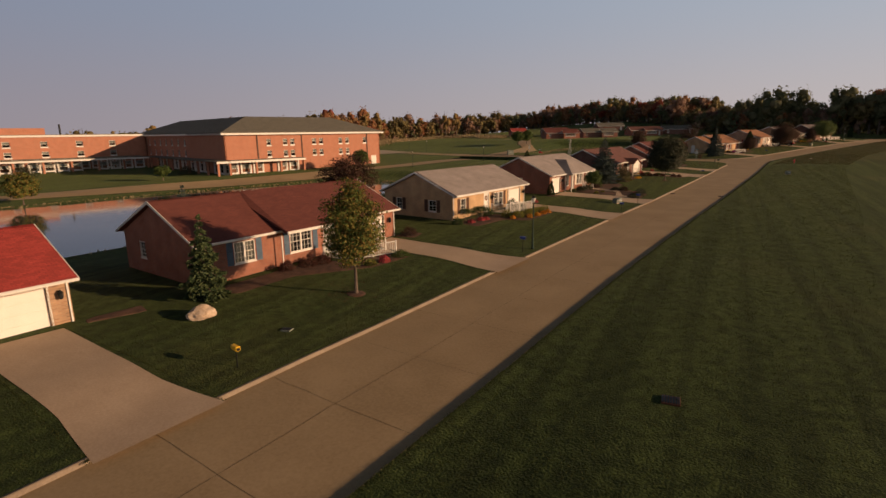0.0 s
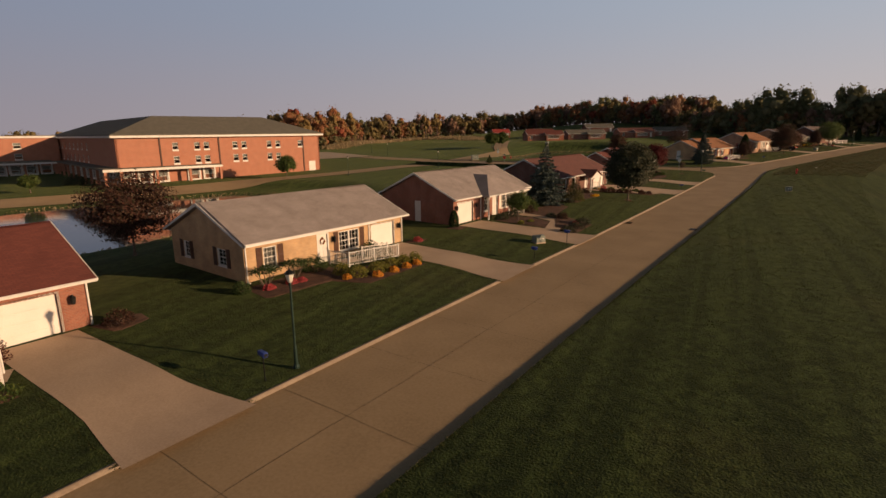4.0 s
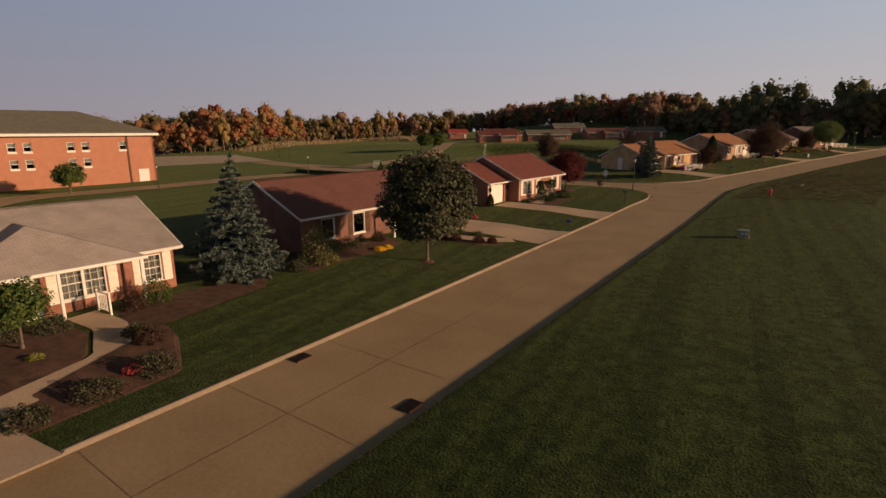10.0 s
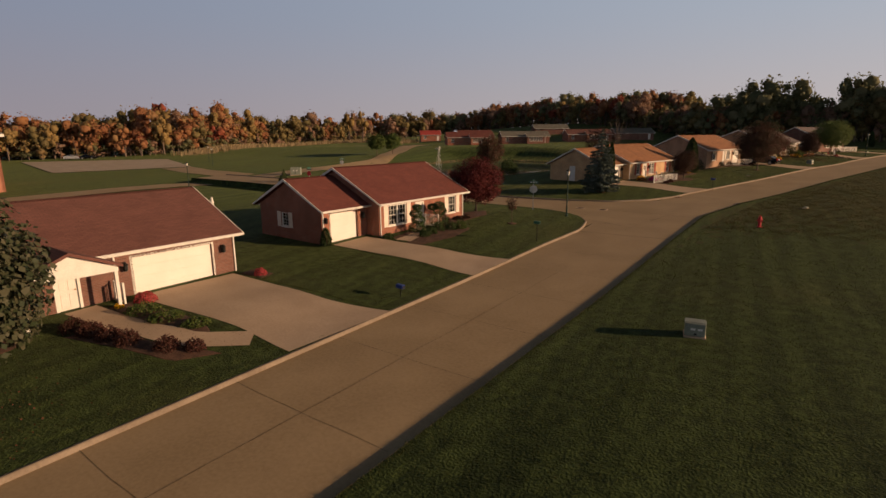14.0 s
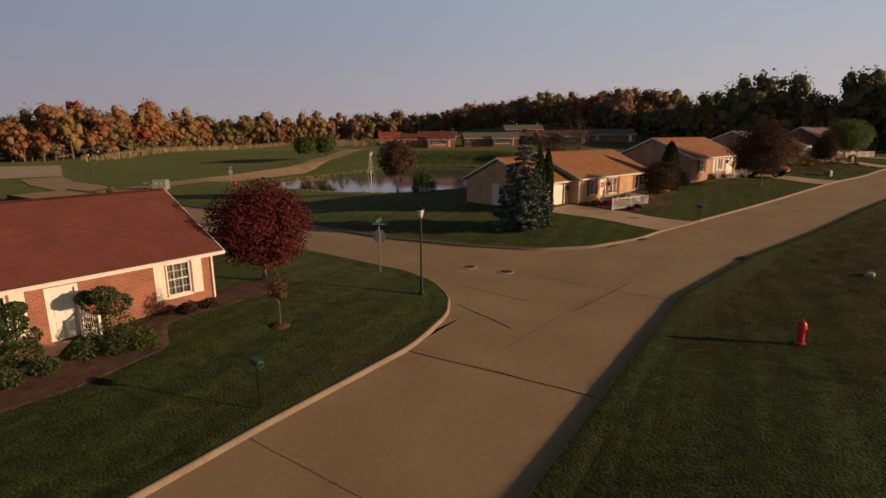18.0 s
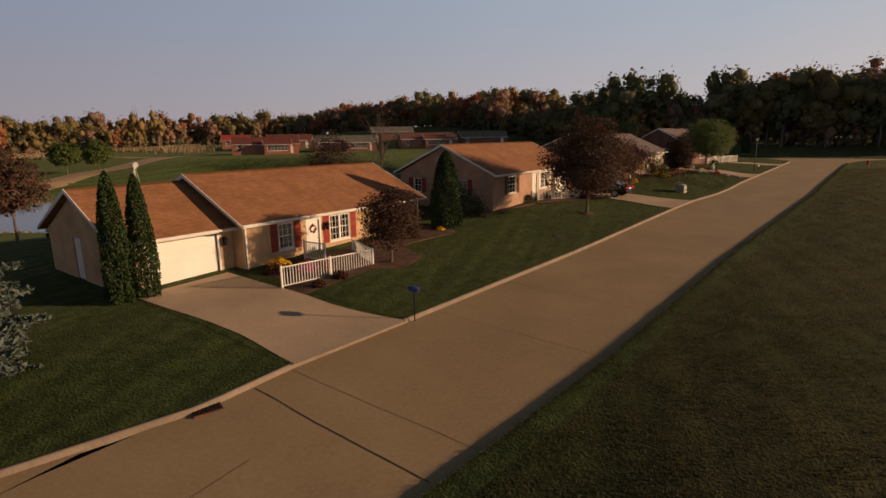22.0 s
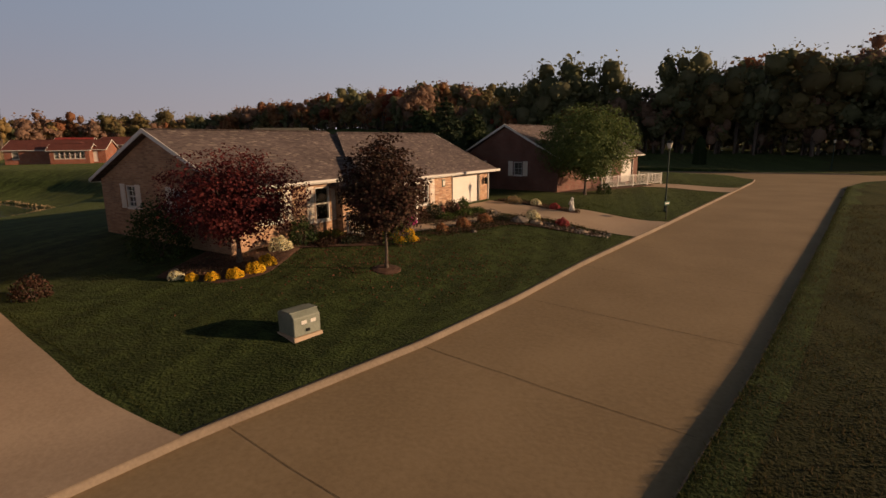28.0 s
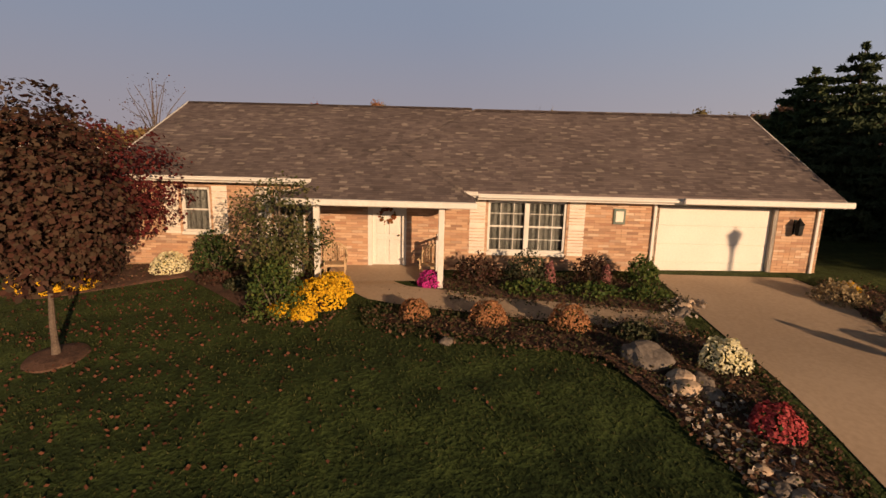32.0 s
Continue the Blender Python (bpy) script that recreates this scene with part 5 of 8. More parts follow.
def mum(x, y, r, h, petal, seed, label, n=420):
    rng = np.random.default_rng(seed)
    t = thing("flower_clump", Matrix.Translation((x, y, lie(x, y) - 0.01)), label, "flowers", "flower clumps in the beds")
    v, f = leaf_quads(dome(220, rng, r * 0.95, h * 0.9, 0.5), 0.07, rng)
    raw("leaves", v, f, HEDGE, t)
    c = dome(int(n * 3.2), rng, r, h, 0.9, 0.06)
    v, f = leaf_quads(c, 0.048, rng, out=c)
    raw("blossoms", v, f, petal, t)
    return t


def bed(points, label="brown bark mulch bed", lift=0.03, material=None, name="planting_bed"):
    """A mulched bed: a low mound inside an outline of the plan."""
    p = resample(points + points[:1], 0.5 if len(points) < 14 else 0.15)[:-1]
    c = p.mean(0)
    rings = [c + (p - c) * k for k in (1.0, 0.93, 0.6, 0.25)]
    v = []
    for k, q in enumerate(rings):
        z = ground_height(q[:, 0], q[:, 1]) + (-0.03, lift * 0.6, lift + 0.02, lift + 0.03)[k]
        v.append(np.stack([q[:, 0], q[:, 1], z], -1))
    n = len(p)
    v = np.concatenate(v + [np.array([[c[0], c[1], lie(*c) + lift + 0.04]])])
    f = []
    for k in range(3):
        for j in range(n):
            f.append((k * n + j, k * n + (j + 1) % n, (k + 1) * n + (j + 1) % n, (k + 1) * n + j))
    for j in range(n):
        f.append((3 * n + j, 3 * n + (j + 1) % n, 4 * n, 4 * n))
    bm = bmesh.new()
    vs = [bm.verts.new(q) for q in v]
    for q in f:
        bm.faces.new([vs[i] for i in dict.fromkeys(q)])
    return tagged(part(name, bm, material or MULCH), label, "bed", kind="structure")


# ---- street and garden things ----
def street_lamp(x, y, h=4.1):
    t = thing("street_lamp", Matrix.Translation((x, y, lie(x, y) - 0.02)), "dark green lamp post with a glass lantern beside the street", "lamp", "street lamps")
    part("pole", lathe(bmesh.new(), [(0.13, 0), (0.13, 0.12), (0.08, 0.2), (0.07, 0.9), (0.05, 1.0), (0.045, h - 0.62), (0.07, h - 0.58), (0.05, h - 0.5)], 12), POLE, t)
    part("lantern", lathe(bmesh.new(), [(0.07, h - 0.5), (0.1, h - 0.46), (0.17, h - 0.16), (0.1, h - 0.15)], 8), LANTERN, t, "frosted glass lantern")
    part("cap", lathe(bmesh.new(), [(0.2, h - 0.16), (0.19, h - 0.13), (0.09, h - 0.03), (0.03, h), (0.025, h + 0.07), (0.0, h + 0.08)][:-1], 8), DARKMETAL, t)


def paper_box(x, y, paint, label, turn=0.0, h=1.05):
    t = thing("newspaper_box", pose(x, y, lie(x, y) - 0.02, 0, 0, turn), label, "mailbox", "newspaper boxes along the street")
    part("post", tube(bmesh.new(), (0, 0, -0.1), (0, 0, h), 0.025, 0.025, 8), DARKMETAL, t)
    bm = bmesh.new()
    box(bm, (-0.1, -0.24, h), (0.1, 0.24, h + 0.2), 0.03)
    part("tray", bm, paint, t)
    part("opening", box(bmesh.new(), (-0.075, -0.245, h + 0.03), (0.075, -0.2, h + 0.17), 0.01), DARKMETAL, t, "dark open end")


def cabinet(x, y, turn, w=0.9, d=0.78, h=0.72, label="grey-green utility cabinet on a concrete pad in the grass", crown=True):
    t = thing("utility_cabinet", pose(x, y, lie(x, y) - 0.02, 0, 0, turn), label, "cabinet", "utility cabinets in the grass")
    bm = bmesh.new()
    v = [bm.verts.new((sx * w / 2, yy, z)) for sx in (-1, 1) for yy, z in ((-d / 2, 0.08), (-d / 2, h * (0.82 if crown else 0.97)), (-d * (0.32 if crown else 0.47), h), (d / 2, h * (0.94 if crown else 1.0)), (d / 2, 0.08))]
    bm.faces.new(v[:5]), bm.faces.new(v[5:][::-1])
    for k in range(5):
        bm.faces.new((v[k], v[5 + k], v[5 + (k + 1) % 5], v[(k + 1) % 5]))
    bmesh.ops.recalc_face_normals(bm, faces=bm.faces[:])
    bmesh.ops.bevel(bm, geom=bm.edges[:], offset=0.02, segments=1, affect="EDGES")
    part("body", bm, GREENBOX, t)
    part("pad", box(bmesh.new(), (-w * 0.54, -d * 0.56, -0.05), (w * 0.54, d * 0.56, 0.08), 0.015), DRIVE, t)
    part("lid", box(bmesh.new(), (-w / 2 - 0.02, -d * 0.33, h * 0.98), (w / 2 + 0.02, d * 0.2, h * 1.0 + 0.015), 0.008), GREENBOX, t)
    for s in (-0.22, 0.12):
        part("sticker", box(bmesh.new(), (w * s, -d / 2 - 0.012, h * 0.55), (w * s + 0.16, -d / 2 + 0.01, h * 0.68)), WHITE, t, "white warning sticker")
    part("latch", box(bmesh.new(), (-0.04, -d / 2 - 0.04, h * 0.25), (0.06, -d / 2 + 0.01, h * 0.36), 0.008), DARKMETAL, t)


def hydrant(x, y):
    t = thing("fire_hydrant", Matrix.Translation((x, y, lie(x, y) - 0.02)), "red fire hydrant standing in the grass", "hydrant", "fire hydrants")
    part("barrel", lathe(bmesh.new(), [(0.17, 0), (0.17, 0.06), (0.11, 0.08), (0.105, 0.55), (0.15, 0.57), (0.15, 0.62), (0.13, 0.64)], 14), REDPAINT, t)
    part("bonnet", lathe(bmesh.new(), [(0.14, 0.64), (0.13, 0.72), (0.09, 0.8), (0.03, 0.84), (0.03, 0.9), (0.01, 0.91)], 14), REDPAINT, t)
    for a, r, l in ((0, 0.055, 0.2), (180, 0.055, 0.2), (90, 0.075, 0.22)):
        q = Matrix.Rotation(radians(a), 4, "Z")
        bm = tube(bmesh.new(), q @ Vector((0.08, 0, 0.5)), q @ Vector((l, 0, 0.5)), r, r, 10)
        part("nozzle", bm, REDPAINT, t)


def rail_fence(points, z=None, h=0.95, label="white metal railing along a ramp"):
    """Posts, two rails and thin balusters along a line of the plan."""
    x0, y0 = points[0]
    t = thing("railing", Matrix.Translation((x0, y0, lie(x0, y0) if z is None else z)), label, "railing")
    bal = bpy.data.meshes.new("baluster")
    bm = box(bmesh.new(), (-0.013, -0.013, 0.1), (0.013, 0.013, h - 0.03))
    bm.to_mesh(bal)
    bm.free()
    bal.materials.append(WHITE)
    for (ax, ay), (bx, by) in zip(points, points[1:]):
        a = Vector((ax - x0, ay - y0, 0))
        d = Vector((bx - ax, by - ay, 0))
        m = Matrix.Translation(a) @ d.to_track_quat("X", "Z").to_matrix().to_4x4()
        ln = d.length
        for z0, z1, nm in ((h - 0.05, h, "top_rail"), (0.08, 0.12, "bottom_rail")):
            part(nm, box(bmesh.new(), (0, -0.025, z0), (ln, 0.025, z1), 0.006, m), WHITE, t)
        n = max(2, int(ln / 0.14))
        for k in range(1, n):
            o = new("baluster", bal)
            o.parent = t
            o.matrix_local = m @ Matrix.Translation((ln * k / n, 0, 0))
        np_ = max(1, round(ln / 2.0))
        for k in range(np_ + 1):
            if k == 0 and (ax, ay) != points[0]:
                continue
            part("post", box(bmesh.new(), (ln * k / np_ - 0.045, -0.045, -0.15), (ln * k / np_ + 0.045, 0.045, h + 0.06), 0.01, m), WHITE, t)
    return t


def rock(x, y, r, seed, label, material=None, squash=0.7, name="boulder"):
    rnd = random.Random(seed)
    bm = bmesh.new()
    bmesh.ops.create_icosphere(bm, subdivisions=3, radius=r)
    off = Vector((seed * 3.1, 1.7, 0.3))
    for v in bm.verts:
        n = noise.noise(v.co / r * 1.1 + off) * 0.35 + noise.noise(v.co / r * 3 + off) * 0.1
        v.co *= 1 + n
        v.co.z *= squash
        v.co.x *= 1.25
    ob = part(name, bm, material or STONE)
    ob.matrix_world = pose(x, y, lie(x, y) + r * squash * 0.35, 0, 0, rnd.uniform(0, 360))
    return tagged(ob, label, "rock", "garden stones" if name == "stone" else "")


def ground_plate(x, y, w, d, turn, material, label, name="drain_grate", lift=0.02, road=True, round_=False):
    z = (float(base_height(x, y)) if road else lie(x, y)) + lift
    t = thing(name, pose(x, y, z, 0, 0, turn), label, "drain")
    bm = bmesh.new()
    if round_:
        lathe(bm, [(w / 2, -0.05), (w / 2, 0.0), (w / 2 - 0.03, 0.008)], 20)
        part("cover", bm, material, t)
        part("ring", lathe(bmesh.new(), [(w / 2 + 0.1, -0.05), (w / 2 + 0.1, 0.002), (w / 2 + 0.02, 0.004)], 20), DRIVE, t)
        return
    part("frame", box(bm, (-w / 2, -d / 2, -0.06), (w / 2, d / 2, 0.004), 0.004), material, t)
    for k in range(7):
        q = -w / 2 + w * (k + 0.5) / 7
        part("bar", box(bmesh.new(), (q - 0.025, -d / 2 + 0.04, 0.0), (q + 0.025, d / 2 - 0.04, 0.02)), DARKMETAL, t)


def drive(kl, kr, gl, gr, flare=0.25):
    """A concrete drive from the kerb to a garage, wider at the street."""
    kl, kr, gl, gr = (np.array(p, float) for p in (kl, kr, gl, gr))
    kl, kr = kl - (gl - kl) * 0.022, kr - (gr - kr) * 0.022
    a = [kl, kl + (gl - kl) * 0.12 + (kr - kl) * 0.03, kl + (gl - kl) * 0.3 + (kr - kl) * flare * 0.3, gl]
    b = [kr, kr + (gr - kr) * 0.12 - (kr - kl) * 0.03, kr + (gr - kr) * 0.3 - (kr - kl) * flare * 0.3, gr]
    return strip("driveway", a, b, DRIVE, 0.016, "pale concrete driveway", "driveway", step=0.8, across=6)


def path(points, w, material=None, lift=0.032):
    p = resample(points, 0.6)
    t = np.gradient(p, axis=0)
    t /= np.hypot(t[:, 0], t[:, 1])[:, None]
    n = np.stack([-t[:, 1], t[:, 0]], -1)
    return strip("walkway", p + n * w / 2, p - n * w / 2, material or DRIVE, lift, "concrete garden walk", "walkway", step=0.6, across=2)


TAR = noisy("open_joint", (0.03, 0.022, 0.015), (0.08, 0.055, 0.035), 3, 20, 0.9)


def seam(a, b, w=0.016, lift=0.006, on_road=True, material=None):
    """A tarred joint across a slab."""
    a, b = np.array(a, float), np.array(b, float)
    p = np.stack([a + (b - a) * k / 8 for k in range(9)])
    d = (b - a) / np.linalg.norm(b - a)
    n = np.array([-d[1], d[0]])
    rng = np.random.default_rng(int(abs(a[0] * 31 + a[1] * 17)))
    p = p + n * rng.normal(0, 0.02, (9, 1))
    return strip("road_joint", p + n * w / 2, p - n * w / 2, material or JOINT, lift, "dark tarred joint in the concrete", "joint", on_road, 0.8, 1)


POLE = noisy("pole_paint", (0.012, 0.03, 0.024), (0.025, 0.05, 0.04), 4, 30, 0.5, 0.3, 0.05)
LANTERN = noisy("frosted_glass", (0.55, 0.52, 0.45), (0.7, 0.66, 0.58), 4, 30, 0.3, bump=0)
GREENBOX = noisy("cabinet_paint", (0.17, 0.19, 0.15), (0.25, 0.27, 0.22), 2, 20, 0.55, bump=0.05)
REDPAINT = noisy("red_paint", (0.42, 0.02, 0.03), (0.6, 0.04, 0.045), 4, 30, 0.45, bump=0.1)
BLUEPAINT = noisy("blue_plastic", (0.02, 0.04, 0.2), (0.035, 0.07, 0.3), 4, 30, 0.45, bump=0.05)
YELLOWPAINT = noisy("yellow_plastic", (0.75, 0.42, 0.02), (0.85, 0.52, 0.04), 4, 30, 0.45, bump=0.05)
GREENPAINT = noisy("green_sign_paint", (0.02, 0.09, 0.06), (0.03, 0.13, 0.09), 4, 30, 0.5, bump=0)
GREYSTONE = noisy("grey_garden_stone", (0.12, 0.10, 0.085), (0.22, 0.185, 0.155), 3, 22, 0.9, bump=0.6)
STONE = noisy("tan_boulder", (0.36, 0.26, 0.18), (0.55, 0.43, 0.32), 3, 22, 0.9, bump=0.6)


# ---- the large brick building beyond the pond ----
def hip_roof(parent, x0, x1, y0, y1, z, rise, run, material, oh=0.8):
    bm = bmesh.new()
    a0, a1, b0, b1 = x0 - oh, x1 + oh, y0 - oh, y1 + oh
    lo = [bm.verts.new(p) for p in ((a0, b0, z), (a1, b0, z), (a1, b1, z), (a0, b1, z))]
    ed = [bm.verts.new((v.co.x, v.co.y, z + 0.25)) for v in lo]
    rx, ry = min(run, (a1 - a0) / 2 - 0.1), min(run, (b1 - b0) / 2 - 0.1)
    up = [bm.verts.new(p) for p in ((a0 + rx, b0 + ry, z + rise), (a1 - rx, b0 + ry, z + rise), (a1 - rx, b1 - ry, z + rise), (a0 + rx, b1 - ry, z + rise))]
    bm.faces.new(lo[::-1])
    for k in range(4):
        j = (k + 1) % 4
        bm.faces.new((lo[k], lo[j], ed[j], ed[k]))
        bm.faces.new((ed[k], ed[j], up[j], up[k]))
    bm.faces.new(up)
    bmesh.ops.recalc_face_normals(bm, faces=bm.faces[:])
    roof = part("roof", bm, material, parent)
    g = bmesh.new()
    for a, b in (((a0, b0 - 0.06, z - 0.32), (a1, b0, z + 0.08)), ((a0, b1, z - 0.32), (a1, b1 + 0.06, z + 0.08)), ((a0 - 0.06, b0, z - 0.32), (a0, b1, z + 0.08)), ((a1, b0, z - 0.32), (a1 + 0.06, b1, z + 0.08))):
        box(g, a, b)
    part("fascia", g, WHITE, roof, "white fascia band")


def far_window(parent, m, w=1.15, h=1.35):
    win = part("window", box(bmesh.new(), (-0.06, -0.17, -0.36), (w + 0.06, 0.05, 0.0)), WHITE, parent)
    win.matrix_local = m
    fr = bmesh.new()
    for a, b in (((0, 0, 0), (0.08, 0.12, h)), ((w - 0.08, 0, 0), (w, 0.12, h)), ((0, 0, h - 0.08), (w, 0.12, h)), ((0, 0, h * 0.5 - 0.04), (w, 0.1, h * 0.5 + 0.04))):
        box(fr, a, b)
    part("frame", fr, WHITE, win)
    part("pane", box(bmesh.new(), (0.04, 0.06, 0.02), (w - 0.04, 0.09, h - 0.04)), PANE, win)
    part("curtain", box(bmesh.new(), (0.04, 0.13, h * 0.45), (w - 0.04, 0.15, h - 0.04)), CURTAIN, win, "half-drawn pale blind")


def brick_box(parent, x0, x1, y0, y1, z0, z1, front=(), left=()):
    th = 0.35
    for m, w, opens in ((Matrix.Translation((x0, y0, z0)), x1 - x0, front), (pose(x0, y1, z0, 0, 0, -90), y1 - y0, left), (pose(x1, y0, z0, 0, 0, 90), y1 - y0, ()), (pose(x1, y1, z0, 0, 0, 180), x1 - x0, ())):
        o = part("wall", wall(bmesh.new(), m, w, z1 - z0, th, [(a, b, c - z0, d - z0) for a, b, c, d in opens]), BRICK_ORANGE, parent)
        for a, b, c, d in opens:
            far_window(parent, m @ Matrix.Translation((a, 0.1, c - z0)), b - a, d - c)


def big_building():
    d = Vector((9.3, 42.2, 0)).normalized()
    m = Matrix(((d.x, -d.y, 0, -106.2), (d.y, d.x, 0, 63.7), (0, 0, 1, 0), (0, 0, 0, 1)))
    b = thing("brick_building", m, "large orange brick three-storey building with grey hipped roofs", "building")
    rows = (2.8, 5.5)
    xs = (10.0, 14.2, 16.1, 22.1, 24.1, 29.9, 32.0, 37.6)
    front = [(x, x + 1.1, z, z + 1.35) for x in xs for z in (rows if x < 37 else rows[1:])]
    left = [(y, y + 1.1, z, z + 1.35) for y in range(4, 60, 5) for z in rows]
    brick_box(b, 0, 43.2, 0, 20, -2.5, 8.2, front, ())
    brick_box(b, 0, 20, 20.02, 66, -2.5, 8.2, (), [(66 - 20 - y, 66 - 20 - y + 1.1, z, z + 1.35) for y in range(6, 44, 5) for z in rows])
    hip_roof(b, 0, 43.2, 0, 20, 8.2, 4.1, 10.4, SH_DARK)
    hip_roof(b, 0, 20, 1.5, 66, 8.21, 4.08, 10.4, SH_DARK)
    # wings set back to the other side of the court
    front = [(x, x + 1.6, z, z + 1.35) for x in range(4, 56, 8) for z in rows]
    brick_box(b, -62, -0.4, 58, 74, -2.5, 8.0, front)
    brick_box(b, -120, -62.4, 50, 70, -2.5, 8.2, [(x, x + 1.2, z, z + 1.35) for x in range(5, 56, 7) for z in rows])
    hip_roof(b, -120, -62.4, 50, 70, 8.2, 4.1, 10.4, SH_DARK)
    part("parapet", box(bmesh.new(), (-62, 57.7, 8.0), (-0.4, 74.3, 8.5)), WHITE, b, "white parapet band")
    part("roof", box(bmesh.new(), (-61.6, 58.2, 8.5), (-0.8, 73.8, 8.65)), SH_DARK, b, "flat roof")
    part("plant_room", box(bmesh.new(), (-52, 62, 8.6), (-24, 70, 10.4)), BRICK_ORANGE, b)
    part("chimney", tube(bmesh.new(), (-20, 66, 8.6), (-20, 66, 11.5), 0.25), DARKMETAL, b)
    # verandas along the ground floor
    for x0, x1, y0, y1 in ((-0.4, 18.5, -2.6, 0.0), (-3.0, 0.0, -2.6, 50.0), (-118, -3.0, 47.0, 50.0), (-60, -3.0, 55, 58)):
        v = part("veranda_roof", box(bmesh.new(), (x0, y0, 2.0), (x1, y1 - 0.02, 2.35), 0.05), SH_DARK, b)
        part("fascia", box(bmesh.new(), (x0 - 0.06, y0 - 0.06, 1.75), (x1 + 0.06, y0, 2.2)), WHITE, v)
        along = (x1 - x0) > (y1 - y0)
        n = int(max(x1 - x0, y1 - y0) / 3)
        for k in range(n + 1):
            px, py = (x0 + 0.3 + (x1 - x0 - 0.6) * k / n, y0 + 0.3) if along else (x0 + 0.3, y0 + 0.3 + (y1 - y0 - 0.6) * k / n)
            if k % 2 == 0 or k == n:
                part("column", box(bmesh.new(), (px - 0.22, py - 0.22, -2.5), (px + 0.22, py + 0.22, 2.0)), BRICK_ORANGE, v)
            if k < n and k % 5 != 3:
                m = Matrix.Translation((px + 0.5, y1 - 0.22, -0.5)) if along else pose(x1 - 0.22, py + 2.4, -0.5, 0, 0, -90)
                far_window(b, m, 1.9, 1.75)
                for q in (-0.32, 1.98):
                    part("pilaster", box(bmesh.new(), (q, -0.1, -1.9), (q + 0.26, 0.12, 2.3), 0.0, m), WHITE, v)
    for x in (7.7, 19.2, 38.9):
        part("downspout", box(bmesh.new(), (x - 0.12, -0.16, -2.0), (x + 0.12, -0.02, 8.0)), SHUT_BROWN, b, "brown downspout")
    part("service_door", box(bmesh.new(), (40.2, -0.06, -0.6), (41.9, 0.0, 1.9)), WHITE, b, "white service door")


big_building()


# ---- houses across the second pond ----
def far_house(x, y, facing, L, z, brick, roof, label, wing=0.0):
    """A bungalow seen from afar; wing is where a front wing with a band of white windows begins, as a share of its length."""
    f = Vector((math.cos(radians(facing)), math.sin(radians(facing)), 0))
    d = Vector((-f.y, f.x, 0))
    a = Vector((x, y, 0)) - d * L / 2
    h, w = house_at("house", (a.x, a.y), ((a + d * L).x, (a + d * L).y), z, label)
    block(h, 0, w, 0, 8.5, 2.5, 1.7, brick, roof, front=[W(1.2, 2.3, 0.8, 2.1, None, (1, 2), 1), ("panel", w * 0.92 - 0.95, w * 0.92, 0.1, 2.1)])
    if wing:
        x0, x1, out = w * wing, w * wing + 6.4, 2.2
        n = 6
        block(h, x0, x1, -out, 2.0, 2.45, 0.95, brick, roof, front=[W(0.7 + k * 0.84, 1.46 + k * 0.84, 0.8, 2.1, None, (1, 2), 1) for k in range(n)], og=0.4, oh=0.5)
        bm = bmesh.new()
        xm = (x0 + x1) / 2
        low = [bm.verts.new(q) for q in ((x0 - 0.4, -out + 0.4, 2.5), (x1 + 0.4, -out + 0.4, 2.5), (x1 + 0.4, 3.4, 2.5), (x0 - 0.4, 3.4, 2.5))]
        top = [bm.verts.new(q) for q in ((xm - 0.8, 1.6, 3.9), (xm + 0.8, 1.6, 3.9), (xm + 0.8, 3.4, 3.95), (xm - 0.8, 3.4, 3.95))]
        bm.faces.new(low[::-1]), bm.faces.new(top)
        for k in range(4):
            bm.faces.new((low[k], low[(k + 1) % 4], top[(k + 1) % 4], top[k]))
        bmesh.ops.recalc_face_normals(bm, faces=bm.faces[:])
        part("roof", bm, roof, h)


for q in ((-128, 262, -50, 9, BRICK_RED, SH_BRIGHT, "red brick bungalow with a bright red roof near the field", 0.0), (-93.0, 236.5, -50, 17, BRICK_RED, SH_RED, "red brick bungalow with a red roof and white windows", 0.48), (-80.5, 254.5, -52, 18, BRICK_DARK, SH_DARK, "bungalow with a grey roof and a row of white windows", 0.5), (-62.5, 271.5, -54, 17, BRICK_RED, SH_BROWN, "brown-roofed brick bungalow with a white window band", 0.4), (-50, 285, -58, 15, BRICK_DARK, SH_DARK, "dark bungalow at the edge of the wood", 0.0), (-87, 294, -55, 15, BRICK_DARK, SH_DARK, "dark bungalow behind the others", 0.0), (-106, 262, -50, 14, BRICK_DARK, SH_RED, "dark brick bungalow with a dull red roof", 0.0)):
    far_house(q[0], q[1], q[2], q[3], lie(q[0], q[1]) + 0.15, *q[4:])
far_house(62, 268, -100, 15, lie(62, 268) + 0.15, BRICK_RED, SH_BROWN, "brick house with a brown roof across the cross street")


# ---- woods ----
core = bmesh.new()
bmesh.ops.create_cube(core, size=1.0)
bmesh.ops.subdivide_edges(core, edges=core.edges[:], cuts=1, use_grid_fill=True)
CORE = np.array([tuple(v.co.normalized()) for v in core.verts])
core.verts.index_update()
CORE_FACES = np.array([[v.index for v in f.verts] for f in core.faces])
core.free()


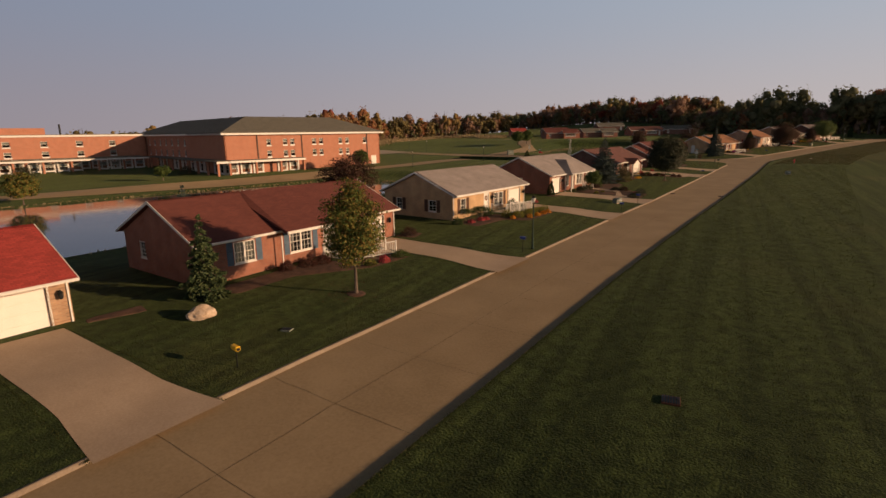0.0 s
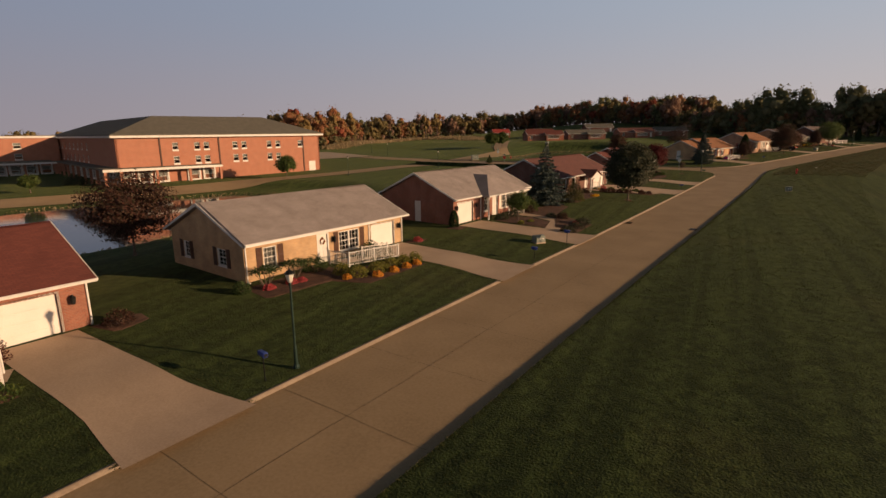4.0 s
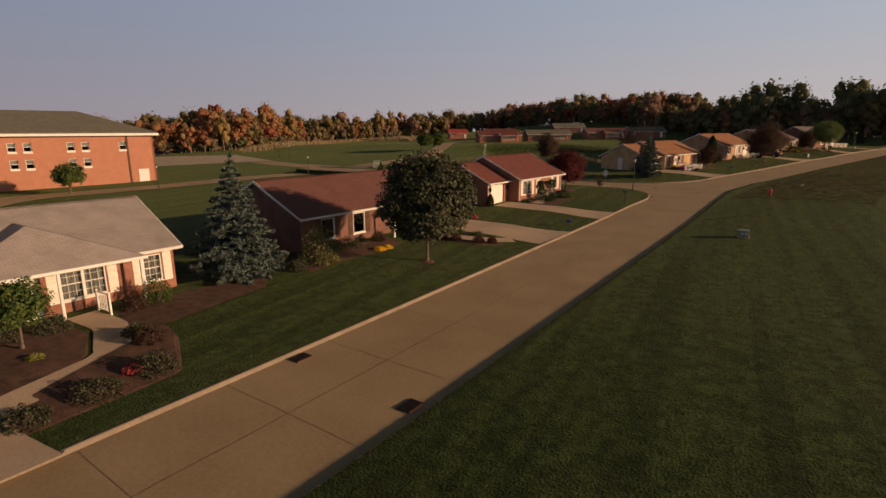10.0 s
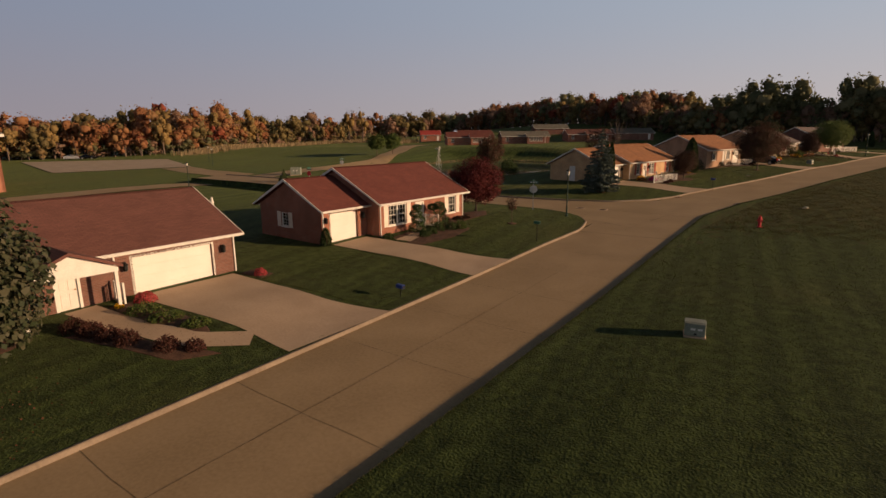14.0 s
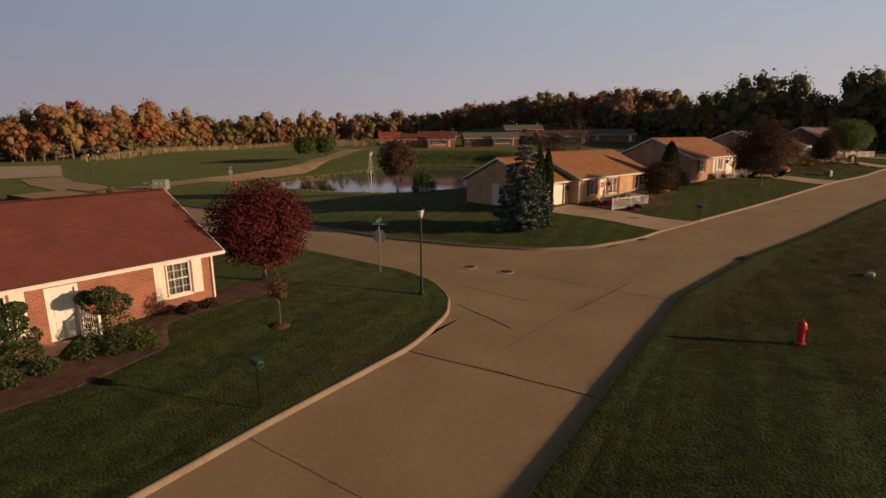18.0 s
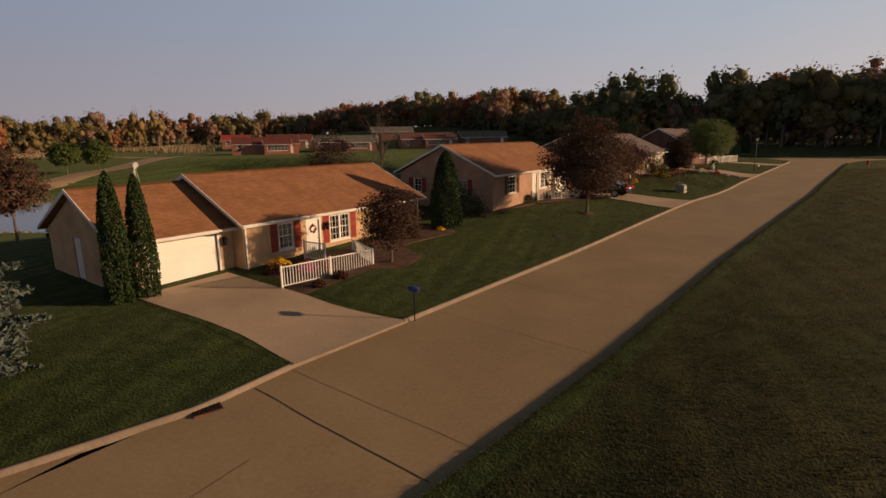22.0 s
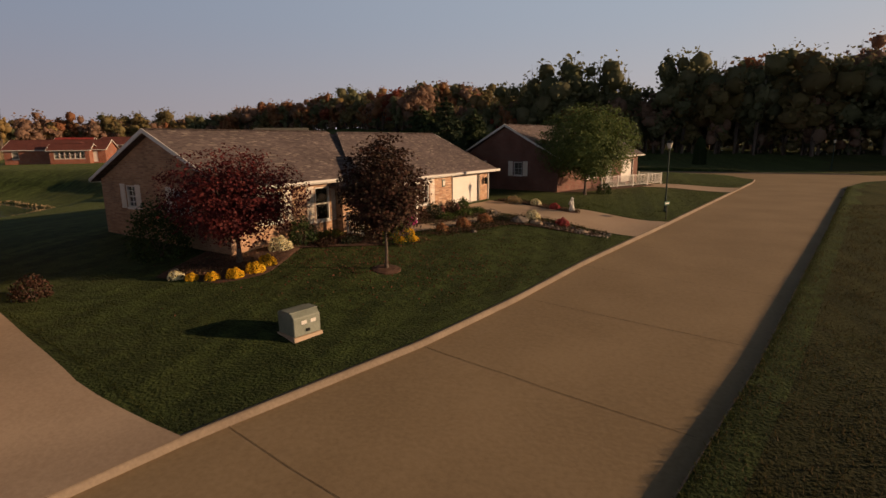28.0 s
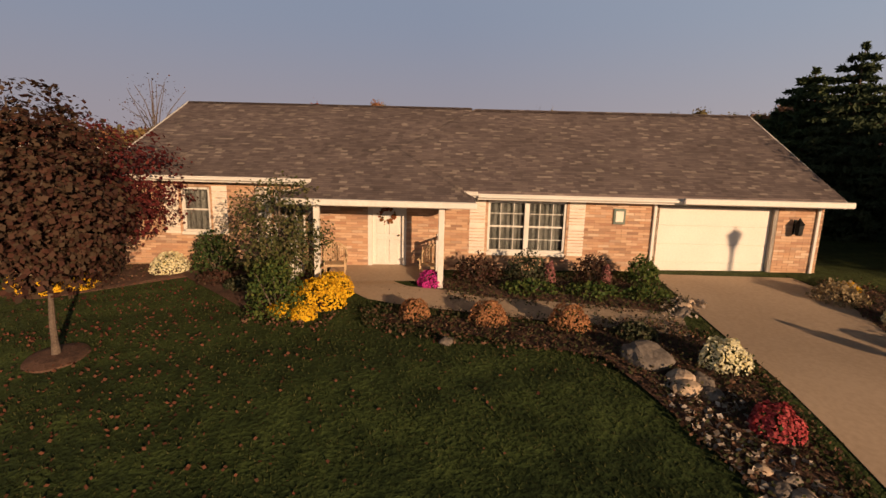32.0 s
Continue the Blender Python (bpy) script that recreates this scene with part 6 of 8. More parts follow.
def wood(name, spots, leaf, seed, label, density=1.0, trunk=True, quad=0.6):
    """Far trees, joined: billowing crowns of leaf clusters over thin trunks."""
    rng = np.random.default_rng(seed)
    vs, fs, tv, tf, n, m = [], [], [], [], 0, 0
    for spot in spots:
        x, y, h, r = spot[:4]
        z0 = lie(x, y)
        k = int(300 * density * (r / 4) ** 1.7 * (spot[4] if len(spot) > 4 else 1.0))
        nl = 17 if trunk else 7
        lumps = rng.normal(size=(nl, 3))
        lumps /= np.linalg.norm(lumps, axis=1)[:, None]
        lumps = lumps * rng.uniform(0.2, 0.82, (nl, 1)) * np.array([r, r, h * 0.42]) + np.array([0, 0, h * (0.5 if trunk else 0.36)])
        size = rng.uniform(0.4, 1.15, nl)
        o = rng.normal(size=(k, 3))
        o /= np.linalg.norm(o, axis=1)[:, None]
        pick = rng.integers(0, nl, k)
        c = lumps[pick] + o * (rng.uniform(0.6, 1.3, k) * size[pick])[:, None] * np.array([r * 0.42, r * 0.42, h * 0.15])
        ok = c[:, 2] > (h * 0.06 if trunk else 0.0)
        c, o = c[ok] + np.array([x, y, z0]), o[ok] * 0.7 + rng.normal(size=(int(ok.sum()), 3)) * 0.4 + np.array([0, 0, 0.3])
        v, f = leaf_quads(c, quad * (0.6 + r / 10), rng, out=o)
        vs.append(v)
        fs.append(f + n)
        n += len(v)
        for q, k in zip(lumps, size):
            v = CORE * k * np.array([r * 0.3, r * 0.3, h * 0.1]) * rng.uniform(0.7, 1.2, (len(CORE), 1)) + q + np.array([x, y, z0])
            vs.append(v)
            fs.append(CORE_FACES + n)
            n += len(v)
        a = rng.uniform(0, 6.28)
        for j in range(3 if trunk else 1):
            w = 0.16 + 0.012 * h
            p = np.array([(x + w * math.cos(a + q), y + w * math.sin(a + q), z0 - 0.3) for q in (0, 2.1, 4.2)] + [(x + rng.normal() * 0.8, y + rng.normal() * 0.8, z0 + h * 0.85)])
            tf.append(np.array([[0, 1, 3], [1, 2, 3], [2, 0, 3]]) + m)
            tv.append(p)
            m += 4
    ob = raw(name, np.concatenate(vs), np.concatenate(fs), leaf)
    tagged(ob, label, "trees", kind="stuff")
    tr = raw("tree_trunks", np.concatenate(tv), np.concatenate(tf), BARK)
    tagged(tr, "grey trunks of the trees in the wood", "trunks", kind="stuff")


# orange, green and brown are paled and dulled: distance haze mixed into leaf colour
W_ORANGE = islands("hazed_orange_leaves", [(0.32, 0.13, 0.065), (0.36, 0.18, 0.08), (0.28, 0.115, 0.06), (0.33, 0.21, 0.095)], through=0.4)
W_RED = islands("red_autumn_leaves", [(0.32, 0.085, 0.05), (0.24, 0.065, 0.04), (0.36, 0.12, 0.065)], through=0.4)
W_YELLOW = islands("yellow_autumn_leaves", [(0.34, 0.23, 0.085), (0.30, 0.205, 0.08), (0.26, 0.19, 0.08), (0.37, 0.25, 0.095)], through=0.4)
W_OLIVE = islands("olive_autumn_leaves", [(0.20, 0.16, 0.07), (0.25, 0.20, 0.085), (0.16, 0.135, 0.06), (0.28, 0.19, 0.09)], through=0.45)
W_GREEN = islands("hazed_green_leaves", [(0.16, 0.172, 0.09), (0.20, 0.205, 0.105), (0.235, 0.22, 0.12), (0.14, 0.15, 0.08)], through=0.5)
W_BROWN = islands("hazed_brown_leaves", [(0.28, 0.17, 0.12), (0.33, 0.205, 0.14), (0.24, 0.15, 0.105), (0.34, 0.23, 0.16)], through=0.45)
EDGE = [(-330, -40), (-300, 40), (-255, 100), (-205, 140), (-180, 168), (-178, 190), (-197, 222), (-207, 262), (-196, 310), (-165, 345), (-128, 352), (-92, 345), (-58, 322), (-28, 304), (-2, 297), (24, 292), (52, 288), (85, 286), (130, 284), (190, 290)]


def plant_woods():
    rnd = random.Random(11)
    e = resample(EDGE, 4.0)
    t = np.gradient(e, axis=0)
    t /= np.hypot(t[:, 0], t[:, 1])[:, None]
    out = np.stack([-t[:, 1], t[:, 0]], -1)
    kinds = {k: [] for k in ("orange", "red", "yellow", "olive", "green", "brown")}
    for i, (p, n) in enumerate(zip(e, out)):
        x, y = p
        rows = 8 if -165 < x < -15 else 4
        for row in range(rows):
            if rnd.random() < (0.12 if row < 2 else 0.5 if row > 4 else 0.0):
                continue
            q = p + n * (row * 5.5 + rnd.uniform(-2, 2)) + t[i] * rnd.uniform(-2, 2)
            right = x > -75
            h = rnd.triangular(7, 18, 11) + (2.5 if -215 < x < -60 else 0) + (4 if x > -40 else 0) + (5 if x > 12 else 0) + (1 if row > 2 else 0) - (3.0 if row == 0 else 0)
            if y < 130:
                h *= 0.85
            r = h * rnd.uniform(0.24, 0.42)
            if -215 < x < -172 and y < 235:
                w = (("orange", 0.38), ("yellow", 0.28), ("olive", 0.2), ("red", 0.06), ("brown", 0.08))
            elif x < -172:
                w = (("orange", 0.1), ("yellow", 0.18), ("olive", 0.44), ("green", 0.1), ("brown", 0.18))
            elif not right:
                w = (("orange", 0.17), ("red", 0.05), ("yellow", 0.05), ("olive", 0.25), ("green", 0.28), ("brown", 0.2))
            else:
                w = (("orange", 0.04), ("red", 0.02), ("olive", 0.2), ("green", 0.46), ("brown", 0.28))
            u = rnd.random()
            for kind, share in w:
                u -= share
                if u <= 0:
                    break
            kinds[kind].append((q[0], q[1], h, r, 0.4 if row > 4 or y < 130 else 0.8 if row > 2 else 1.0))
    # the great oak that stands over the wood, and tall trees near it
    kinds["green"] += [(-10, 303, 28, 9), (-2, 305, 26.5, 8), (-17.5, 305, 26, 8), (5, 307, 22, 7), (-24, 308, 20, 7), (38, 292, 22, 6), (62, 290, 29, 7), (72, 291, 27, 6)]
    kinds["red"] += [(-110, 372, 15, 4.5), (-104, 370, 13, 4)]
    kinds["orange"] += [(-183, 172, 19, 6), (-190, 196, 19, 5), (-193, 205, 21, 6), (-180, 186, 16, 5), (-116, 368, 13, 4), (-99, 364, 12, 4)]
    kinds["yellow"] += [(-196, 212, 21, 5.5), (-199, 224, 18, 5), (-188, 201, 18, 4.5), (-181, 268, 20, 4.0), (-176, 272, 17, 3.5)]
    for k, (kind, leaf) in enumerate((("orange", W_ORANGE), ("red", W_RED), ("yellow", W_YELLOW), ("olive", W_OLIVE), ("green", W_GREEN), ("brown", W_BROWN))):
        wood("wood_trees", kinds[kind], leaf, 40 + k, {"orange": "orange autumn trees at the edge of the wood", "red": "red autumn trees in the wood", "yellow": "yellow autumn trees in the wood", "olive": "olive-brown trees in the wood", "green": "dark green trees of the wood", "brown": "half-bare brown trees of the wood"}[kind])
    under = []
    for p in resample(EDGE, 2.4):
        under.append((p[0] + rnd.uniform(-2, 2), p[1] + rnd.uniform(0, 4), rnd.uniform(4, 9) + (3.5 if p[0] > -30 else 0), rnd.uniform(2.8, 4.0)))
    for p, n in zip(e, out):
        under.append((p[0] + n[0] * 11, p[1] + n[1] * 11, rnd.uniform(7, 12), rnd.uniform(3.6, 5.0)))
        if p[0] > -165:
            under.append((p[0] + n[0] * 30, p[1] + n[1] * 30, rnd.uniform(6, 9), rnd.uniform(3.6, 5.0)))
    wood("undergrowth", under[::3], W_OLIVE, 61, "brushy olive undergrowth along the wood", 0.42, False)
    wood("undergrowth", under[1::3], W_GREEN, 62, "dark green undergrowth along the wood", 0.42, False)
    wood("undergrowth", under[2::3], W_BROWN, 63, "red-brown undergrowth along the wood", 0.42, False)


plant_woods()

# tall dry reeds before the wood, a gravel lot and paths in the field
def reeds(line, width, n, seed, h=1.2, name="dry_reeds"):
    rng = np.random.default_rng(seed)
    p = resample(line, 1.0)
    i = rng.integers(0, len(p), n)
    c = p[i] + rng.normal(size=(n, 2)) * width / 2.5
    z = ground_height(c[:, 0], c[:, 1])
    a = rng.uniform(0, 3.1416, n)
    w, hh = 0.06 + 0.0 * a, h * rng.uniform(0.6, 1.2, n)
    dx, dy = np.cos(a) * 0.12, np.sin(a) * 0.12
    b = np.stack([c[:, 0], c[:, 1], z], -1)
    v = np.stack([b - np.stack([dx, dy, 0.05 + 0 * a], -1), b + np.stack([dx, dy, -0.05 + 0 * a], -1), b + np.stack([dx * 0.3 + rng.normal(0, 0.15, n), dy * 0.3 + rng.normal(0, 0.15, n), hh], -1)], 1).reshape(-1, 3)
    ob = raw(name, v, np.arange(3 * n).reshape(n, 3), REED)
    tagged(ob, "tall dry tan grass and reeds", "reeds", kind="stuff")


REED = islands("dry_reed_blades", [(0.30, 0.22, 0.12), (0.4, 0.31, 0.18), (0.22, 0.17, 0.09), (0.34, 0.27, 0.16)], 0.9)
reeds([(-165, 178), (-172, 200), (-186, 228), (-190, 262), (-172, 268), (-150, 262), (-135, 250)], 9, 9000, 3, 1.5)
reeds(POND_B + POND_B[:1], 0.6, 1800, 4, 0.16)
reeds(POND_A + POND_A[:1], 0.6, 1800, 5, 0.16)
GRAVEL = noisy("pale_gravel", (0.36, 0.28, 0.2), (0.48, 0.385, 0.285), 0.4, 8, 0.95)
strip("gravel_lot", [(-188, 137), (-150, 160)], [(-130, 124), (-114, 146)], GRAVEL, 0.12, "pale gravel parking lot in the field", "lot", step=3, across=8)
strip("road", [(-114, 146), (-100, 142), (-84, 141)], [(-116, 140), (-100, 136), (-84, 135)], CONCRETE, 0.055, "concrete spur to the gravel lot", "road", step=2, across=2)
strip("road", [(-110, 211), (-135, 222), (-165, 218)], [(-106, 215), (-134, 227), (-166, 222)], CONCRETE, 0.055, "concrete path along the reeds", "road", step=3, across=2)


# ---- drives, walks, beds ----
DRIVES = []
for q in (((-15.9, -2.75), (-15.8, 1.45), (-27.9, -2.2), (-27.6, 1.15)), ((-15.25, 21.0), (-15.0, 25.3), (-27.3, 21.6), (-27.0, 24.75)), ((-14.25, 42.7), (-14.1, 47.0), (-25.5, 43.6), (-25.2, 46.9)), ((-13.7, 54.4), (-13.5, 58.6), (-24.9, 55.0), (-24.6, 58.4)), ((-12.9, 88.9), (-12.5, 94.3), (-23.3, 88.7), (-22.9, 93.7)), ((-12.25, 101.2), (-12.05, 105.3), (-23.3, 101.6), (-23.1, 104.75)), ((-7.7, 140.5), (-6.1, 144.9), (-17.4, 142.6), (-16.4, 146.7)), ((2.95, 173.4), (4.5, 178.0), (-6.8, 177.2), (-6.0, 180.6)), ((11.3, 198.4), (12.8, 203.2), (1.3, 200.9), (2.3, 204.3)), ((17.9, 221.2), (19.2, 225.9), (8.2, 221.5), (9.3, 225.0))):
    drive(*q, 0.1 if q[0][1] > 190 else 0.25)
    DRIVES.append([q[0], q[1], q[3], q[2]])
path([(-27.0, 18.6), (-25.3, 19.2), (-24.2, 21.3)], 1.2)
path([(-25.2, 40.0), (-24.3, 42.4), (-23.6, 43.9)], 1.2)
path([(-23.9, 63.4), (-21.5, 63.6), (-18.3, 62.2), (-17.2, 57.9)], 1.3)
path([(-23.4, 86.4), (-20.3, 86.6), (-16.5, 87.3), (-14.8, 88.9)], 1.3)
path([(-22.0, 109.2), (-20.6, 108.0), (-20.1, 105.2)], 1.2)
path([(0.4, 193.2), (1.6, 193.9), (4.6, 199.6)], 1.2)
path([(-0.8, 193.9), (0.9, 193.6)], 2.6, lift=0.12)
bed([(-27.4, 2.0), (-26.6, 4.6), (-27.8, 4.9), (-28.1, 2.2)])
bed([(-27.3, 8.0), (-25.2, 8.6), (-25.4, 12.5), (-23.6, 15.2), (-22.2, 17.4), (-21.8, 21.2), (-24.0, 20.8), (-25.2, 17.2), (-27.0, 16.5)])
bed([(-27.0, 25.2), (-25.2, 25.6), (-25.6, 27.4), (-27.0, 27.6)])
bed([(-25.9, 32.6), (-23.2, 32.2), (-22.6, 36.6), (-20.2, 37.6), (-19.9, 43.2), (-22.3, 43.4), (-23.3, 39.3), (-25.4, 38.6)])
bed([(-25.0, 47.0), (-23.8, 47.3), (-24.2, 49.0), (-25.2, 48.9)])
bed([(-25.2, 53.2), (-23.9, 53.4), (-24.0, 54.9), (-25.3, 54.9)])
bed([(-23.6, 59.0), (-17.8, 58.4), (-18.8, 61.6), (-21.5, 62.8), (-23.6, 62.6)])
bed([(-16.8, 57.7), (-14.9, 58.0), (-15.0, 63.0), (-18.0, 64.6), (-22.6, 65.2), (-20.4, 71.0), (-22.4, 72.8), (-23.4, 69.0), (-23.3, 64.6), (-18.6, 63.0), (-16.6, 62.0)])
bed([(-23.4, 73.5), (-20.6, 74.0), (-20.8, 77.8), (-20.2, 80.8), (-20.9, 83.6), (-23.4, 84.0)])
bed([(-20.8, 84.6), (-15.3, 86.0), (-14.4, 87.6), (-16.4, 86.6), (-20.6, 85.9)])
bed([(-22.8, 87.2), (-19.0, 87.1), (-16.2, 88.2), (-17.6, 88.7), (-22.9, 88.6)])
bed([(-22.6, 93.9), (-20.9, 94.0), (-21.0, 95.0), (-22.8, 95.0)])
bed([(-21.3, 105.4), (-20.6, 105.2), (-20.9, 107.6), (-21.6, 108.8)])
bed([(-19.6, 104.5), (-18.2, 104.3), (-17.6, 108.0), (-18.1, 111.2), (-20.3, 112.4), (-20.0, 117.2), (-21.4, 119.6), (-22.6, 117.6), (-21.2, 112.0), (-20.4, 109.4)])
bed([(-15.2, 147.2), (-11.0, 145.0), (-10.2, 149.4), (-8.7, 150.4), (-8.8, 152.6), (-11.0, 154.4), (-9.3, 159.0), (-10.6, 160.6), (-12.2, 160.0), (-13.4, 154.0)])
bed([(-9.8, 162.8), (-9.4, 165.0), (-7.2, 170.6), (-4.2, 174.4), (-3.0, 174.8), (-3.4, 176.0), (-6.3, 176.6), (-8.6, 168.0), (-11.0, 164.0)])
bed([(-3.4, 183.8), (-0.7, 184.2), (0.1, 185.6), (-0.4, 187.4), (-0.9, 188.8), (0.4, 191.0), (2.3, 190.8), (2.6, 192.6), (0.6, 192.8), (-1.6, 191.4), (-3.0, 189.0), (-4.4, 187.6)])
bed([(0.6, 195.0), (2.2, 195.2), (4.0, 199.6), (3.5, 200.6), (1.7, 200.6), (0.5, 196.8)])
bed([(2.5, 193.4), (3.1, 193.5), (3.8, 195.1), (4.5, 197.0), (5.5, 197.6), (6.3, 197.95), (7.6, 197.8), (8.8, 197.85), (9.9, 197.75), (10.3, 198.4), (8.4, 199.0), (6.9, 199.4), (5.3, 199.75), (4.4, 199.3), (3.9, 196.9)], lift=0.014)
bed([(2.6, 204.7), (5.2, 203.4), (8.2, 201.9), (8.4, 202.9), (5.6, 204.6), (3.2, 205.8)])
bed([(5.0, 211.0), (6.8, 213.0), (12.4, 224.0), (11.6, 225.0), (8.4, 219.0), (4.6, 212.0)])
bed([(-15.4, 135.3), (-15.2, 136.8), (-16.6, 137.3), (-17.0, 135.6)])

# ---- trees on the lawns ----
NEEDLE_DARK = islands("dark_pine_needles", [(0.03, 0.046, 0.024), (0.048, 0.066, 0.034), (0.07, 0.086, 0.045)], 0.8, 0.1, 0.05)
broadleaf(-19.7, 12.65, 6.4, 1.75, 1.7, LEAF_YOUNG, 1, "young maple with green and yellowing leaves on a lawn", n=6500, size=0.125, cone=0.8)
conifer(-26.2, 7.6, 4.6, 1.35, NEEDLE_GREEN, 2, "small drooping conifer at a house corner", 16, 0.2, 0.75)
broadleaf(-40.5, 34.0, 6.2, 3.2, 1.2, LEAF_BRONZE, 3, "bronze-leaved tree beside the pond", n=5200)
conifer(-49.0, 20.0, 5.2, 2.3, NEEDLE_BLUE, 4, "blue spruce on the pond bank", 16, 0.24)
conifer(-23.6, 71.5, 6.9, 2.75, NEEDLE_BLUE, 5, "blue spruce between two houses", 26, 0.2, 0.3)
broadleaf(-16.5, 80.1, 6.75, 2.85, 1.45, LEAF_DARK, 6, "round-crowned tree with dark leathery leaves", n=17000, size=0.17)
broadleaf(-21.7, 60.5, 2.9, 1.15, 0.95, LEAF_GREEN, 7, "small round crabapple in a mulched bed", n=1900, size=0.12, trunk=0.06)
broadleaf(-21.9, 118.3, 4.9, 2.35, 0.7, LEAF_RED, 8, "dark red maple at the street corner", n=12000, size=0.11)
broadleaf(-16.4, 114.6, 2.3, 0.5, 0.9, LEAF_RUST, 9, "thin orange-leaved sapling on a lawn", n=280, size=0.09, trunk=0.025)
conifer(-16.1, 136.1, 6.9, 2.55, NEEDLE_BLUE, 10, "blue spruce on the corner lawn", 24, 0.2, 0.3)
broadleaf(-9.9, 151.05, 3.9, 1.6, 0.8, LEAF_BRONZE, 11, "small dark-leaved maple in a mulched bed", n=5200, size=0.09, trunk=0.07)
broadleaf(-2.75, 168.1, 7.0, 3.5, 1.15, LEAF_RUST, 12, "maple turning dark red and rust", n=15500, size=0.115, cone=0.7, squash=0.95)
broadleaf(-1.7, 186.3, 4.15, 2.45, 0.75, LEAF_RED, 13, "spreading dark red maple before a house", n=7000, size=0.095, squash=0.95)
broadleaf(3.6, 187.8, 4.6, 1.5, 1.1, LEAF_BRONZE, 14, "small bronze-leaved tree on the lawn", n=5200, size=0.105, trunk=0.065, cone=0.3)
LEAF_LIGHT = islands("light_green_leaves", [(0.06, 0.10, 0.03), (0.11, 0.15, 0.045), (0.16, 0.19, 0.06), (0.08, 0.12, 0.035)], through=0.35)
broadleaf(7.4, 211.4, 6.4, 3.4, 1.0, LEAF_LIGHT, 15, "broad green tree before a dark brick house", n=14000, size=0.13, trunk=0.12)
LEAF_SHRUB = islands("olive_shrub_leaves", [(0.04, 0.06, 0.02), (0.075, 0.085, 0.03), (0.13, 0.11, 0.045), (0.05, 0.065, 0.024)])
broadleaf(1.0, 191.4, 2.9, 1.2, 0.2, LEAF_SHRUB, 61, "tall loose green shrub beside the porch", "shrub", n=1700, size=0.075, trunk=0.035, name="shrub")
shrub(-24.55, 42.3, 0.55, 1.2, HEDGE, 62, "clipped dark hedge behind a white railing", 1500, stretch=2.1, angle=86)
shrub(8.6, 213.0, 0.6, 0.9, HEDGE, 59, "round clipped dark shrub under a tree", 700)
shrub(-1.25, 189.45, 0.65, 1.25, HEDGE, 60, "round clipped dark evergreen before a house", 900)
broadleaf(-37.3, 149.0, 6.4, 2.1, 1.7, LEAF_RUST, 16, "bronze tree on the pond bank", n=4200)
shrub(-35.3, 151.3, 1.55, 2.6, HEDGE, 17, "large round dark shrub on the pond bank", 2200, 0.16, stretch=1.0)
broadleaf(-93.3, 187.0, 5.5, 2.6, 1.5, LEAF_GREEN, 18, "green tree beside the lane", n=2600, size=0.3)
broadleaf(-91.5, 191.5, 5.6, 2.6, 1.4, LEAF_GREEN, 19, "green tree beside the lane", n=2600, size=0.3)
conifer(-63.3, 130.6, 2.6, 1.1, NEEDLE_GREEN, 20, "young conifer beside the side street", 12, 0.2)
broadleaf(-28.0, 172.0, 6.8, 2.6, 2.0, LEAF_BRONZE, 21, "thin bronze-leaved tree near the pond", n=1300)
broadleaf(-88.0, 88.0, 4.6, 2.2, 1.2, LEAF_GREEN, 22, "green tree before the brick building", n=2200, size=0.24)
broadleaf(-96.0, 22.0, 4.8, 2.4, 1.0, LEAF_YOUNG, 23, "yellow-green tree on the pond bank", n=2200, size=0.24)
broadleaf(-103.0, 8.0, 4.4, 2.2, 1.0, LEAF_YOUNG, 24, "yellow-green tree near the lane", n=2000, size=0.24)
broadleaf(-108.0, 50.0, 3.2, 1.6, 0.8, LEAF_GREEN, 25, "green tree in the court of the building", n=1400, size=0.22)
conifer(-3.9, 212.3, 7.4, 2.6, NEEDLE_DARK, 27, "tall dark spruce behind the houses", 26, 0.26, taper=0.62)
conifer(-6.2, 212.6, 6.8, 3.2, NEEDLE_GREEN, 57, "broad dark green spruce behind the houses", 26, 0.26, taper=0.5)
conifer(-2.9, 216.6, 6.6, 2.8, NEEDLE_GREEN, 58, "dark green pine behind the houses", 24, 0.26, taper=0.5)
broadleaf(-27.0, 180.2, 9.4, 2.6, 2.2, LEAF_RUST, 29, "nearly bare reddish tree behind a house", n=240, size=0.12)
conifer(44.0, 262.0, 5.0, 1.4, NEEDLE_GREEN, 30, "young conifer beyond the cross street", 14, 0.3)


ARBOR = islands("arborvitae_sprays", [(0.018, 0.034, 0.012), (0.032, 0.052, 0.018), (0.05, 0.07, 0.026)], 0.85, 0.1, 0.05)


def column_tree(x, y, h, r, seed, label):
    """A narrow arborvitae clothed to the ground."""
    rng = np.random.default_rng(seed)
    t = thing("arborvitae", Matrix.Translation((x, y, lie(x, y) - 0.02)), label, "tree")
    part("trunk", tube(bmesh.new(), (0, 0, -0.1), (0, 0, h * 0.9), 0.09, 0.02, 7), BARK, t)
    n = int(4200 * h * r)
    u = rng.uniform(0, 1, n)
    a = rng.uniform(0, 6.2832, n)
    rad = r * np.sin(np.clip(1 - u, 0, 1) ** 0.62 * 1.75) * rng.uniform(0.72, 1.06, n) * (1 + 0.1 * np.sin(a * 5 + u * 9))
    c = np.stack([rad * np.cos(a), rad * np.sin(a), 0.05 + u * h], -1)
    v, f = leaf_quads(c, 0.085, rng, -0.6)
    raw("crown", v, f, ARBOR, t)


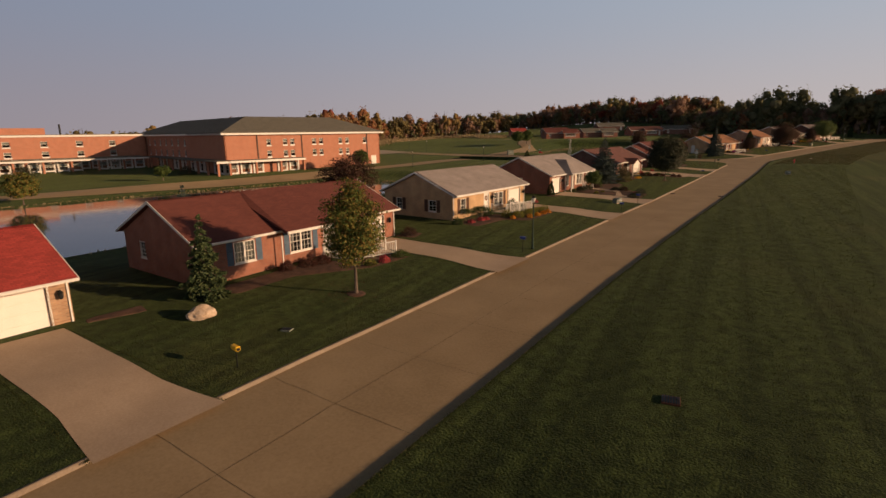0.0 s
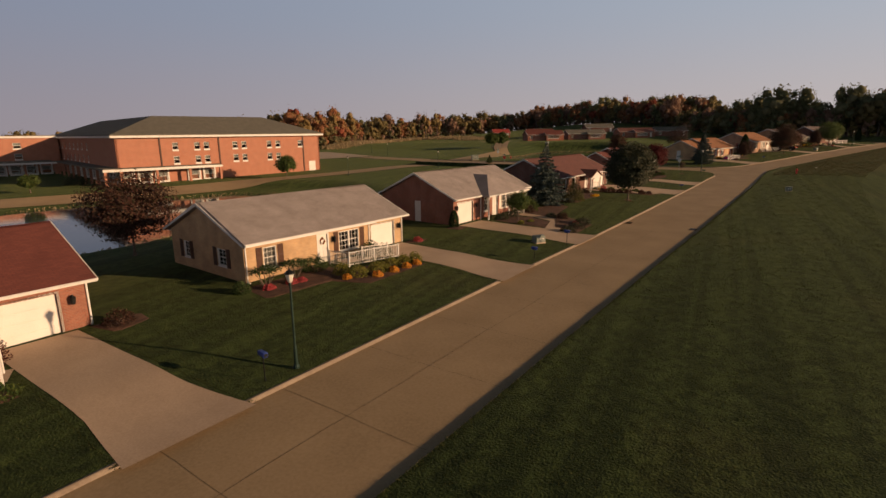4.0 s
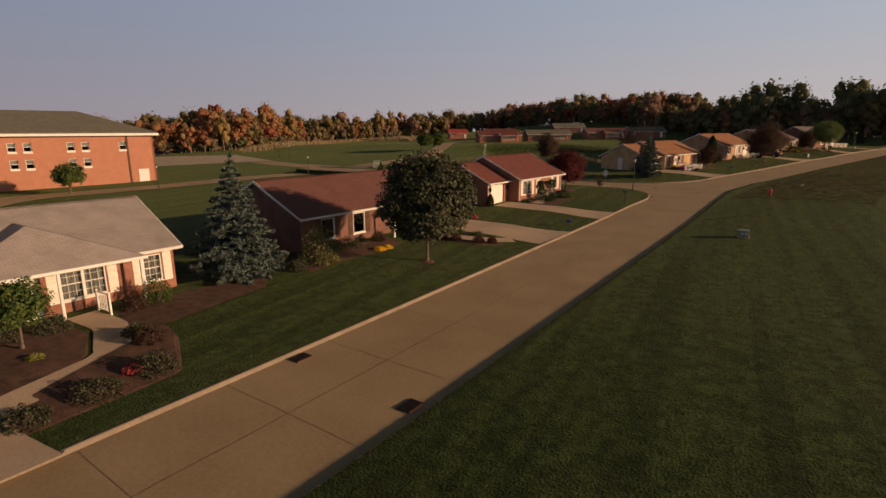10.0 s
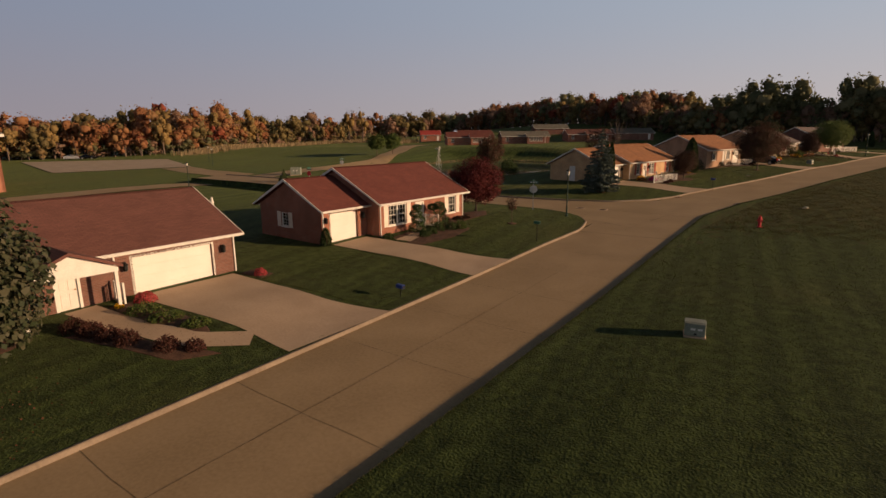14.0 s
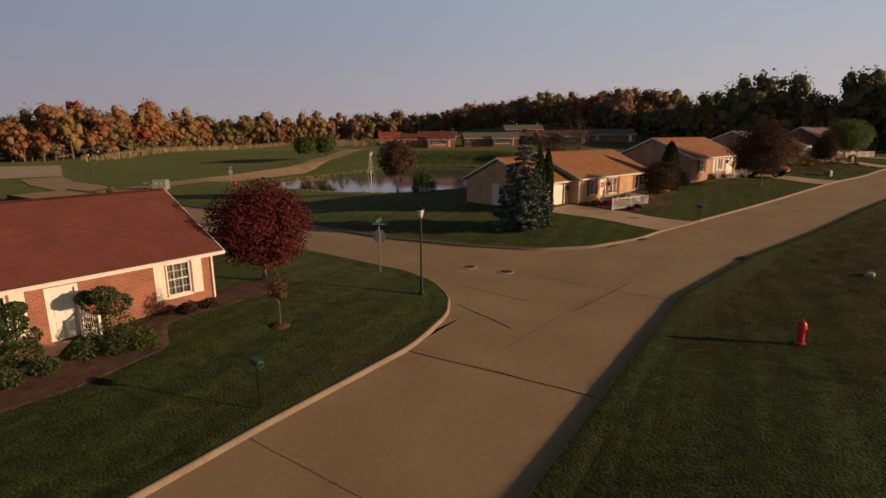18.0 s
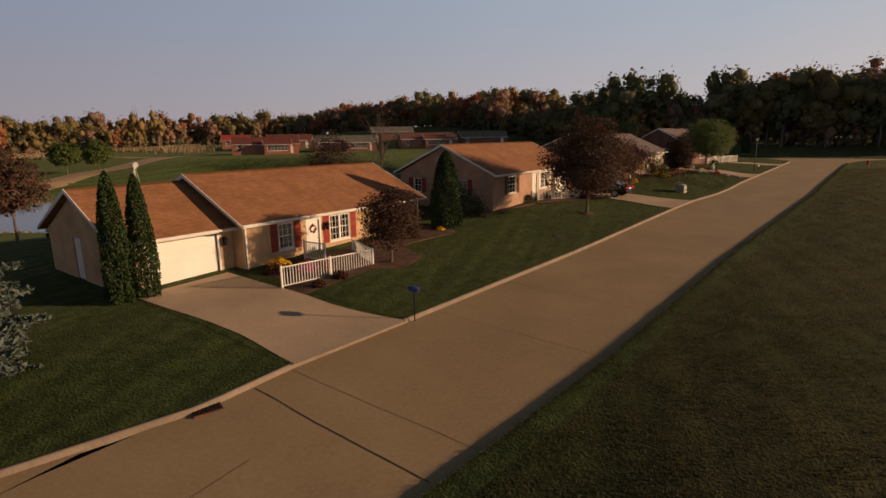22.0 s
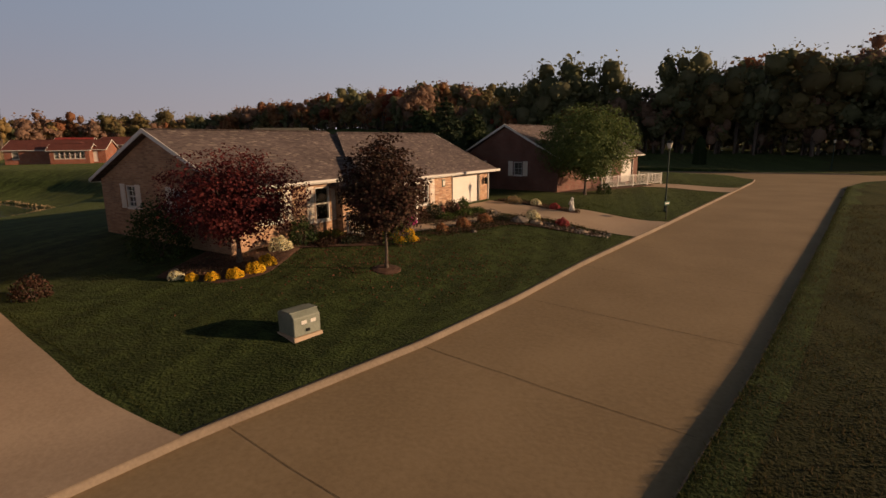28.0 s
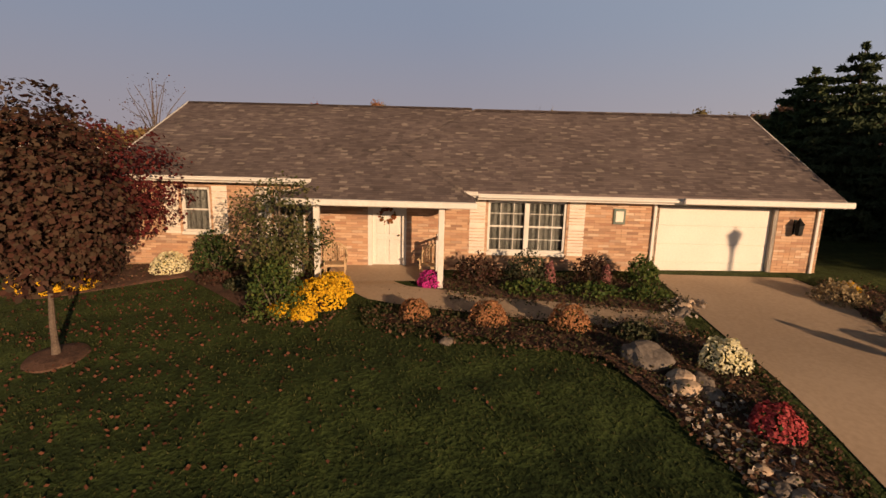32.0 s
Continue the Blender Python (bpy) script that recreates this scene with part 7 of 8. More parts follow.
column_tree(-17.35, 142.05, 5.2, 0.52, 31, "tall narrow arborvitae beside a garage")
column_tree(-17.0, 142.95, 5.0, 0.5, 32, "tall narrow arborvitae beside a garage")
column_tree(-10.6, 159.9, 4.9, 0.95, 33, "dark columnar arborvitae between two houses")
column_tree(-25.0, 54.25, 1.5, 0.42, 34, "small clipped conical evergreen beside a garage")
column_tree(-23.5, 101.2, 1.2, 0.35, 35, "small conical evergreen beside a garage")
column_tree(18.0, 262.0, 4.2, 0.9, 36, "narrow dark conifer beyond the cross street")

# ---- shrubs and flowers ----
S = 100
for x, y, r, h, leaf, label, st in (
    (-26.7, 13.6, 0.6, 0.6, SHRUB_BROWN, "low dark shrub before a brick wall", 1), (-26.2, 15.0, 0.7, 0.75, SHRUB_BROWN, "dark rounded shrub under a window", 1), (-25.9, 16.1, 0.6, 0.7, SHRUB_BROWN, "dark rounded shrub under a window", 1),
    (-26.1, 20.6, 1.1, 1.9, SHRUB_BROWN, "large clipped maroon shrub behind a railing", 1.15), (-22.6, 20.4, 0.65, 0.5, LEAF_GREEN, "low spreading green juniper in mulch", 1.2), (-22.9, 17.5, 0.5, 0.45, LEAF_YOUNG, "tuft of yellowing grass", 1),
    (-26.2, 26.2, 0.75, 0.8, LEAF_BRONZE, "rounded shrub beside a garage", 1),
    (-25.2, 37.7, 0.85, 1.0, HEDGE, "clipped dark green shrub by a door", 1.1), (-24.0, 42.7, 0.55, 0.95, HEDGE, "clipped green hedge behind a railing", 2.4),
    (-23.0, 38.0, 0.62, 0.85, SHRUB_YELLOW, "yellow-green shrub before a railing", 1), (-21.9, 38.3, 0.75, 0.8, SHRUB_YELLOW, "yellow-green shrub before a railing", 1), (-21.5, 39.7, 0.72, 0.8, SHRUB_YELLOW, "yellow-green shrub before a railing", 1), (-21.5, 41.0, 0.66, 0.75, SHRUB_YELLOW, "yellow-green shrub before a railing", 1), (-21.4, 42.2, 0.55, 0.7, SHRUB_YELLOW, "yellow-green shrub before a railing", 1), (-21.1, 43.1, 0.55, 0.68, SHRUB_YELLOW, "yellow-green shrub beside a drive", 1),
    (-25.2, 32.3, 0.55, 0.75, HEDGE, "low dark green shrub at a corner", 1),
    (-23.2, 60.2, 0.7, 0.75, LEAF_DARK, "dark low shrub in mulch", 1), (-22.9, 61.9, 0.75, 0.8, LEAF_DARK, "dark low shrub in mulch", 1), (-15.9, 58.6, 0.75, 0.55, LEAF_DARK, "dark spreading shrub near the kerb", 1), (-15.9, 60.6, 0.85, 0.6, LEAF_DARK, "dark spreading shrub near the kerb", 1), (-16.0, 62.6, 0.8, 0.75, LEAF_DARK, "dark spreading shrub near the kerb", 1), (-18.4, 63.6, 0.6, 0.75, LEAF_BRONZE, "bronze shrub beside a walk", 1), (-19.6, 63.7, 0.6, 0.5, LEAF_DARK, "low dark shrub beside a walk", 1),
    (-22.9, 66.4, 0.75, 1.3, LEAF_GREEN, "upright green shrub at a wall", 1), (-22.7, 65.2, 0.6, 0.9, LEAF_BRONZE, "bronze shrub at a wall", 1), (-20.7, 59.1, 0.35, 0.35, SHRUB_YELLOW, "small yellow-green shrub in mulch", 1), (-20.3, 60.4, 0.35, 0.25, SHRUB_YELLOW, "small low plant in mulch", 1),
    (-21.75, 75.9, 1.3, 2.35, SHRUB_PALE, "large loose green shrub before a house", 1), (-21.6, 74.0, 0.7, 0.7, LEAF_DARK, "low dark shrub beside a hedge", 1), (-23.0, 79.6, 0.95, 0.9, LEAF_DARK, "dark shrub under a window", 1.3), (-22.6, 82.5, 0.6, 0.8, LEAF_BRONZE, "bronze shrub before a wall", 1), (-21.2, 76.3, 0.7, 0.55, LEAF_YOUNG, "clump of arching strap leaves", 1),
    (-21.0, 85.2, 0.55, 0.6, SHRUB_BROWN, "low clipped maroon shrub along a walk", 1), (-20.0, 85.4, 0.55, 0.6, SHRUB_BROWN, "low clipped maroon shrub along a walk", 1), (-19.0, 85.6, 0.5, 0.55, SHRUB_BROWN, "low clipped maroon shrub along a walk", 1), (-18.0, 85.8, 0.5, 0.55, SHRUB_BROWN, "low clipped maroon shrub along a walk", 1), (-16.4, 86.4, 0.5, 0.6, SHRUB_BROWN, "low clipped maroon shrub along a walk", 1), (-15.6, 87.0, 0.42, 0.5, SHRUB_BROWN, "low clipped maroon shrub along a walk", 1),
    (-20.8, 87.8, 0.6, 0.5, LEAF_GREEN, "green perennials beside a drive", 1.3), (-19.2, 87.9, 0.6, 0.45, LEAF_GREEN, "green perennials beside a drive", 1.3), (-17.6, 88.3, 0.5, 0.35, LEAF_GREEN, "green perennials beside a drive", 1.3),
    (-19.6, 107.1, 0.45, 0.6, HEDGE, "clipped round green shrub beside a walk", 1), (-19.7, 108.1, 0.5, 0.55, HEDGE, "clipped round green shrub beside a walk", 1), (-19.9, 109.3, 0.55, 0.7, HEDGE, "clipped round green shrub beside a walk", 1), (-19.3, 110.1, 0.55, 0.7, HEDGE, "clipped round green shrub in mulch", 1), (-18.9, 110.8, 0.55, 0.75, LEAF_GREEN, "clipped round green shrub in mulch", 1), (-20.8, 113.5, 0.5, 0.4, LEAF_BRONZE, "low bronze shrub before a wall", 1), (-20.6, 114.4, 0.45, 0.4, LEAF_BRONZE, "low bronze shrub before a wall", 1), (-21.5, 105.3, 0.45, 0.4, HEDGE, "low green shrub at a drive", 1),
    (-11.3, 156.2, 0.55, 0.6, LEAF_BRONZE, "low bronze shrub before a wall", 1), (-12.3, 152.4, 0.6, 0.8, LEAF_BRONZE, "low bronze shrub by a railing", 1), (-10.9, 148.0, 0.4, 0.35, SHRUB_BROWN, "low maroon plant before a railing", 1), (-11.1, 146.6, 0.35, 0.3, SHRUB_BROWN, "low maroon plant before a railing", 1), (-14.3, 147.6, 0.6, 0.5, SHRUB_BROWN, "maroon shrub before a wall", 1),
    (-10.9, 163.9, 1.7, 2.1, LEAF_DARK, "large weeping dark-leaved shrub at a house corner", 1.1), (-8.0, 171.4, 0.55, 0.7, LEAF_DARK, "dark round shrub before a wall", 1), (-6.9, 173.2, 0.5, 0.65, LEAF_BRONZE, "round shrub before a railing", 1), (-5.2, 174.8, 0.45, 0.6, LEAF_BRONZE, "round shrub before a railing", 1), (-4.0, 175.1, 0.4, 0.5, SHRUB_BROWN, "round maroon shrub beside a drive", 1), (-5.4, 181.4, 0.6, 0.75, LEAF_BRONZE, "round shrub beside a garage", 1),
    (-5.3, 186.0, 1.2, 2.3, HEDGE, "dark evergreen shrub at a house corner", 1), (-0.9, 190.9, 0.5, 0.4, LEAF_YOUNG, "low grey-green perennials in a mulched bed", 1.6), (-0.2, 189.7, 0.4, 0.35, LEAF_BRONZE, "low faded perennials in a mulched bed", 1.5), (0.5, 190.5, 0.4, 0.38, LEAF_DARK, "low dark perennials in a mulched bed", 1.5),
    (2.2, 191.4, 0.7, 1.3, LEAF_GREEN, "loose green shrub beside the porch", 1),
    (1.0, 196.2, 0.55, 0.75, LEAF_BRONZE, "faded rose bush before a window", 1.2), (1.3, 197.4, 0.55, 0.85, LEAF_DARK, "rose bush with a few pink flowers", 1.1), (1.7, 199.0, 0.5, 0.8, LEAF_BRONZE, "rose bush with a few pink flowers", 1.1), (1.95, 200.2, 0.45, 0.75, LEAF_GREEN, "rose bush before a brick wall", 1), (2.6, 198.6, 0.55, 0.35, LEAF_GREEN, "low green groundcover in a flower bed", 1.5), (2.1, 197.2, 0.5, 0.35, LEAF_GREEN, "low green groundcover in a flower bed", 1.5), (3.0, 199.7, 0.5, 0.35, LEAF_GREEN, "low green groundcover in a flower bed", 1.3),
    (4.9, 198.3, 0.4, 0.3, LEAF_DARK, "low dark plants beside a walk", 1.2), (4.0, 203.9, 0.6, 0.5, REED, "clump of dry ornamental grass", 1),
    (4.4, 214.4, 0.6, 0.9, HEDGE, "dark round shrub before a brick house", 1), (6.6, 217.5, 0.75, 1.0, HEDGE, "dark round shrub before a brick house", 1), (8.6, 219.6, 0.45, 0.45, HEDGE, "low clipped shrub along a railing", 1), (9.4, 220.8, 0.45, 0.45, HEDGE, "low clipped shrub along a railing", 1), (10.2, 222.0, 0.45, 0.45, HEDGE, "low clipped shrub along a railing", 1), (11.0, 223.2, 0.45, 0.45, HEDGE, "low clipped shrub along a railing", 1),
    (-116.0, 60.0, 1.6, 2.2, LEAF_DARK, "dark shrub in the court of the building", 1.4), (-150.0, 40.0, 2.0, 2.6, LEAF_DARK, "dark shrub before the building", 1.4),
):
    S += 1
    shrub(x, y, r, h, leaf, S, label, int(420 + 700 * r * h), 0.085 if r < 1 else 0.11, stretch=st, angle=75)


def umbrella(x, y, seed):
    """A flat-topped shrub on bare stems."""
    rng = np.random.default_rng(seed)
    t = thing("shrub", pose(x, y, lie(x, y) - 0.02, 0, 0, 80), "flat-topped clipped shrub on bare stems", "shrub")
    bm = bmesh.new()
    for k in range(9):
        a = k * 0.7
        tube(bm, (math.cos(a) * 0.12, math.sin(a) * 0.12, -0.05), (math.cos(a) * 0.65, math.sin(a) * 0.5, 0.95), 0.028, 0.012, 5)
    part("stem", bm, BARK, t)
    c = dome(900, rng, 0.95, 0.42, 0.4) * np.array([1.1, 0.9, 1]) + np.array([0, 0, 0.85])
    v, f = leaf_quads(c, 0.08, rng)
    raw("foliage", v, f, HEDGE, t)


umbrella(-25.1, 33.9, 71)
umbrella(-24.9, 35.9, 72)


def cloud_shrub(x, y, seed, tiers):
    """An evergreen clipped into stacked balls."""
    rng = np.random.default_rng(seed)
    t = thing("shrub", Matrix.Translation((x, y, lie(x, y) - 0.02)), "evergreen clipped into stacked balls beside a door", "shrub")
    part("stem", tube(bmesh.new(), (0, 0, -0.1), (0, 0, tiers[-1][2]), 0.06, 0.03, 7), BARK, t)
    for dx, dy, z, r in tiers:
        a = rng.normal(size=(1000, 3))
        a /= np.linalg.norm(a, axis=1)[:, None]
        c = a * r * rng.uniform(0.75, 1.0, (1000, 1)) * np.array([1, 1, 0.62]) + np.array([dx, dy, z])
        v, f = leaf_quads(c, 0.075, rng)
        raw("foliage", v, f, HEDGE, t)


cloud_shrub(-20.9, 107.9, 81, ((0, 0, 0.4, 0.65), (0.1, 0.1, 0.95, 0.55), (0, -0.1, 1.45, 0.5), (0, 0.05, 1.9, 0.38)))
cloud_shrub(-20.7, 110.6, 82, ((0, 0, 0.5, 0.8), (-0.2, 0.3, 1.2, 0.6), (0.1, -0.2, 1.7, 0.5), (-0.3, -0.5, 1.6, 0.42)))
for k, (x, y, r, h, petal, label) in enumerate((
    (-22.6, 18.6, 0.42, 0.5, MUM_RED, "round clump of red chrysanthemums"), (-24.2, 35.0, 0.4, 0.35, MUM_RED, "red chrysanthemums in mulch"), (-24.0, 35.6, 0.35, 0.3, MUM_RED, "red chrysanthemums in mulch"), (-24.5, 33.6, 0.4, 0.3, MUM_RED, "red flowers in mulch"), (-24.4, 47.9, 0.4, 0.4, MUM_RED, "red flowers beside a garage"),
    (-22.1, 37.5, 0.32, 0.35, MUM_ORANGE, "orange chrysanthemums before a railing"), (-20.9, 38.95, 0.36, 0.38, MUM_ORANGE, "orange chrysanthemums before a railing"), (-20.7, 40.3, 0.36, 0.38, MUM_ORANGE, "orange chrysanthemums before a railing"), (-20.6, 41.5, 0.34, 0.36, MUM_ORANGE, "orange chrysanthemums before a railing"), (-20.5, 42.5, 0.32, 0.36, MUM_ORANGE, "orange chrysanthemums before a railing"),
    (-16.5, 62.0, 0.35, 0.35, MUM_RED, "red flowers among dark shrubs"), (-20.8, 80.5, 0.45, 0.25, MUM_YELLOW, "low yellow flowers at a bed's edge"), (-20.7, 81.2, 0.4, 0.25, MUM_YELLOW, "low yellow flowers at a bed's edge"), (-22.2, 88.6, 0.5, 0.5, MUM_RED, "red chrysanthemums beside a garage door"), (-22.3, 87.5, 0.2, 0.25, MUM_YELLOW, "yellow flowers by a porch post"), (-21.5, 94.4, 0.35, 0.4, MUM_RED, "red flowers at a garage corner"),
    (-14.5, 148.1, 0.6, 0.6, MUM_YELLOW, "bright yellow chrysanthemums before a tan wall"), (-13.1, 148.4, 0.55, 0.5, MUM_PINK, "magenta chrysanthemums before a railing"), (-12.4, 148.9, 0.4, 0.4, MUM_RED, "red chrysanthemums before a railing"), (-10.6, 158.9, 0.3, 0.25, MUM_YELLOW, "small yellow flowers in mulch"), (-10.3, 169.3, 0.3, 0.3, MUM_ORANGE, "orange flowers before a wall"),
    (-2.5, 184.2, 0.28, 0.28, MUM_WHITE, "cream chrysanthemums at a bed's edge"), (-1.9, 184.3, 0.22, 0.24, MUM_YELLOW, "yellow chrysanthemums at a bed's edge"), (-1.3, 184.6, 0.26, 0.26, MUM_YELLOW, "yellow chrysanthemums at a bed's edge"), (-0.75, 185.05, 0.32, 0.32, MUM_YELLOW, "yellow chrysanthemums at a bed's edge"), (-0.5, 185.75, 0.36, 0.36, MUM_YELLOW, "yellow chrysanthemums at a bed's edge"), (-0.6, 186.5, 0.34, 0.4, MUM_YELLOW, "yellow chrysanthemums at a bed's edge"), (-1.45, 188.25, 0.5, 0.58, MUM_WHITE, "cream-yellow chrysanthemums in a bed"),
    (1.9, 192.3, 0.62, 0.6, MUM_YELLOW, "large clump of yellow chrysanthemums by the porch"), (1.3, 192.6, 0.5, 0.55, MUM_YELLOW, "yellow chrysanthemums by the porch"), (2.25, 191.5, 0.3, 0.25, MUM_YELLOW, "low yellow flowers at a bed's edge"), (2.6, 192.0, 0.3, 0.25, MUM_YELLOW, "low yellow flowers at a bed's edge"),
    (1.15, 194.95, 0.3, 0.4, MUM_PINK, "round magenta chrysanthemum by the walk"), (3.05, 194.3, 0.33, 0.4, MUM_RUST, "round rust-coloured chrysanthemum beside a walk"), (3.6, 195.75, 0.4, 0.45, MUM_RUST, "round rust-coloured chrysanthemum beside a walk"), (4.2, 197.25, 0.42, 0.48, MUM_RUST, "round rust-coloured chrysanthemum beside a walk"),
    (6.3, 199.1, 0.42, 0.52, MUM_WHITE, "round cream chrysanthemum at a drive's edge"), (7.95, 198.6, 0.36, 0.42, MUM_RED, "round dusky red chrysanthemum at a drive's edge"), (5.4, 203.9, 0.36, 0.42, MUM_WHITE, "round cream chrysanthemum beside the drive"), (6.75, 203.0, 0.33, 0.38, MUM_RED, "round dusky red chrysanthemum beside the drive"), (3.6, 204.6, 0.25, 0.3, MUM_YELLOW, "small yellow chrysanthemum beside the drive"),
    (1.6, 197.9, 0.13, 0.6, MUM_DULL, "a few pink roses on a bush"), (2.0, 199.2, 0.12, 0.55, MUM_DULL, "a few pink roses on a bush"))):
    mum(x, y, r, h, petal, 200 + k, label, int(200 + 1300 * r * r))

# ---- railings ----
rail_fence([(-27.0, 17.2), (-24.7, 17.3), (-23.3, 20.8)])
rail_fence([(-26.2, 19.2), (-24.6, 21.2)])
rail_fence([(-25.4, 39.3), (-23.8, 39.5), (-22.7, 43.3)])
rail_fence([(-24.2, 41.2), (-23.6, 43.2)])
rail_fence([(-24.0, 64.2), (-22.8, 64.2)], label="short white railing by a front step")
rail_fence([(-21.7, 110.1), (-20.5, 110.15)], label="short white railing by a front step")
rail_fence([(-22.6, 87.9), (-23.4, 87.9)], label="short white railing by a porch")
rail_fence([(-12.4, 145.8), (-10.6, 150.4), (-12.9, 152.2)])
rail_fence([(-14.4, 150.0), (-13.0, 149.8)], label="short white railing by a front step")
rail_fence([(-7.4, 172.4), (-4.0, 175.5), (-5.2, 176.8)])
rail_fence([(8.0, 217.5), (12.6, 224.6), (10.6, 225.8)])
rail_fence([(-0.2, 195.4), (0.75, 195.2)], label="short white railing beside the porch")
rail_fence([(-0.5, 191.8), (0.4, 191.6)], label="short white railing beside the porch")

# ---- street furniture ----
street_lamp(12.87, 207.3, 4.4)
for x, y in ((-15.75, 28.0), (-14.2, 120.9), (-71.5, 120.0), (-78.0, 96.0), (-112, 150), (-126, 158), (33.5, 256.0)):
    street_lamp(x, y)
paper_box(-15.9, 26.6, BLUEPAINT, "dark blue newspaper box on a thin post", 80)
paper_box(-14.2, 53.7, BLUEPAINT, "blue newspaper box on a thin post beside a drive", 80)
paper_box(-14.65, 48.6, BLUEPAINT, "blue newspaper box on a thin post by the kerb", 80, 0.7)
paper_box(-17.6, 3.4, YELLOWPAINT, "yellow newspaper box on a short post", 80, 0.75)
paper_box(-5.75, 145.2, BLUEPAINT, "blue newspaper box on a thin post by the kerb", 70)
paper_box(-13.2, 96.2, BLUEPAINT, "blue newspaper box on a low post in a lawn", 80, 0.45)
paper_box(-12.4, 110.5, GREENPAINT, "dark green newspaper box on a thin post", 80, 1.3)
cabinet(-16.4, 53.3, 60, 0.85, 0.7, 0.62)
cabinet(3.85, 182.5, 70, 0.8, 0.74, 0.7)
cabinet(-0.4, 98.2, 10, 0.72, 0.66, 0.58, crown=False)
cabinet(-74.5, 142.6, 40, 1.8, 1.5, 1.4)
cabinet(3.2, 133.5, 80, 0.6, 0.35, 0.14, "low grey-green valve box in the grass")
hydrant(0.29, 122.8)
hydrant(28.6, 221.0)
hydrant(-66.6, 149.0)
rock(-23.6, 5.7, 0.56, 3, "large tan boulder lying on the lawn")
for k, (x, y, r) in enumerate(((5.9, 197.9, 0.34), (6.6, 198.1, 0.2), (6.75, 198.35, 0.17), (6.9, 198.0, 0.19), (7.1, 198.25, 0.15), (9.1, 198.0, 0.17), (8.9, 197.85, 0.13), (8.55, 197.9, 0.1), (8.75, 198.1, 0.11), (9.3, 198.2, 0.1), (4.5, 194.7, 0.12), (3.7, 200.2, 0.14), (3.95, 200.0, 0.13), (3.5, 200.45, 0.12), (4.1, 199.8, 0.1), (-3.0, 184.6, 0.16))):
    rock(x, y, r, 10 + k, "smooth garden stone at a bed's edge", (GREYSTONE, STONE, GREYSTONE, DRIVE)[k % 4], 0.7, "stone")
ground_plate(-12.75, 66.4, 0.75, 0.55, 88, RUST, "rusty kerb inlet at the gutter", lift=0.03)
ground_plate(-7.0, 65.8, 0.75, 0.55, 88, RUST, "rusty kerb inlet at the gutter", lift=0.03)
ground_plate(-8.2, 137.7, 0.75, 0.55, 60, RUST, "rusty kerb inlet at the gutter", lift=0.03)
ground_plate(-2.2, 135.2, 0.75, 0.55, 68, RUST, "rusty kerb inlet at the gutter", lift=0.03)
ground_plate(-2.4, 9.5, 0.6, 0.6, 10, RUST, "rusty drain grate in the grass", lift=0.05, road=False)
IRON = noisy("rusty_iron", (0.045, 0.022, 0.014), (0.09, 0.045, 0.03), 6, 40, 0.7, 0.2)
ground_plate(-14.9, 126.5, 0.7, 0.7, 0, IRON, "round dark manhole cover", "manhole", 0.012, True, True)
ground_plate(-12.7, 126.6, 0.7, 0.7, 0, IRON, "round dark manhole cover", "manhole", 0.012, True, True)
ground_plate(-3.3, 160.4, 0.55, 0.4, 20, KERB, "pale meter lid in the lawn", "meter_lid", 0.05, False)
ground_plate(-18.9, 7.0, 0.5, 0.4, 20, GREENBOX, "grey meter lid in the lawn", "meter_lid", 0.05, False)
ground_plate(15.6, 178.8, 0.5, 0.3, 20, KERB, "pale meter lid in the grass", "meter_lid", 0.06, False)


def street_sign(x, y, h=2.5, turn=20.0):
    t = thing("street_sign", pose(x, y, lie(x, y) - 0.02, 0, 0, turn), "stop sign seen from behind under green street-name blades", "sign")
    part("post", box(bmesh.new(), (-0.035, -0.02, -0.1), (0.035, 0.02, h)), GREYMETAL, t)
    bm = bmesh.new()
    lathe(bm, [(0.38, 0), (0.38, 0.006)], 8, pose(0, 0.03, h - 0.55, 90, 0, 0) @ pose(0, 0, 0, 0, 0, 22.5))
    part("stop_plate", bm, GREYMETAL, t, "grey back of an octagonal stop sign")
    part("stop_face", lathe(bmesh.new(), [(0.37, 0), (0.37, 0.004)], 8, pose(0, 0.038, h - 0.55, -90, 0, 0) @ pose(0, 0, 0, 0, 0, 22.5)), REDPAINT, t, "red stop face")
    part("name_blade", box(bmesh.new(), (-0.45, -0.006, h + 0.02), (0.45, 0.006, h + 0.2)), GREENPAINT, t)
    part("name_blade", box(bmesh.new(), (-0.006, -0.45, h + 0.22), (0.006, 0.45, h + 0.4)), GREENPAINT, t)
    for z in (h + 0.08,):
        for x0 in (-0.34, -0.08, 0.14):
            part("lettering_bar", box(bmesh.new(), (x0, -0.009, z), (x0 + 0.18, 0.009, z + 0.07)), WHITE, t)


GREYMETAL = noisy("galvanised_steel", (0.38, 0.38, 0.37), (0.5, 0.5, 0.48), 5, 30, 0.45, 0.5, 0.05)
street_sign(-18.3, 122.9)
street_sign(-60.5, 133.2, 2.5, 200)
street_sign(-72.5, 152.5, 2.4, 40)


def park_bench_sign(x, y):
    t = thing("yard_sign", pose(x, y, lie(x, y), 0, 0, 60), "small green address sign on a stake by the drive", "sign")
    part("stake", box(bmesh.new(), (-0.02, -0.015, -0.1), (0.02, 0.015, 0.9)), DARKMETAL, t)
    part("plate", box(bmesh.new(), (-0.28, -0.015, 0.85), (0.28, 0.015, 1.05), 0.005), GREENPAINT, t)
    part("lettering_bar", box(bmesh.new(), (-0.2, -0.02, 0.92), (0.2, 0.02, 0.99)), WHITE, t)


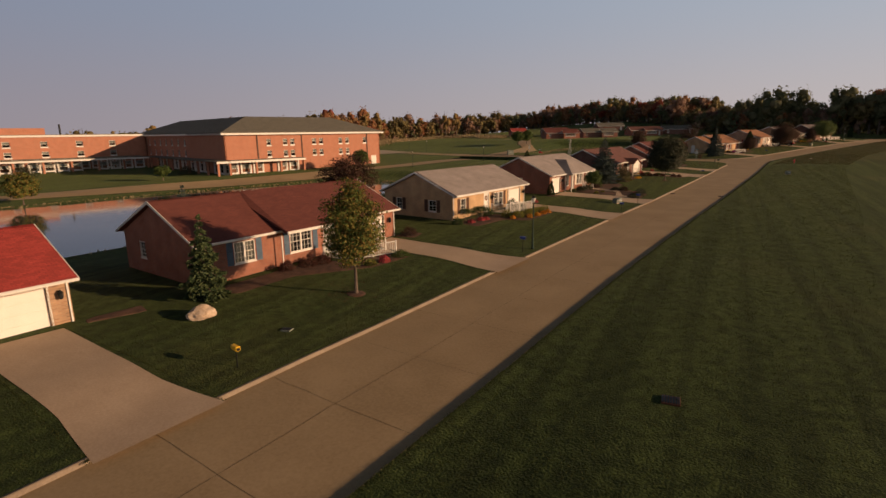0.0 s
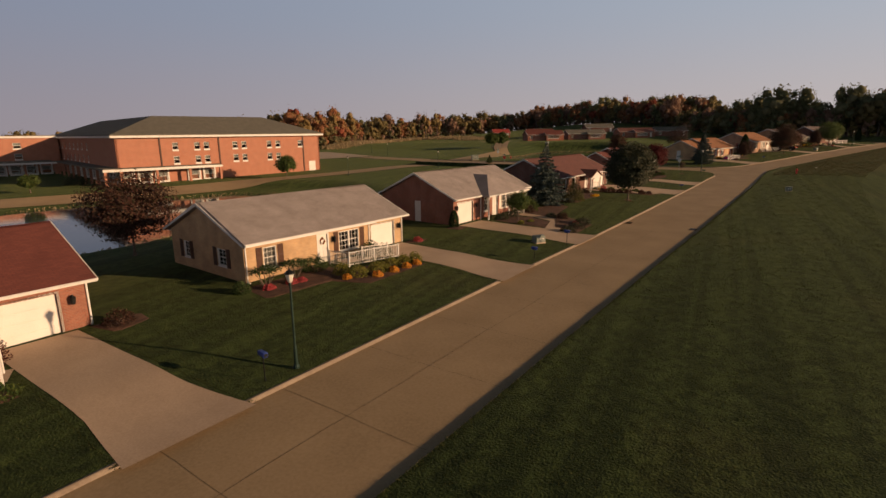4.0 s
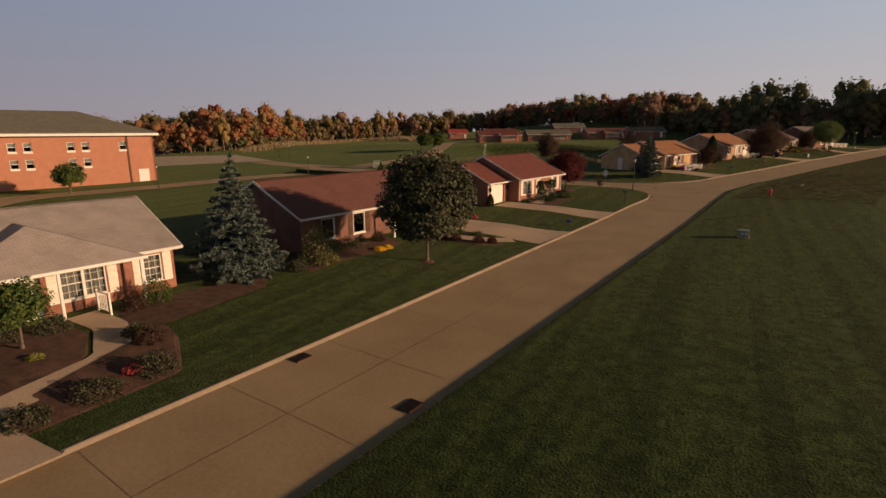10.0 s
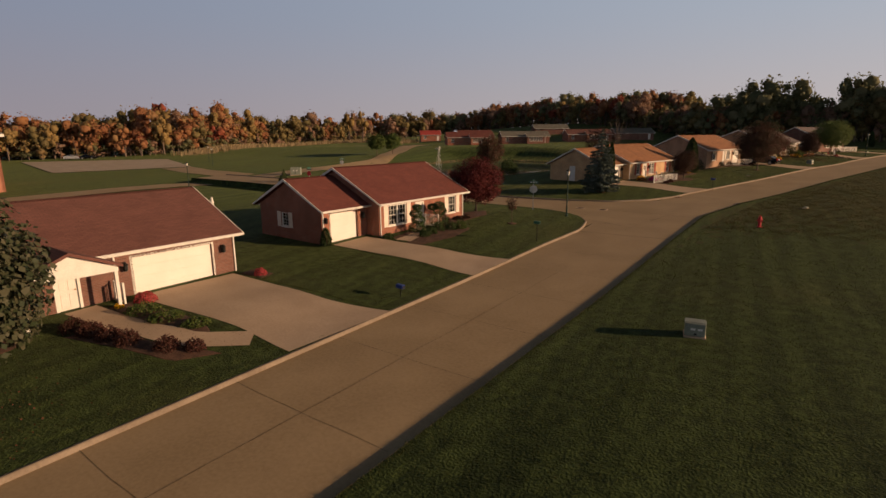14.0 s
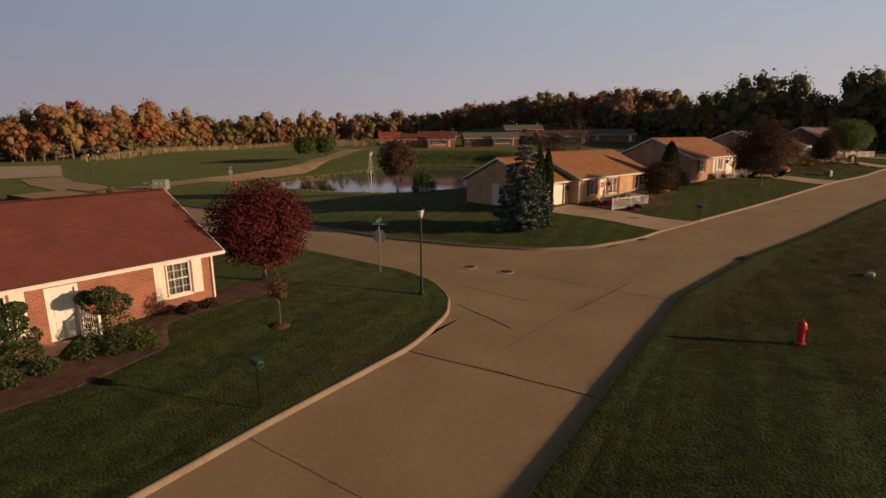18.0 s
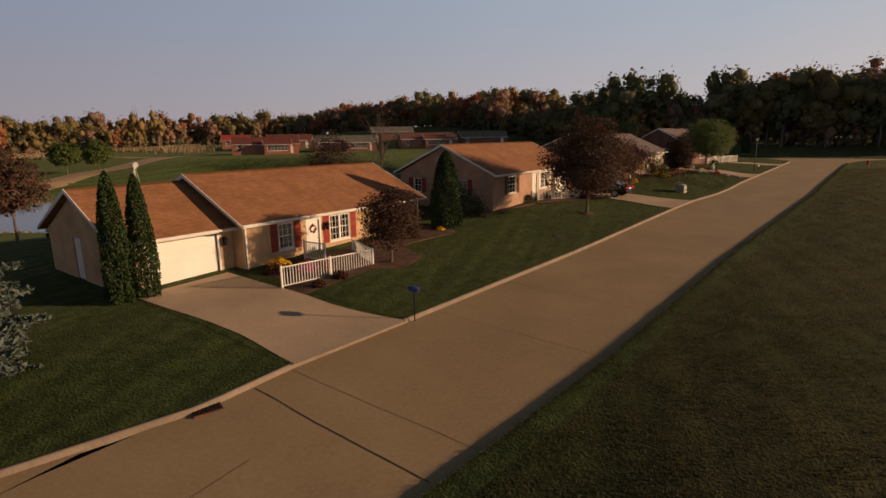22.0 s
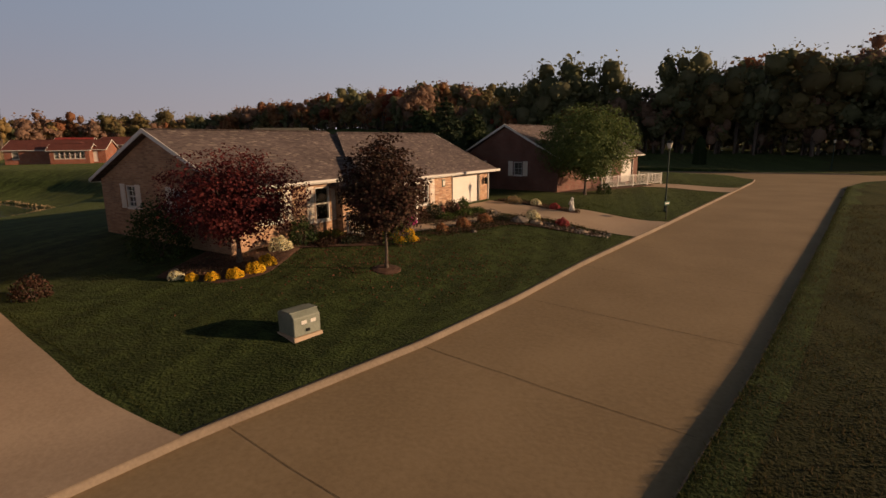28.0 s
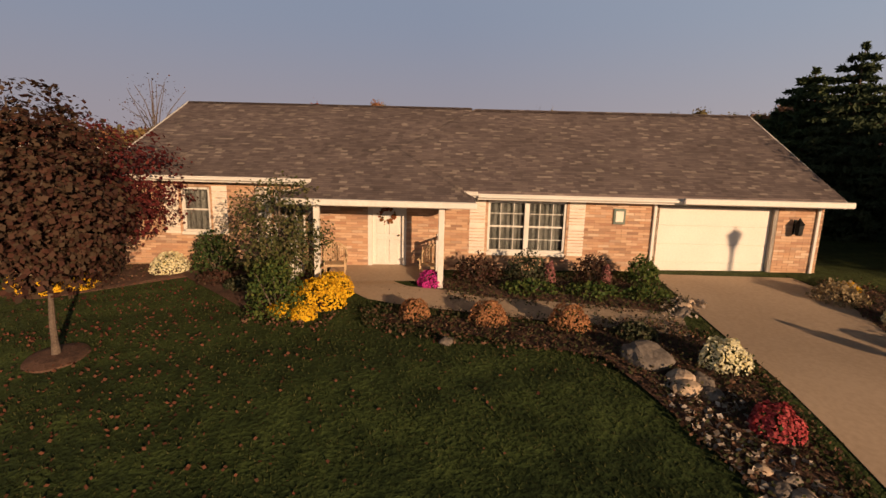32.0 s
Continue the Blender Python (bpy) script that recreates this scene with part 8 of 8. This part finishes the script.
park_bench_sign(12.9, 203.9)


def statue(x, y, k=1.0, label="small white garden statue beside the drive"):
    bm = bmesh.new()
    box(bm, (-0.16, -0.16, 0), (0.16, 0.16, 0.12), 0.02)
    lathe(bm, [(0.13, 0.12), (0.15, 0.2), (0.1, 0.4), (0.13, 0.52), (0.06, 0.62), (0.085, 0.68), (0.08, 0.76), (0.03, 0.82)], 14)
    for s in (-1, 1):
        bmesh.ops.create_uvsphere(bm, u_segments=10, v_segments=6, radius=0.13, matrix=pose(0.1, s * 0.13, 0.5, 0, 20 * s, 0) @ Matrix.Diagonal((0.35, 0.5, 1.2, 1)))
    bmesh.ops.scale(bm, vec=(k, k, k), verts=bm.verts[:])
    ob = part("garden_statue", bm, WHITE)
    ob.matrix_world = pose(x, y, lie(x, y) - 0.01, 0, 0, 200)
    tagged(ob, label, "statue")


statue(7.8, 202.7)
statue(-50.2, 110.0, 1.7, "white garden statue on the lawn behind the houses")


def windmill(x, y):
    t = thing("garden_windmill", Matrix.Translation((x, y, lie(x, y))), "white lattice garden windmill on the pond bank", "windmill")
    for a in (45, 135, 225, 315):
        q = Vector((math.cos(radians(a)) * 0.7, math.sin(radians(a)) * 0.7, 0))
        part("leg", tube(bmesh.new(), q, q * 0.15 + Vector((0, 0, 4.6)), 0.04, 0.03, 5), GREYMETAL, t)
    for z in (1.0, 2.0, 3.0):
        k = 0.7 * (1 - z / 4.6 * 0.85)
        for a in (45, 135, 225, 315):
            part("brace", tube(bmesh.new(), (math.cos(radians(a)) * k, math.sin(radians(a)) * k, z), (math.cos(radians(a + 90)) * k, math.sin(radians(a + 90)) * k, z), 0.025, 0.025, 4), GREYMETAL, t)
    for k in range(8):
        m = pose(0.25, 0, 4.7, 0, 0, 0) @ Matrix.Rotation(radians(45 * k), 4, "X")
        part("blade", box(bmesh.new(), (-0.015, -0.05, 0.1), (0.015, 0.05, 0.5), 0.0, m), GREYMETAL, t)
    part("tail", box(bmesh.new(), (-0.9, -0.01, 4.55), (-0.2, 0.01, 4.85)), GREYMETAL, t)


windmill(-69.5, 182.0)


# ---- the parked car ----
def car(x, y, turn, CARPAINT, label):
    t = thing("car", pose(x, y, lie(x, y) + 0.05, 0, 0, turn), label, "car")
    prof = [(-2.35, 0.3), (-2.4, 0.6), (-2.32, 0.95), (-1.75, 1.02), (-1.05, 1.4), (0.35, 1.42), (1.1, 1.02), (2.1, 0.88), (2.35, 0.65), (2.38, 0.3)]
    bm = bmesh.new()
    rings = []
    for yy, k in ((-0.9, 0.0), (-0.86, 1.0), (0.86, 1.0), (0.9, 0.0)):
        ring = []
        for px, pz in prof:
            w = 0.72 if pz > 1.1 else (0.95 if pz > 0.9 else 1.0)
            zz = pz if k else min(pz, 0.7) if pz > 0.7 else pz
            ring.append(bm.verts.new((px, (yy * w) if k else yy, zz)))
        rings.append(ring)
    for a, b in zip(rings, rings[1:]):
        for i in range(len(prof) - 1):
            bm.faces.new((a[i], a[i + 1], b[i + 1], b[i]))
        bm.faces.new((a[-1], a[0], b[0], b[-1]))
    bm.faces.new(rings[0]), bm.faces.new(rings[-1][::-1])
    bmesh.ops.recalc_face_normals(bm, faces=bm.faces[:])
    bmesh.ops.bevel(bm, geom=[e for e in bm.edges], offset=0.04, segments=2, affect="EDGES")
    body = part("body", bm, CARPAINT, t)
    for s in (-1, 1):
        g = bmesh.new()
        v = [g.verts.new((px, s * (0.675 if pz > 1.1 else 0.815), pz)) for px, pz in ((-1.55, 1.05), (-1.0, 1.34), (0.3, 1.36), (0.95, 1.04))]
        g.faces.new(v)
        bmesh.ops.solidify(g, geom=g.faces[:], thickness=0.03)
        part("side_window", g, PANE, t)
        part("mirror", box(bmesh.new(), (0.7, s * 0.88, 0.98), (0.9, s * 1.05, 1.12), 0.03), CARPAINT, t)
        part("tail_light", box(bmesh.new(), (-2.41, s * 0.42, 0.72), (-2.28, s * 0.86, 0.92), 0.02), TAIL, t, "red tail light")
        part("head_light", box(bmesh.new(), (2.2, s * 0.45, 0.66), (2.37, s * 0.85, 0.8), 0.02), PANE, t)
        for px in (-1.42, 1.4):
            wl_ = part("wheel", tube(bmesh.new(), (px, s * 0.68, 0.32), (px, s * 0.92, 0.32), 0.33, 0.33, 20), TYRE, t)
            part("rim", tube(bmesh.new(), (px, s * 0.9, 0.32), (px, s * 0.935, 0.32), 0.21, 0.2, 14), GREYMETAL, wl_)
            for k in range(5):
                m = Matrix.Translation((px, s * 0.935, 0.32)) @ Matrix.Rotation(radians(72 * k), 4, "Y")
                part("spoke", box(bmesh.new(), (-0.025, -0.01, 0.03), (0.025, 0.012, 0.2), 0, m), GREYMETAL, wl_)
    for nm, pts in (("rear_window", ((-1.72, 1.06), (-1.08, 1.38))), ("windscreen", ((0.42, 1.39), (1.06, 1.06)))):
        g = bmesh.new()
        (ax, az), (bx, bz) = pts
        o = 0.03 if nm == "windscreen" else -0.03
        v = [g.verts.new(p) for p in ((ax + o, -0.72, az + 0.02), (ax + o, 0.72, az + 0.02), (bx + o, 0.6, bz + 0.02), (bx + o, -0.6, bz + 0.02))]
        g.faces.new(v)
        bmesh.ops.solidify(g, geom=g.faces[:], thickness=0.02)
        part(nm, g, PANE, t)
    part("bumper", box(bmesh.new(), (-2.44, -0.84, 0.34), (-2.3, 0.84, 0.58), 0.05), CARPAINT, t)
    part("number_plate", box(bmesh.new(), (-2.43, -0.22, 0.7), (-2.38, 0.22, 0.84)), WHITE, t, "white number plate")


def car_paint(name, colour):
    m, n, l, b = mat(name, 0.25, 0.3, 0.5)
    b.inputs["Base Color"].default_value = (*colour, 1)
    b.inputs["Coat Weight"].default_value = 0.7
    return m


BLACK_PAINT, PALE_PAINT = car_paint("black_car_paint", (0.006, 0.007, 0.01)), car_paint("white_car_paint", (0.6, 0.6, 0.6))
TYRE = noisy("tyre_rubber", (0.012, 0.012, 0.012), (0.025, 0.025, 0.025), 6, 40, 0.85)
TAIL = noisy("tail_light_plastic", (0.4, 0.012, 0.012), (0.5, 0.02, 0.02), 4, 20, 0.25, bump=0)
car(-2.6, 177.0, 163, BLACK_PAINT, "dark blue-black saloon car parked on a drive")
car(-185.0, 149.5, 40, PALE_PAINT, "white car parked on the gravel lot")
car(-181.5, 152.5, 40, BLACK_PAINT, "dark car parked on the gravel lot")

# ---- joints in the concrete ----
for y in np.arange(-24, 112, 4.6):
    xl, xr = float(np.interp(y, [p[1] for p in LEFT[:11]], [p[0] for p in LEFT[:11]])), float(np.interp(y, [p[1] for p in RIGHT], [p[0] for p in RIGHT]))
    seam((xl + 0.2, y + 0.15), (xr - 0.2, y - 0.1))
for k in range(17):
    y = 146.5 + k * 4.6
    xl, xr = float(np.interp(y, [p[1] for p in LEFT2[10:20]], [p[0] for p in LEFT2[10:20]])), float(np.interp(y - 2.0, [p[1] for p in RIGHT], [p[0] for p in RIGHT]))
    seam((xl + 0.2, y), (xr - 0.2, y - 2.0))
mid = [((np.interp(y, [p[1] for p in LEFT[:11]], [p[0] for p in LEFT[:11]]) + np.interp(y, [p[1] for p in RIGHT], [p[0] for p in RIGHT])) / 2, y) for y in np.arange(-24, 116, 10)]
for a, b in zip(mid, mid[1:]):
    seam(a, b, 0.018)
for a, b in (((-11.4, 116.2), (-4.6, 116.0)), ((-11.9, 119.5), (-4.4, 121.5)), ((-7.7, 140.4), (-0.9, 138.6)), ((-17.2, 124.1), (-17.4, 130.4)), ((-12.4, 121.0), (-4.2, 127.0)), ((-13.0, 131.4), (-2.0, 135.4)), ((-8.4, 118.0), (-5.6, 136.5)), ((-11.0, 124.0), (-4.2, 124.2)), ((-22.5, 124.6), (-22.5, 130.2)), ((-28, 125.1), (-28, 130.3))):
    seam(a, b)
for a, b in (((-11.3, 115.9), (-4.7, 116.1)), ((-12.3, 120.9), (-9.0, 119.6))):
    seam(a, b, 0.05, 0.008, True, TAR)
for a, b in (((-18.5, 124.3), (-17.1, 130.4)), ((-13.7, 123.3), (-9.7, 122.8)), ((-10.9, 126.6), (-4.2, 125.8)), ((-7.5, 122.8), (-6.5, 128.0)), ((-7.8, 139.05), (-1.5, 137.2))):
    seam(a, b, 0.03, 0.008, True, TAR)


# ---- mulch rings, fallen leaves and turf ----
for x, y, r in ((-19.7, 12.65, 0.55), (-16.5, 80.1, 0.5), (-2.75, 168.1, 0.6), (3.6, 187.8, 0.55), (-16.4, 114.6, 0.4)):
    bed([(x + r * math.cos(a), y + r * math.sin(a)) for a in np.linspace(0, 5.9, 14)], "ring of reddish bark mulch round a trunk", 0.04)


def litter(spots, n, leaf, seed, label):
    rng = np.random.default_rng(seed)
    k = rng.integers(0, len(spots), n)
    s = np.array(spots)[k]
    q = s[:, :2] + rng.normal(size=(n, 2)) * s[:, 2:3] * 0.6
    e = edge_distance(q[:, 0], q[:, 1], ROAD_POLY)
    q = q[e > 0.3]
    c = np.stack([q[:, 0], q[:, 1], ground_height(q[:, 0], q[:, 1]) + 0.035], -1)
    v, f = leaf_quads(c, 0.055, rng, 0.7)
    tagged(raw("fallen_leaves", v, f, leaf), label, "leaves", kind="stuff")


LITTER = islands("fallen_leaf_brown", [(0.10, 0.035, 0.022), (0.13, 0.05, 0.03), (0.075, 0.035, 0.022), (0.16, 0.06, 0.035)], 0.8, 0.15, 0.1)
litter([(-3.0, 167.5, 3.0), (-1.0, 166.5, 3.5), (2.0, 187.5, 3.0), (0.5, 189.5, 2.6), (3.5, 190.5, 3.2), (5.0, 194.0, 2.5), (-20.5, 12.5, 2.0), (-16.6, 79.0, 2.6), (-15.5, 80.5, 2.4)], 1500, LITTER, 91, "brown and red fallen leaves on the lawn")
litter([(-21.0, 118.0, 2.0), (-3.0, 186.0, 2.5), (1.0, 188.0, 3.0), (0.0, 191.0, 2.0)], 400, LEAF_RED, 92, "dark red fallen leaves on the lawn")
litter([(4.0, 187.0, 2.6), (5.6, 188.6, 2.4), (3.0, 190.0, 2.2), (6.6, 190.4, 2.2), (1.5, 187.5, 2.2)], 1100, LITTER, 93, "brown fallen leaves strewn on the lawn")


def turf(x0, x1, y0, y1, n, seed, blade, h=0.05):
    """Grass blades over a stretch of lawn beside the street."""
    rng = np.random.default_rng(seed)
    y = rng.uniform(y0, y1, n)
    d = rng.uniform(x0, x1, n)
    x = np.interp(y, KERB_Y, KERB_X) + d
    clump = np.sin(x * 2.3 + 1.3 * np.sin(y * 1.1)) * np.sin(y * 1.9 + 1.7 * np.sin(x * 0.7))
    keep = (edge_distance(x, y, ROAD_POLY) > 0.05) & (rng.uniform(-1.2, 1, n) < clump)
    for poly in DRIVES:
        keep &= edge_distance(x, y, poly) > 0.02
    x, y = x[keep], y[keep]
    m = len(x)
    z = ground_height(x, y)
    a = rng.uniform(0, 6.2832, m)
    w, hh = 0.013, h * rng.uniform(0.5, 1.3, m)
    b = np.stack([x, y, z], -1)
    side = np.stack([np.cos(a) * w, np.sin(a) * w, 0 * a], -1)
    tip = np.stack([rng.normal(0, 0.025, m), rng.normal(0, 0.025, m), hh], -1)
    v = np.stack([b - side, b + side, b + tip], 1).reshape(-1, 3)
    tagged(raw("grass", v, np.arange(3 * m).reshape(m, 3), blade), "short green grass blades of the lawn", "grass", kind="stuff")


def scatter(poly, n, leaf, seed, size, name, label, category, up=0.12):
    """Loose small leaves, chips or pebbles over a bed."""
    rng = np.random.default_rng(seed)
    p = np.array(poly, float)
    q = rng.uniform(p.min(0), p.max(0), (n * 3, 2))
    q = q[edge_distance(q[:, 0], q[:, 1], poly) < 0.12][:n]
    c = np.stack([q[:, 0], q[:, 1], ground_height(q[:, 0], q[:, 1]) + 0.04 + up * rng.uniform(0, 1, len(q)) ** 2], -1)
    v, f = leaf_quads(c, size, rng, 0.3)
    tagged(raw(name, v, f, leaf), label, category, kind="stuff")


CHIPS = islands("bark_chips", [(0.05, 0.022, 0.014), (0.11, 0.055, 0.035), (0.17, 0.1, 0.065), (0.07, 0.035, 0.022)], 0.9, 0.1, 0)
PEBBLES = islands("pale_pebbles", [(0.25, 0.2, 0.16), (0.4, 0.34, 0.28), (0.16, 0.13, 0.11), (0.5, 0.45, 0.4)], 0.8, 0.2, 0)
LEAF_COVER = islands("groundcover_leaves", [(0.03, 0.04, 0.016), (0.055, 0.06, 0.024), (0.08, 0.055, 0.032), (0.04, 0.05, 0.02), (0.06, 0.035, 0.022)], 0.8, 0.15)
WALK_BED = [(2.4, 193.3), (3.4, 193.2), (4.6, 195.0), (5.3, 196.8), (6.4, 197.5), (8.0, 197.5), (10.2, 197.9), (10.2, 198.5), (8.4, 199.0), (6.9, 199.4), (5.3, 199.8), (4.4, 199.3), (3.8, 196.8)]
ROSE_BED = [(0.7, 195.2), (2.2, 195.3), (4.0, 199.5), (3.5, 200.5), (1.8, 200.5), (0.6, 196.8)]
PORCH_BED = [(-3.4, 184.4), (-0.6, 184.7), (-0.4, 186.4), (-1.3, 188.8), (0.4, 190.8), (2.6, 190.8), (3.4, 192.4), (1.0, 192.9), (-1.6, 191.4), (-3.0, 189.0)]
SIDE_BED = [(2.7, 204.7), (5.2, 203.5), (8.2, 202.0), (8.3, 202.8), (5.6, 204.5), (3.3, 205.7)]
for k, (poly, green, chip) in enumerate(((WALK_BED, 5200, 2600), (ROSE_BED, 3000, 700), (PORCH_BED, 1500, 2600), (SIDE_BED, 1400, 900))):
    scatter(poly, green, LEAF_COVER, 200 + k, 0.05, "groundcover", "low green groundcover in a flower bed", "plants", 0.16)
    scatter(poly, chip, CHIPS, 220 + k, 0.06, "bark_chips", "loose brown bark chips and dead leaves", "mulch", 0.03)
scatter([(6.6, 197.5), (10.2, 197.6), (10.4, 198.3), (7.0, 198.6)], 420, PEBBLES, 240, 0.09, "pebbles", "pale pebbles among bark mulch", "stones", 0.04)
scatter([(3.2, 200.2), (4.1, 199.4), (4.3, 199.9), (3.5, 200.8)], 160, PEBBLES, 241, 0.1, "pebbles", "pale pebbles at a bed's corner", "stones", 0.05)
TURF = islands("grass_blades", [(0.026, 0.038, 0.012), (0.05, 0.064, 0.02), (0.075, 0.078, 0.03), (0.034, 0.048, 0.015)], 0.9, 0.1, 0.3)
TURF_DRY = islands("dry_grass_blades", [(0.04, 0.045, 0.016), (0.085, 0.07, 0.034), (0.12, 0.09, 0.048), (0.05, 0.055, 0.02)], 0.9, 0.1, 0.3)
turf(7.3, 20, -8, 150, 170000, 93, TURF)
turf(7.3, 20, 120, 215, 150000, 94, TURF_DRY, 0.08)
turf(-9, 0, -6, 230, 150000, 95, TURF)
turf(-9, 0, 184, 206, 30000, 96, TURF, 0.035)


def verge_tufts(line, n, seed, blade, h=0.06, side=1, reach=0.16, label="longer grass leaning over the kerb"):
    """Longer grass along an edge that the mower does not reach; side 1 lies to the right of the line's run."""
    rng = np.random.default_rng(seed)
    p = resample(line, 0.25)
    t = np.gradient(p, axis=0)
    t /= np.hypot(t[:, 0], t[:, 1])[:, None]
    out = np.stack([t[:, 1], -t[:, 0]], -1) * side
    i = rng.integers(0, len(p), n)
    q = p[i] + out[i] * ((0.06 if h > 0.05 else 0.0) + np.abs(rng.normal(0, reach, n)))[:, None] + t[i] * rng.uniform(-0.12, 0.12, n)[:, None]
    z = np.maximum(ground_height(q[:, 0], q[:, 1]), base_height(q[:, 0], q[:, 1]) + 0.1)
    a, hh = rng.uniform(0, 6.2832, n), h * rng.uniform(0.5, 1.6, n)
    b = np.stack([q[:, 0], q[:, 1], z - 0.02], -1)
    wide = np.stack([np.cos(a) * 0.014, np.sin(a) * 0.014, 0 * a], -1)
    tip = np.stack([-out[i, 0] * 0.03 + rng.normal(0, 0.03, n), rng.normal(0, 0.03, n), hh], -1)
    v = np.stack([b - wide, b + wide, b + tip], 1).reshape(-1, 3)
    tagged(raw("grass", v, np.arange(3 * n).reshape(n, 3), blade), label, "grass", kind="stuff")


for k, q in enumerate(DRIVES):
    for line, side in (((q[0], q[3]), -1), ((q[1], q[2]), 1)):
        verge_tufts(line, 1300, 300 + k, TURF, 0.045, side, 0.07, "grass growing over the edge of a drive")
verge_tufts(RIGHT[1:19], 42000, 97, TURF)
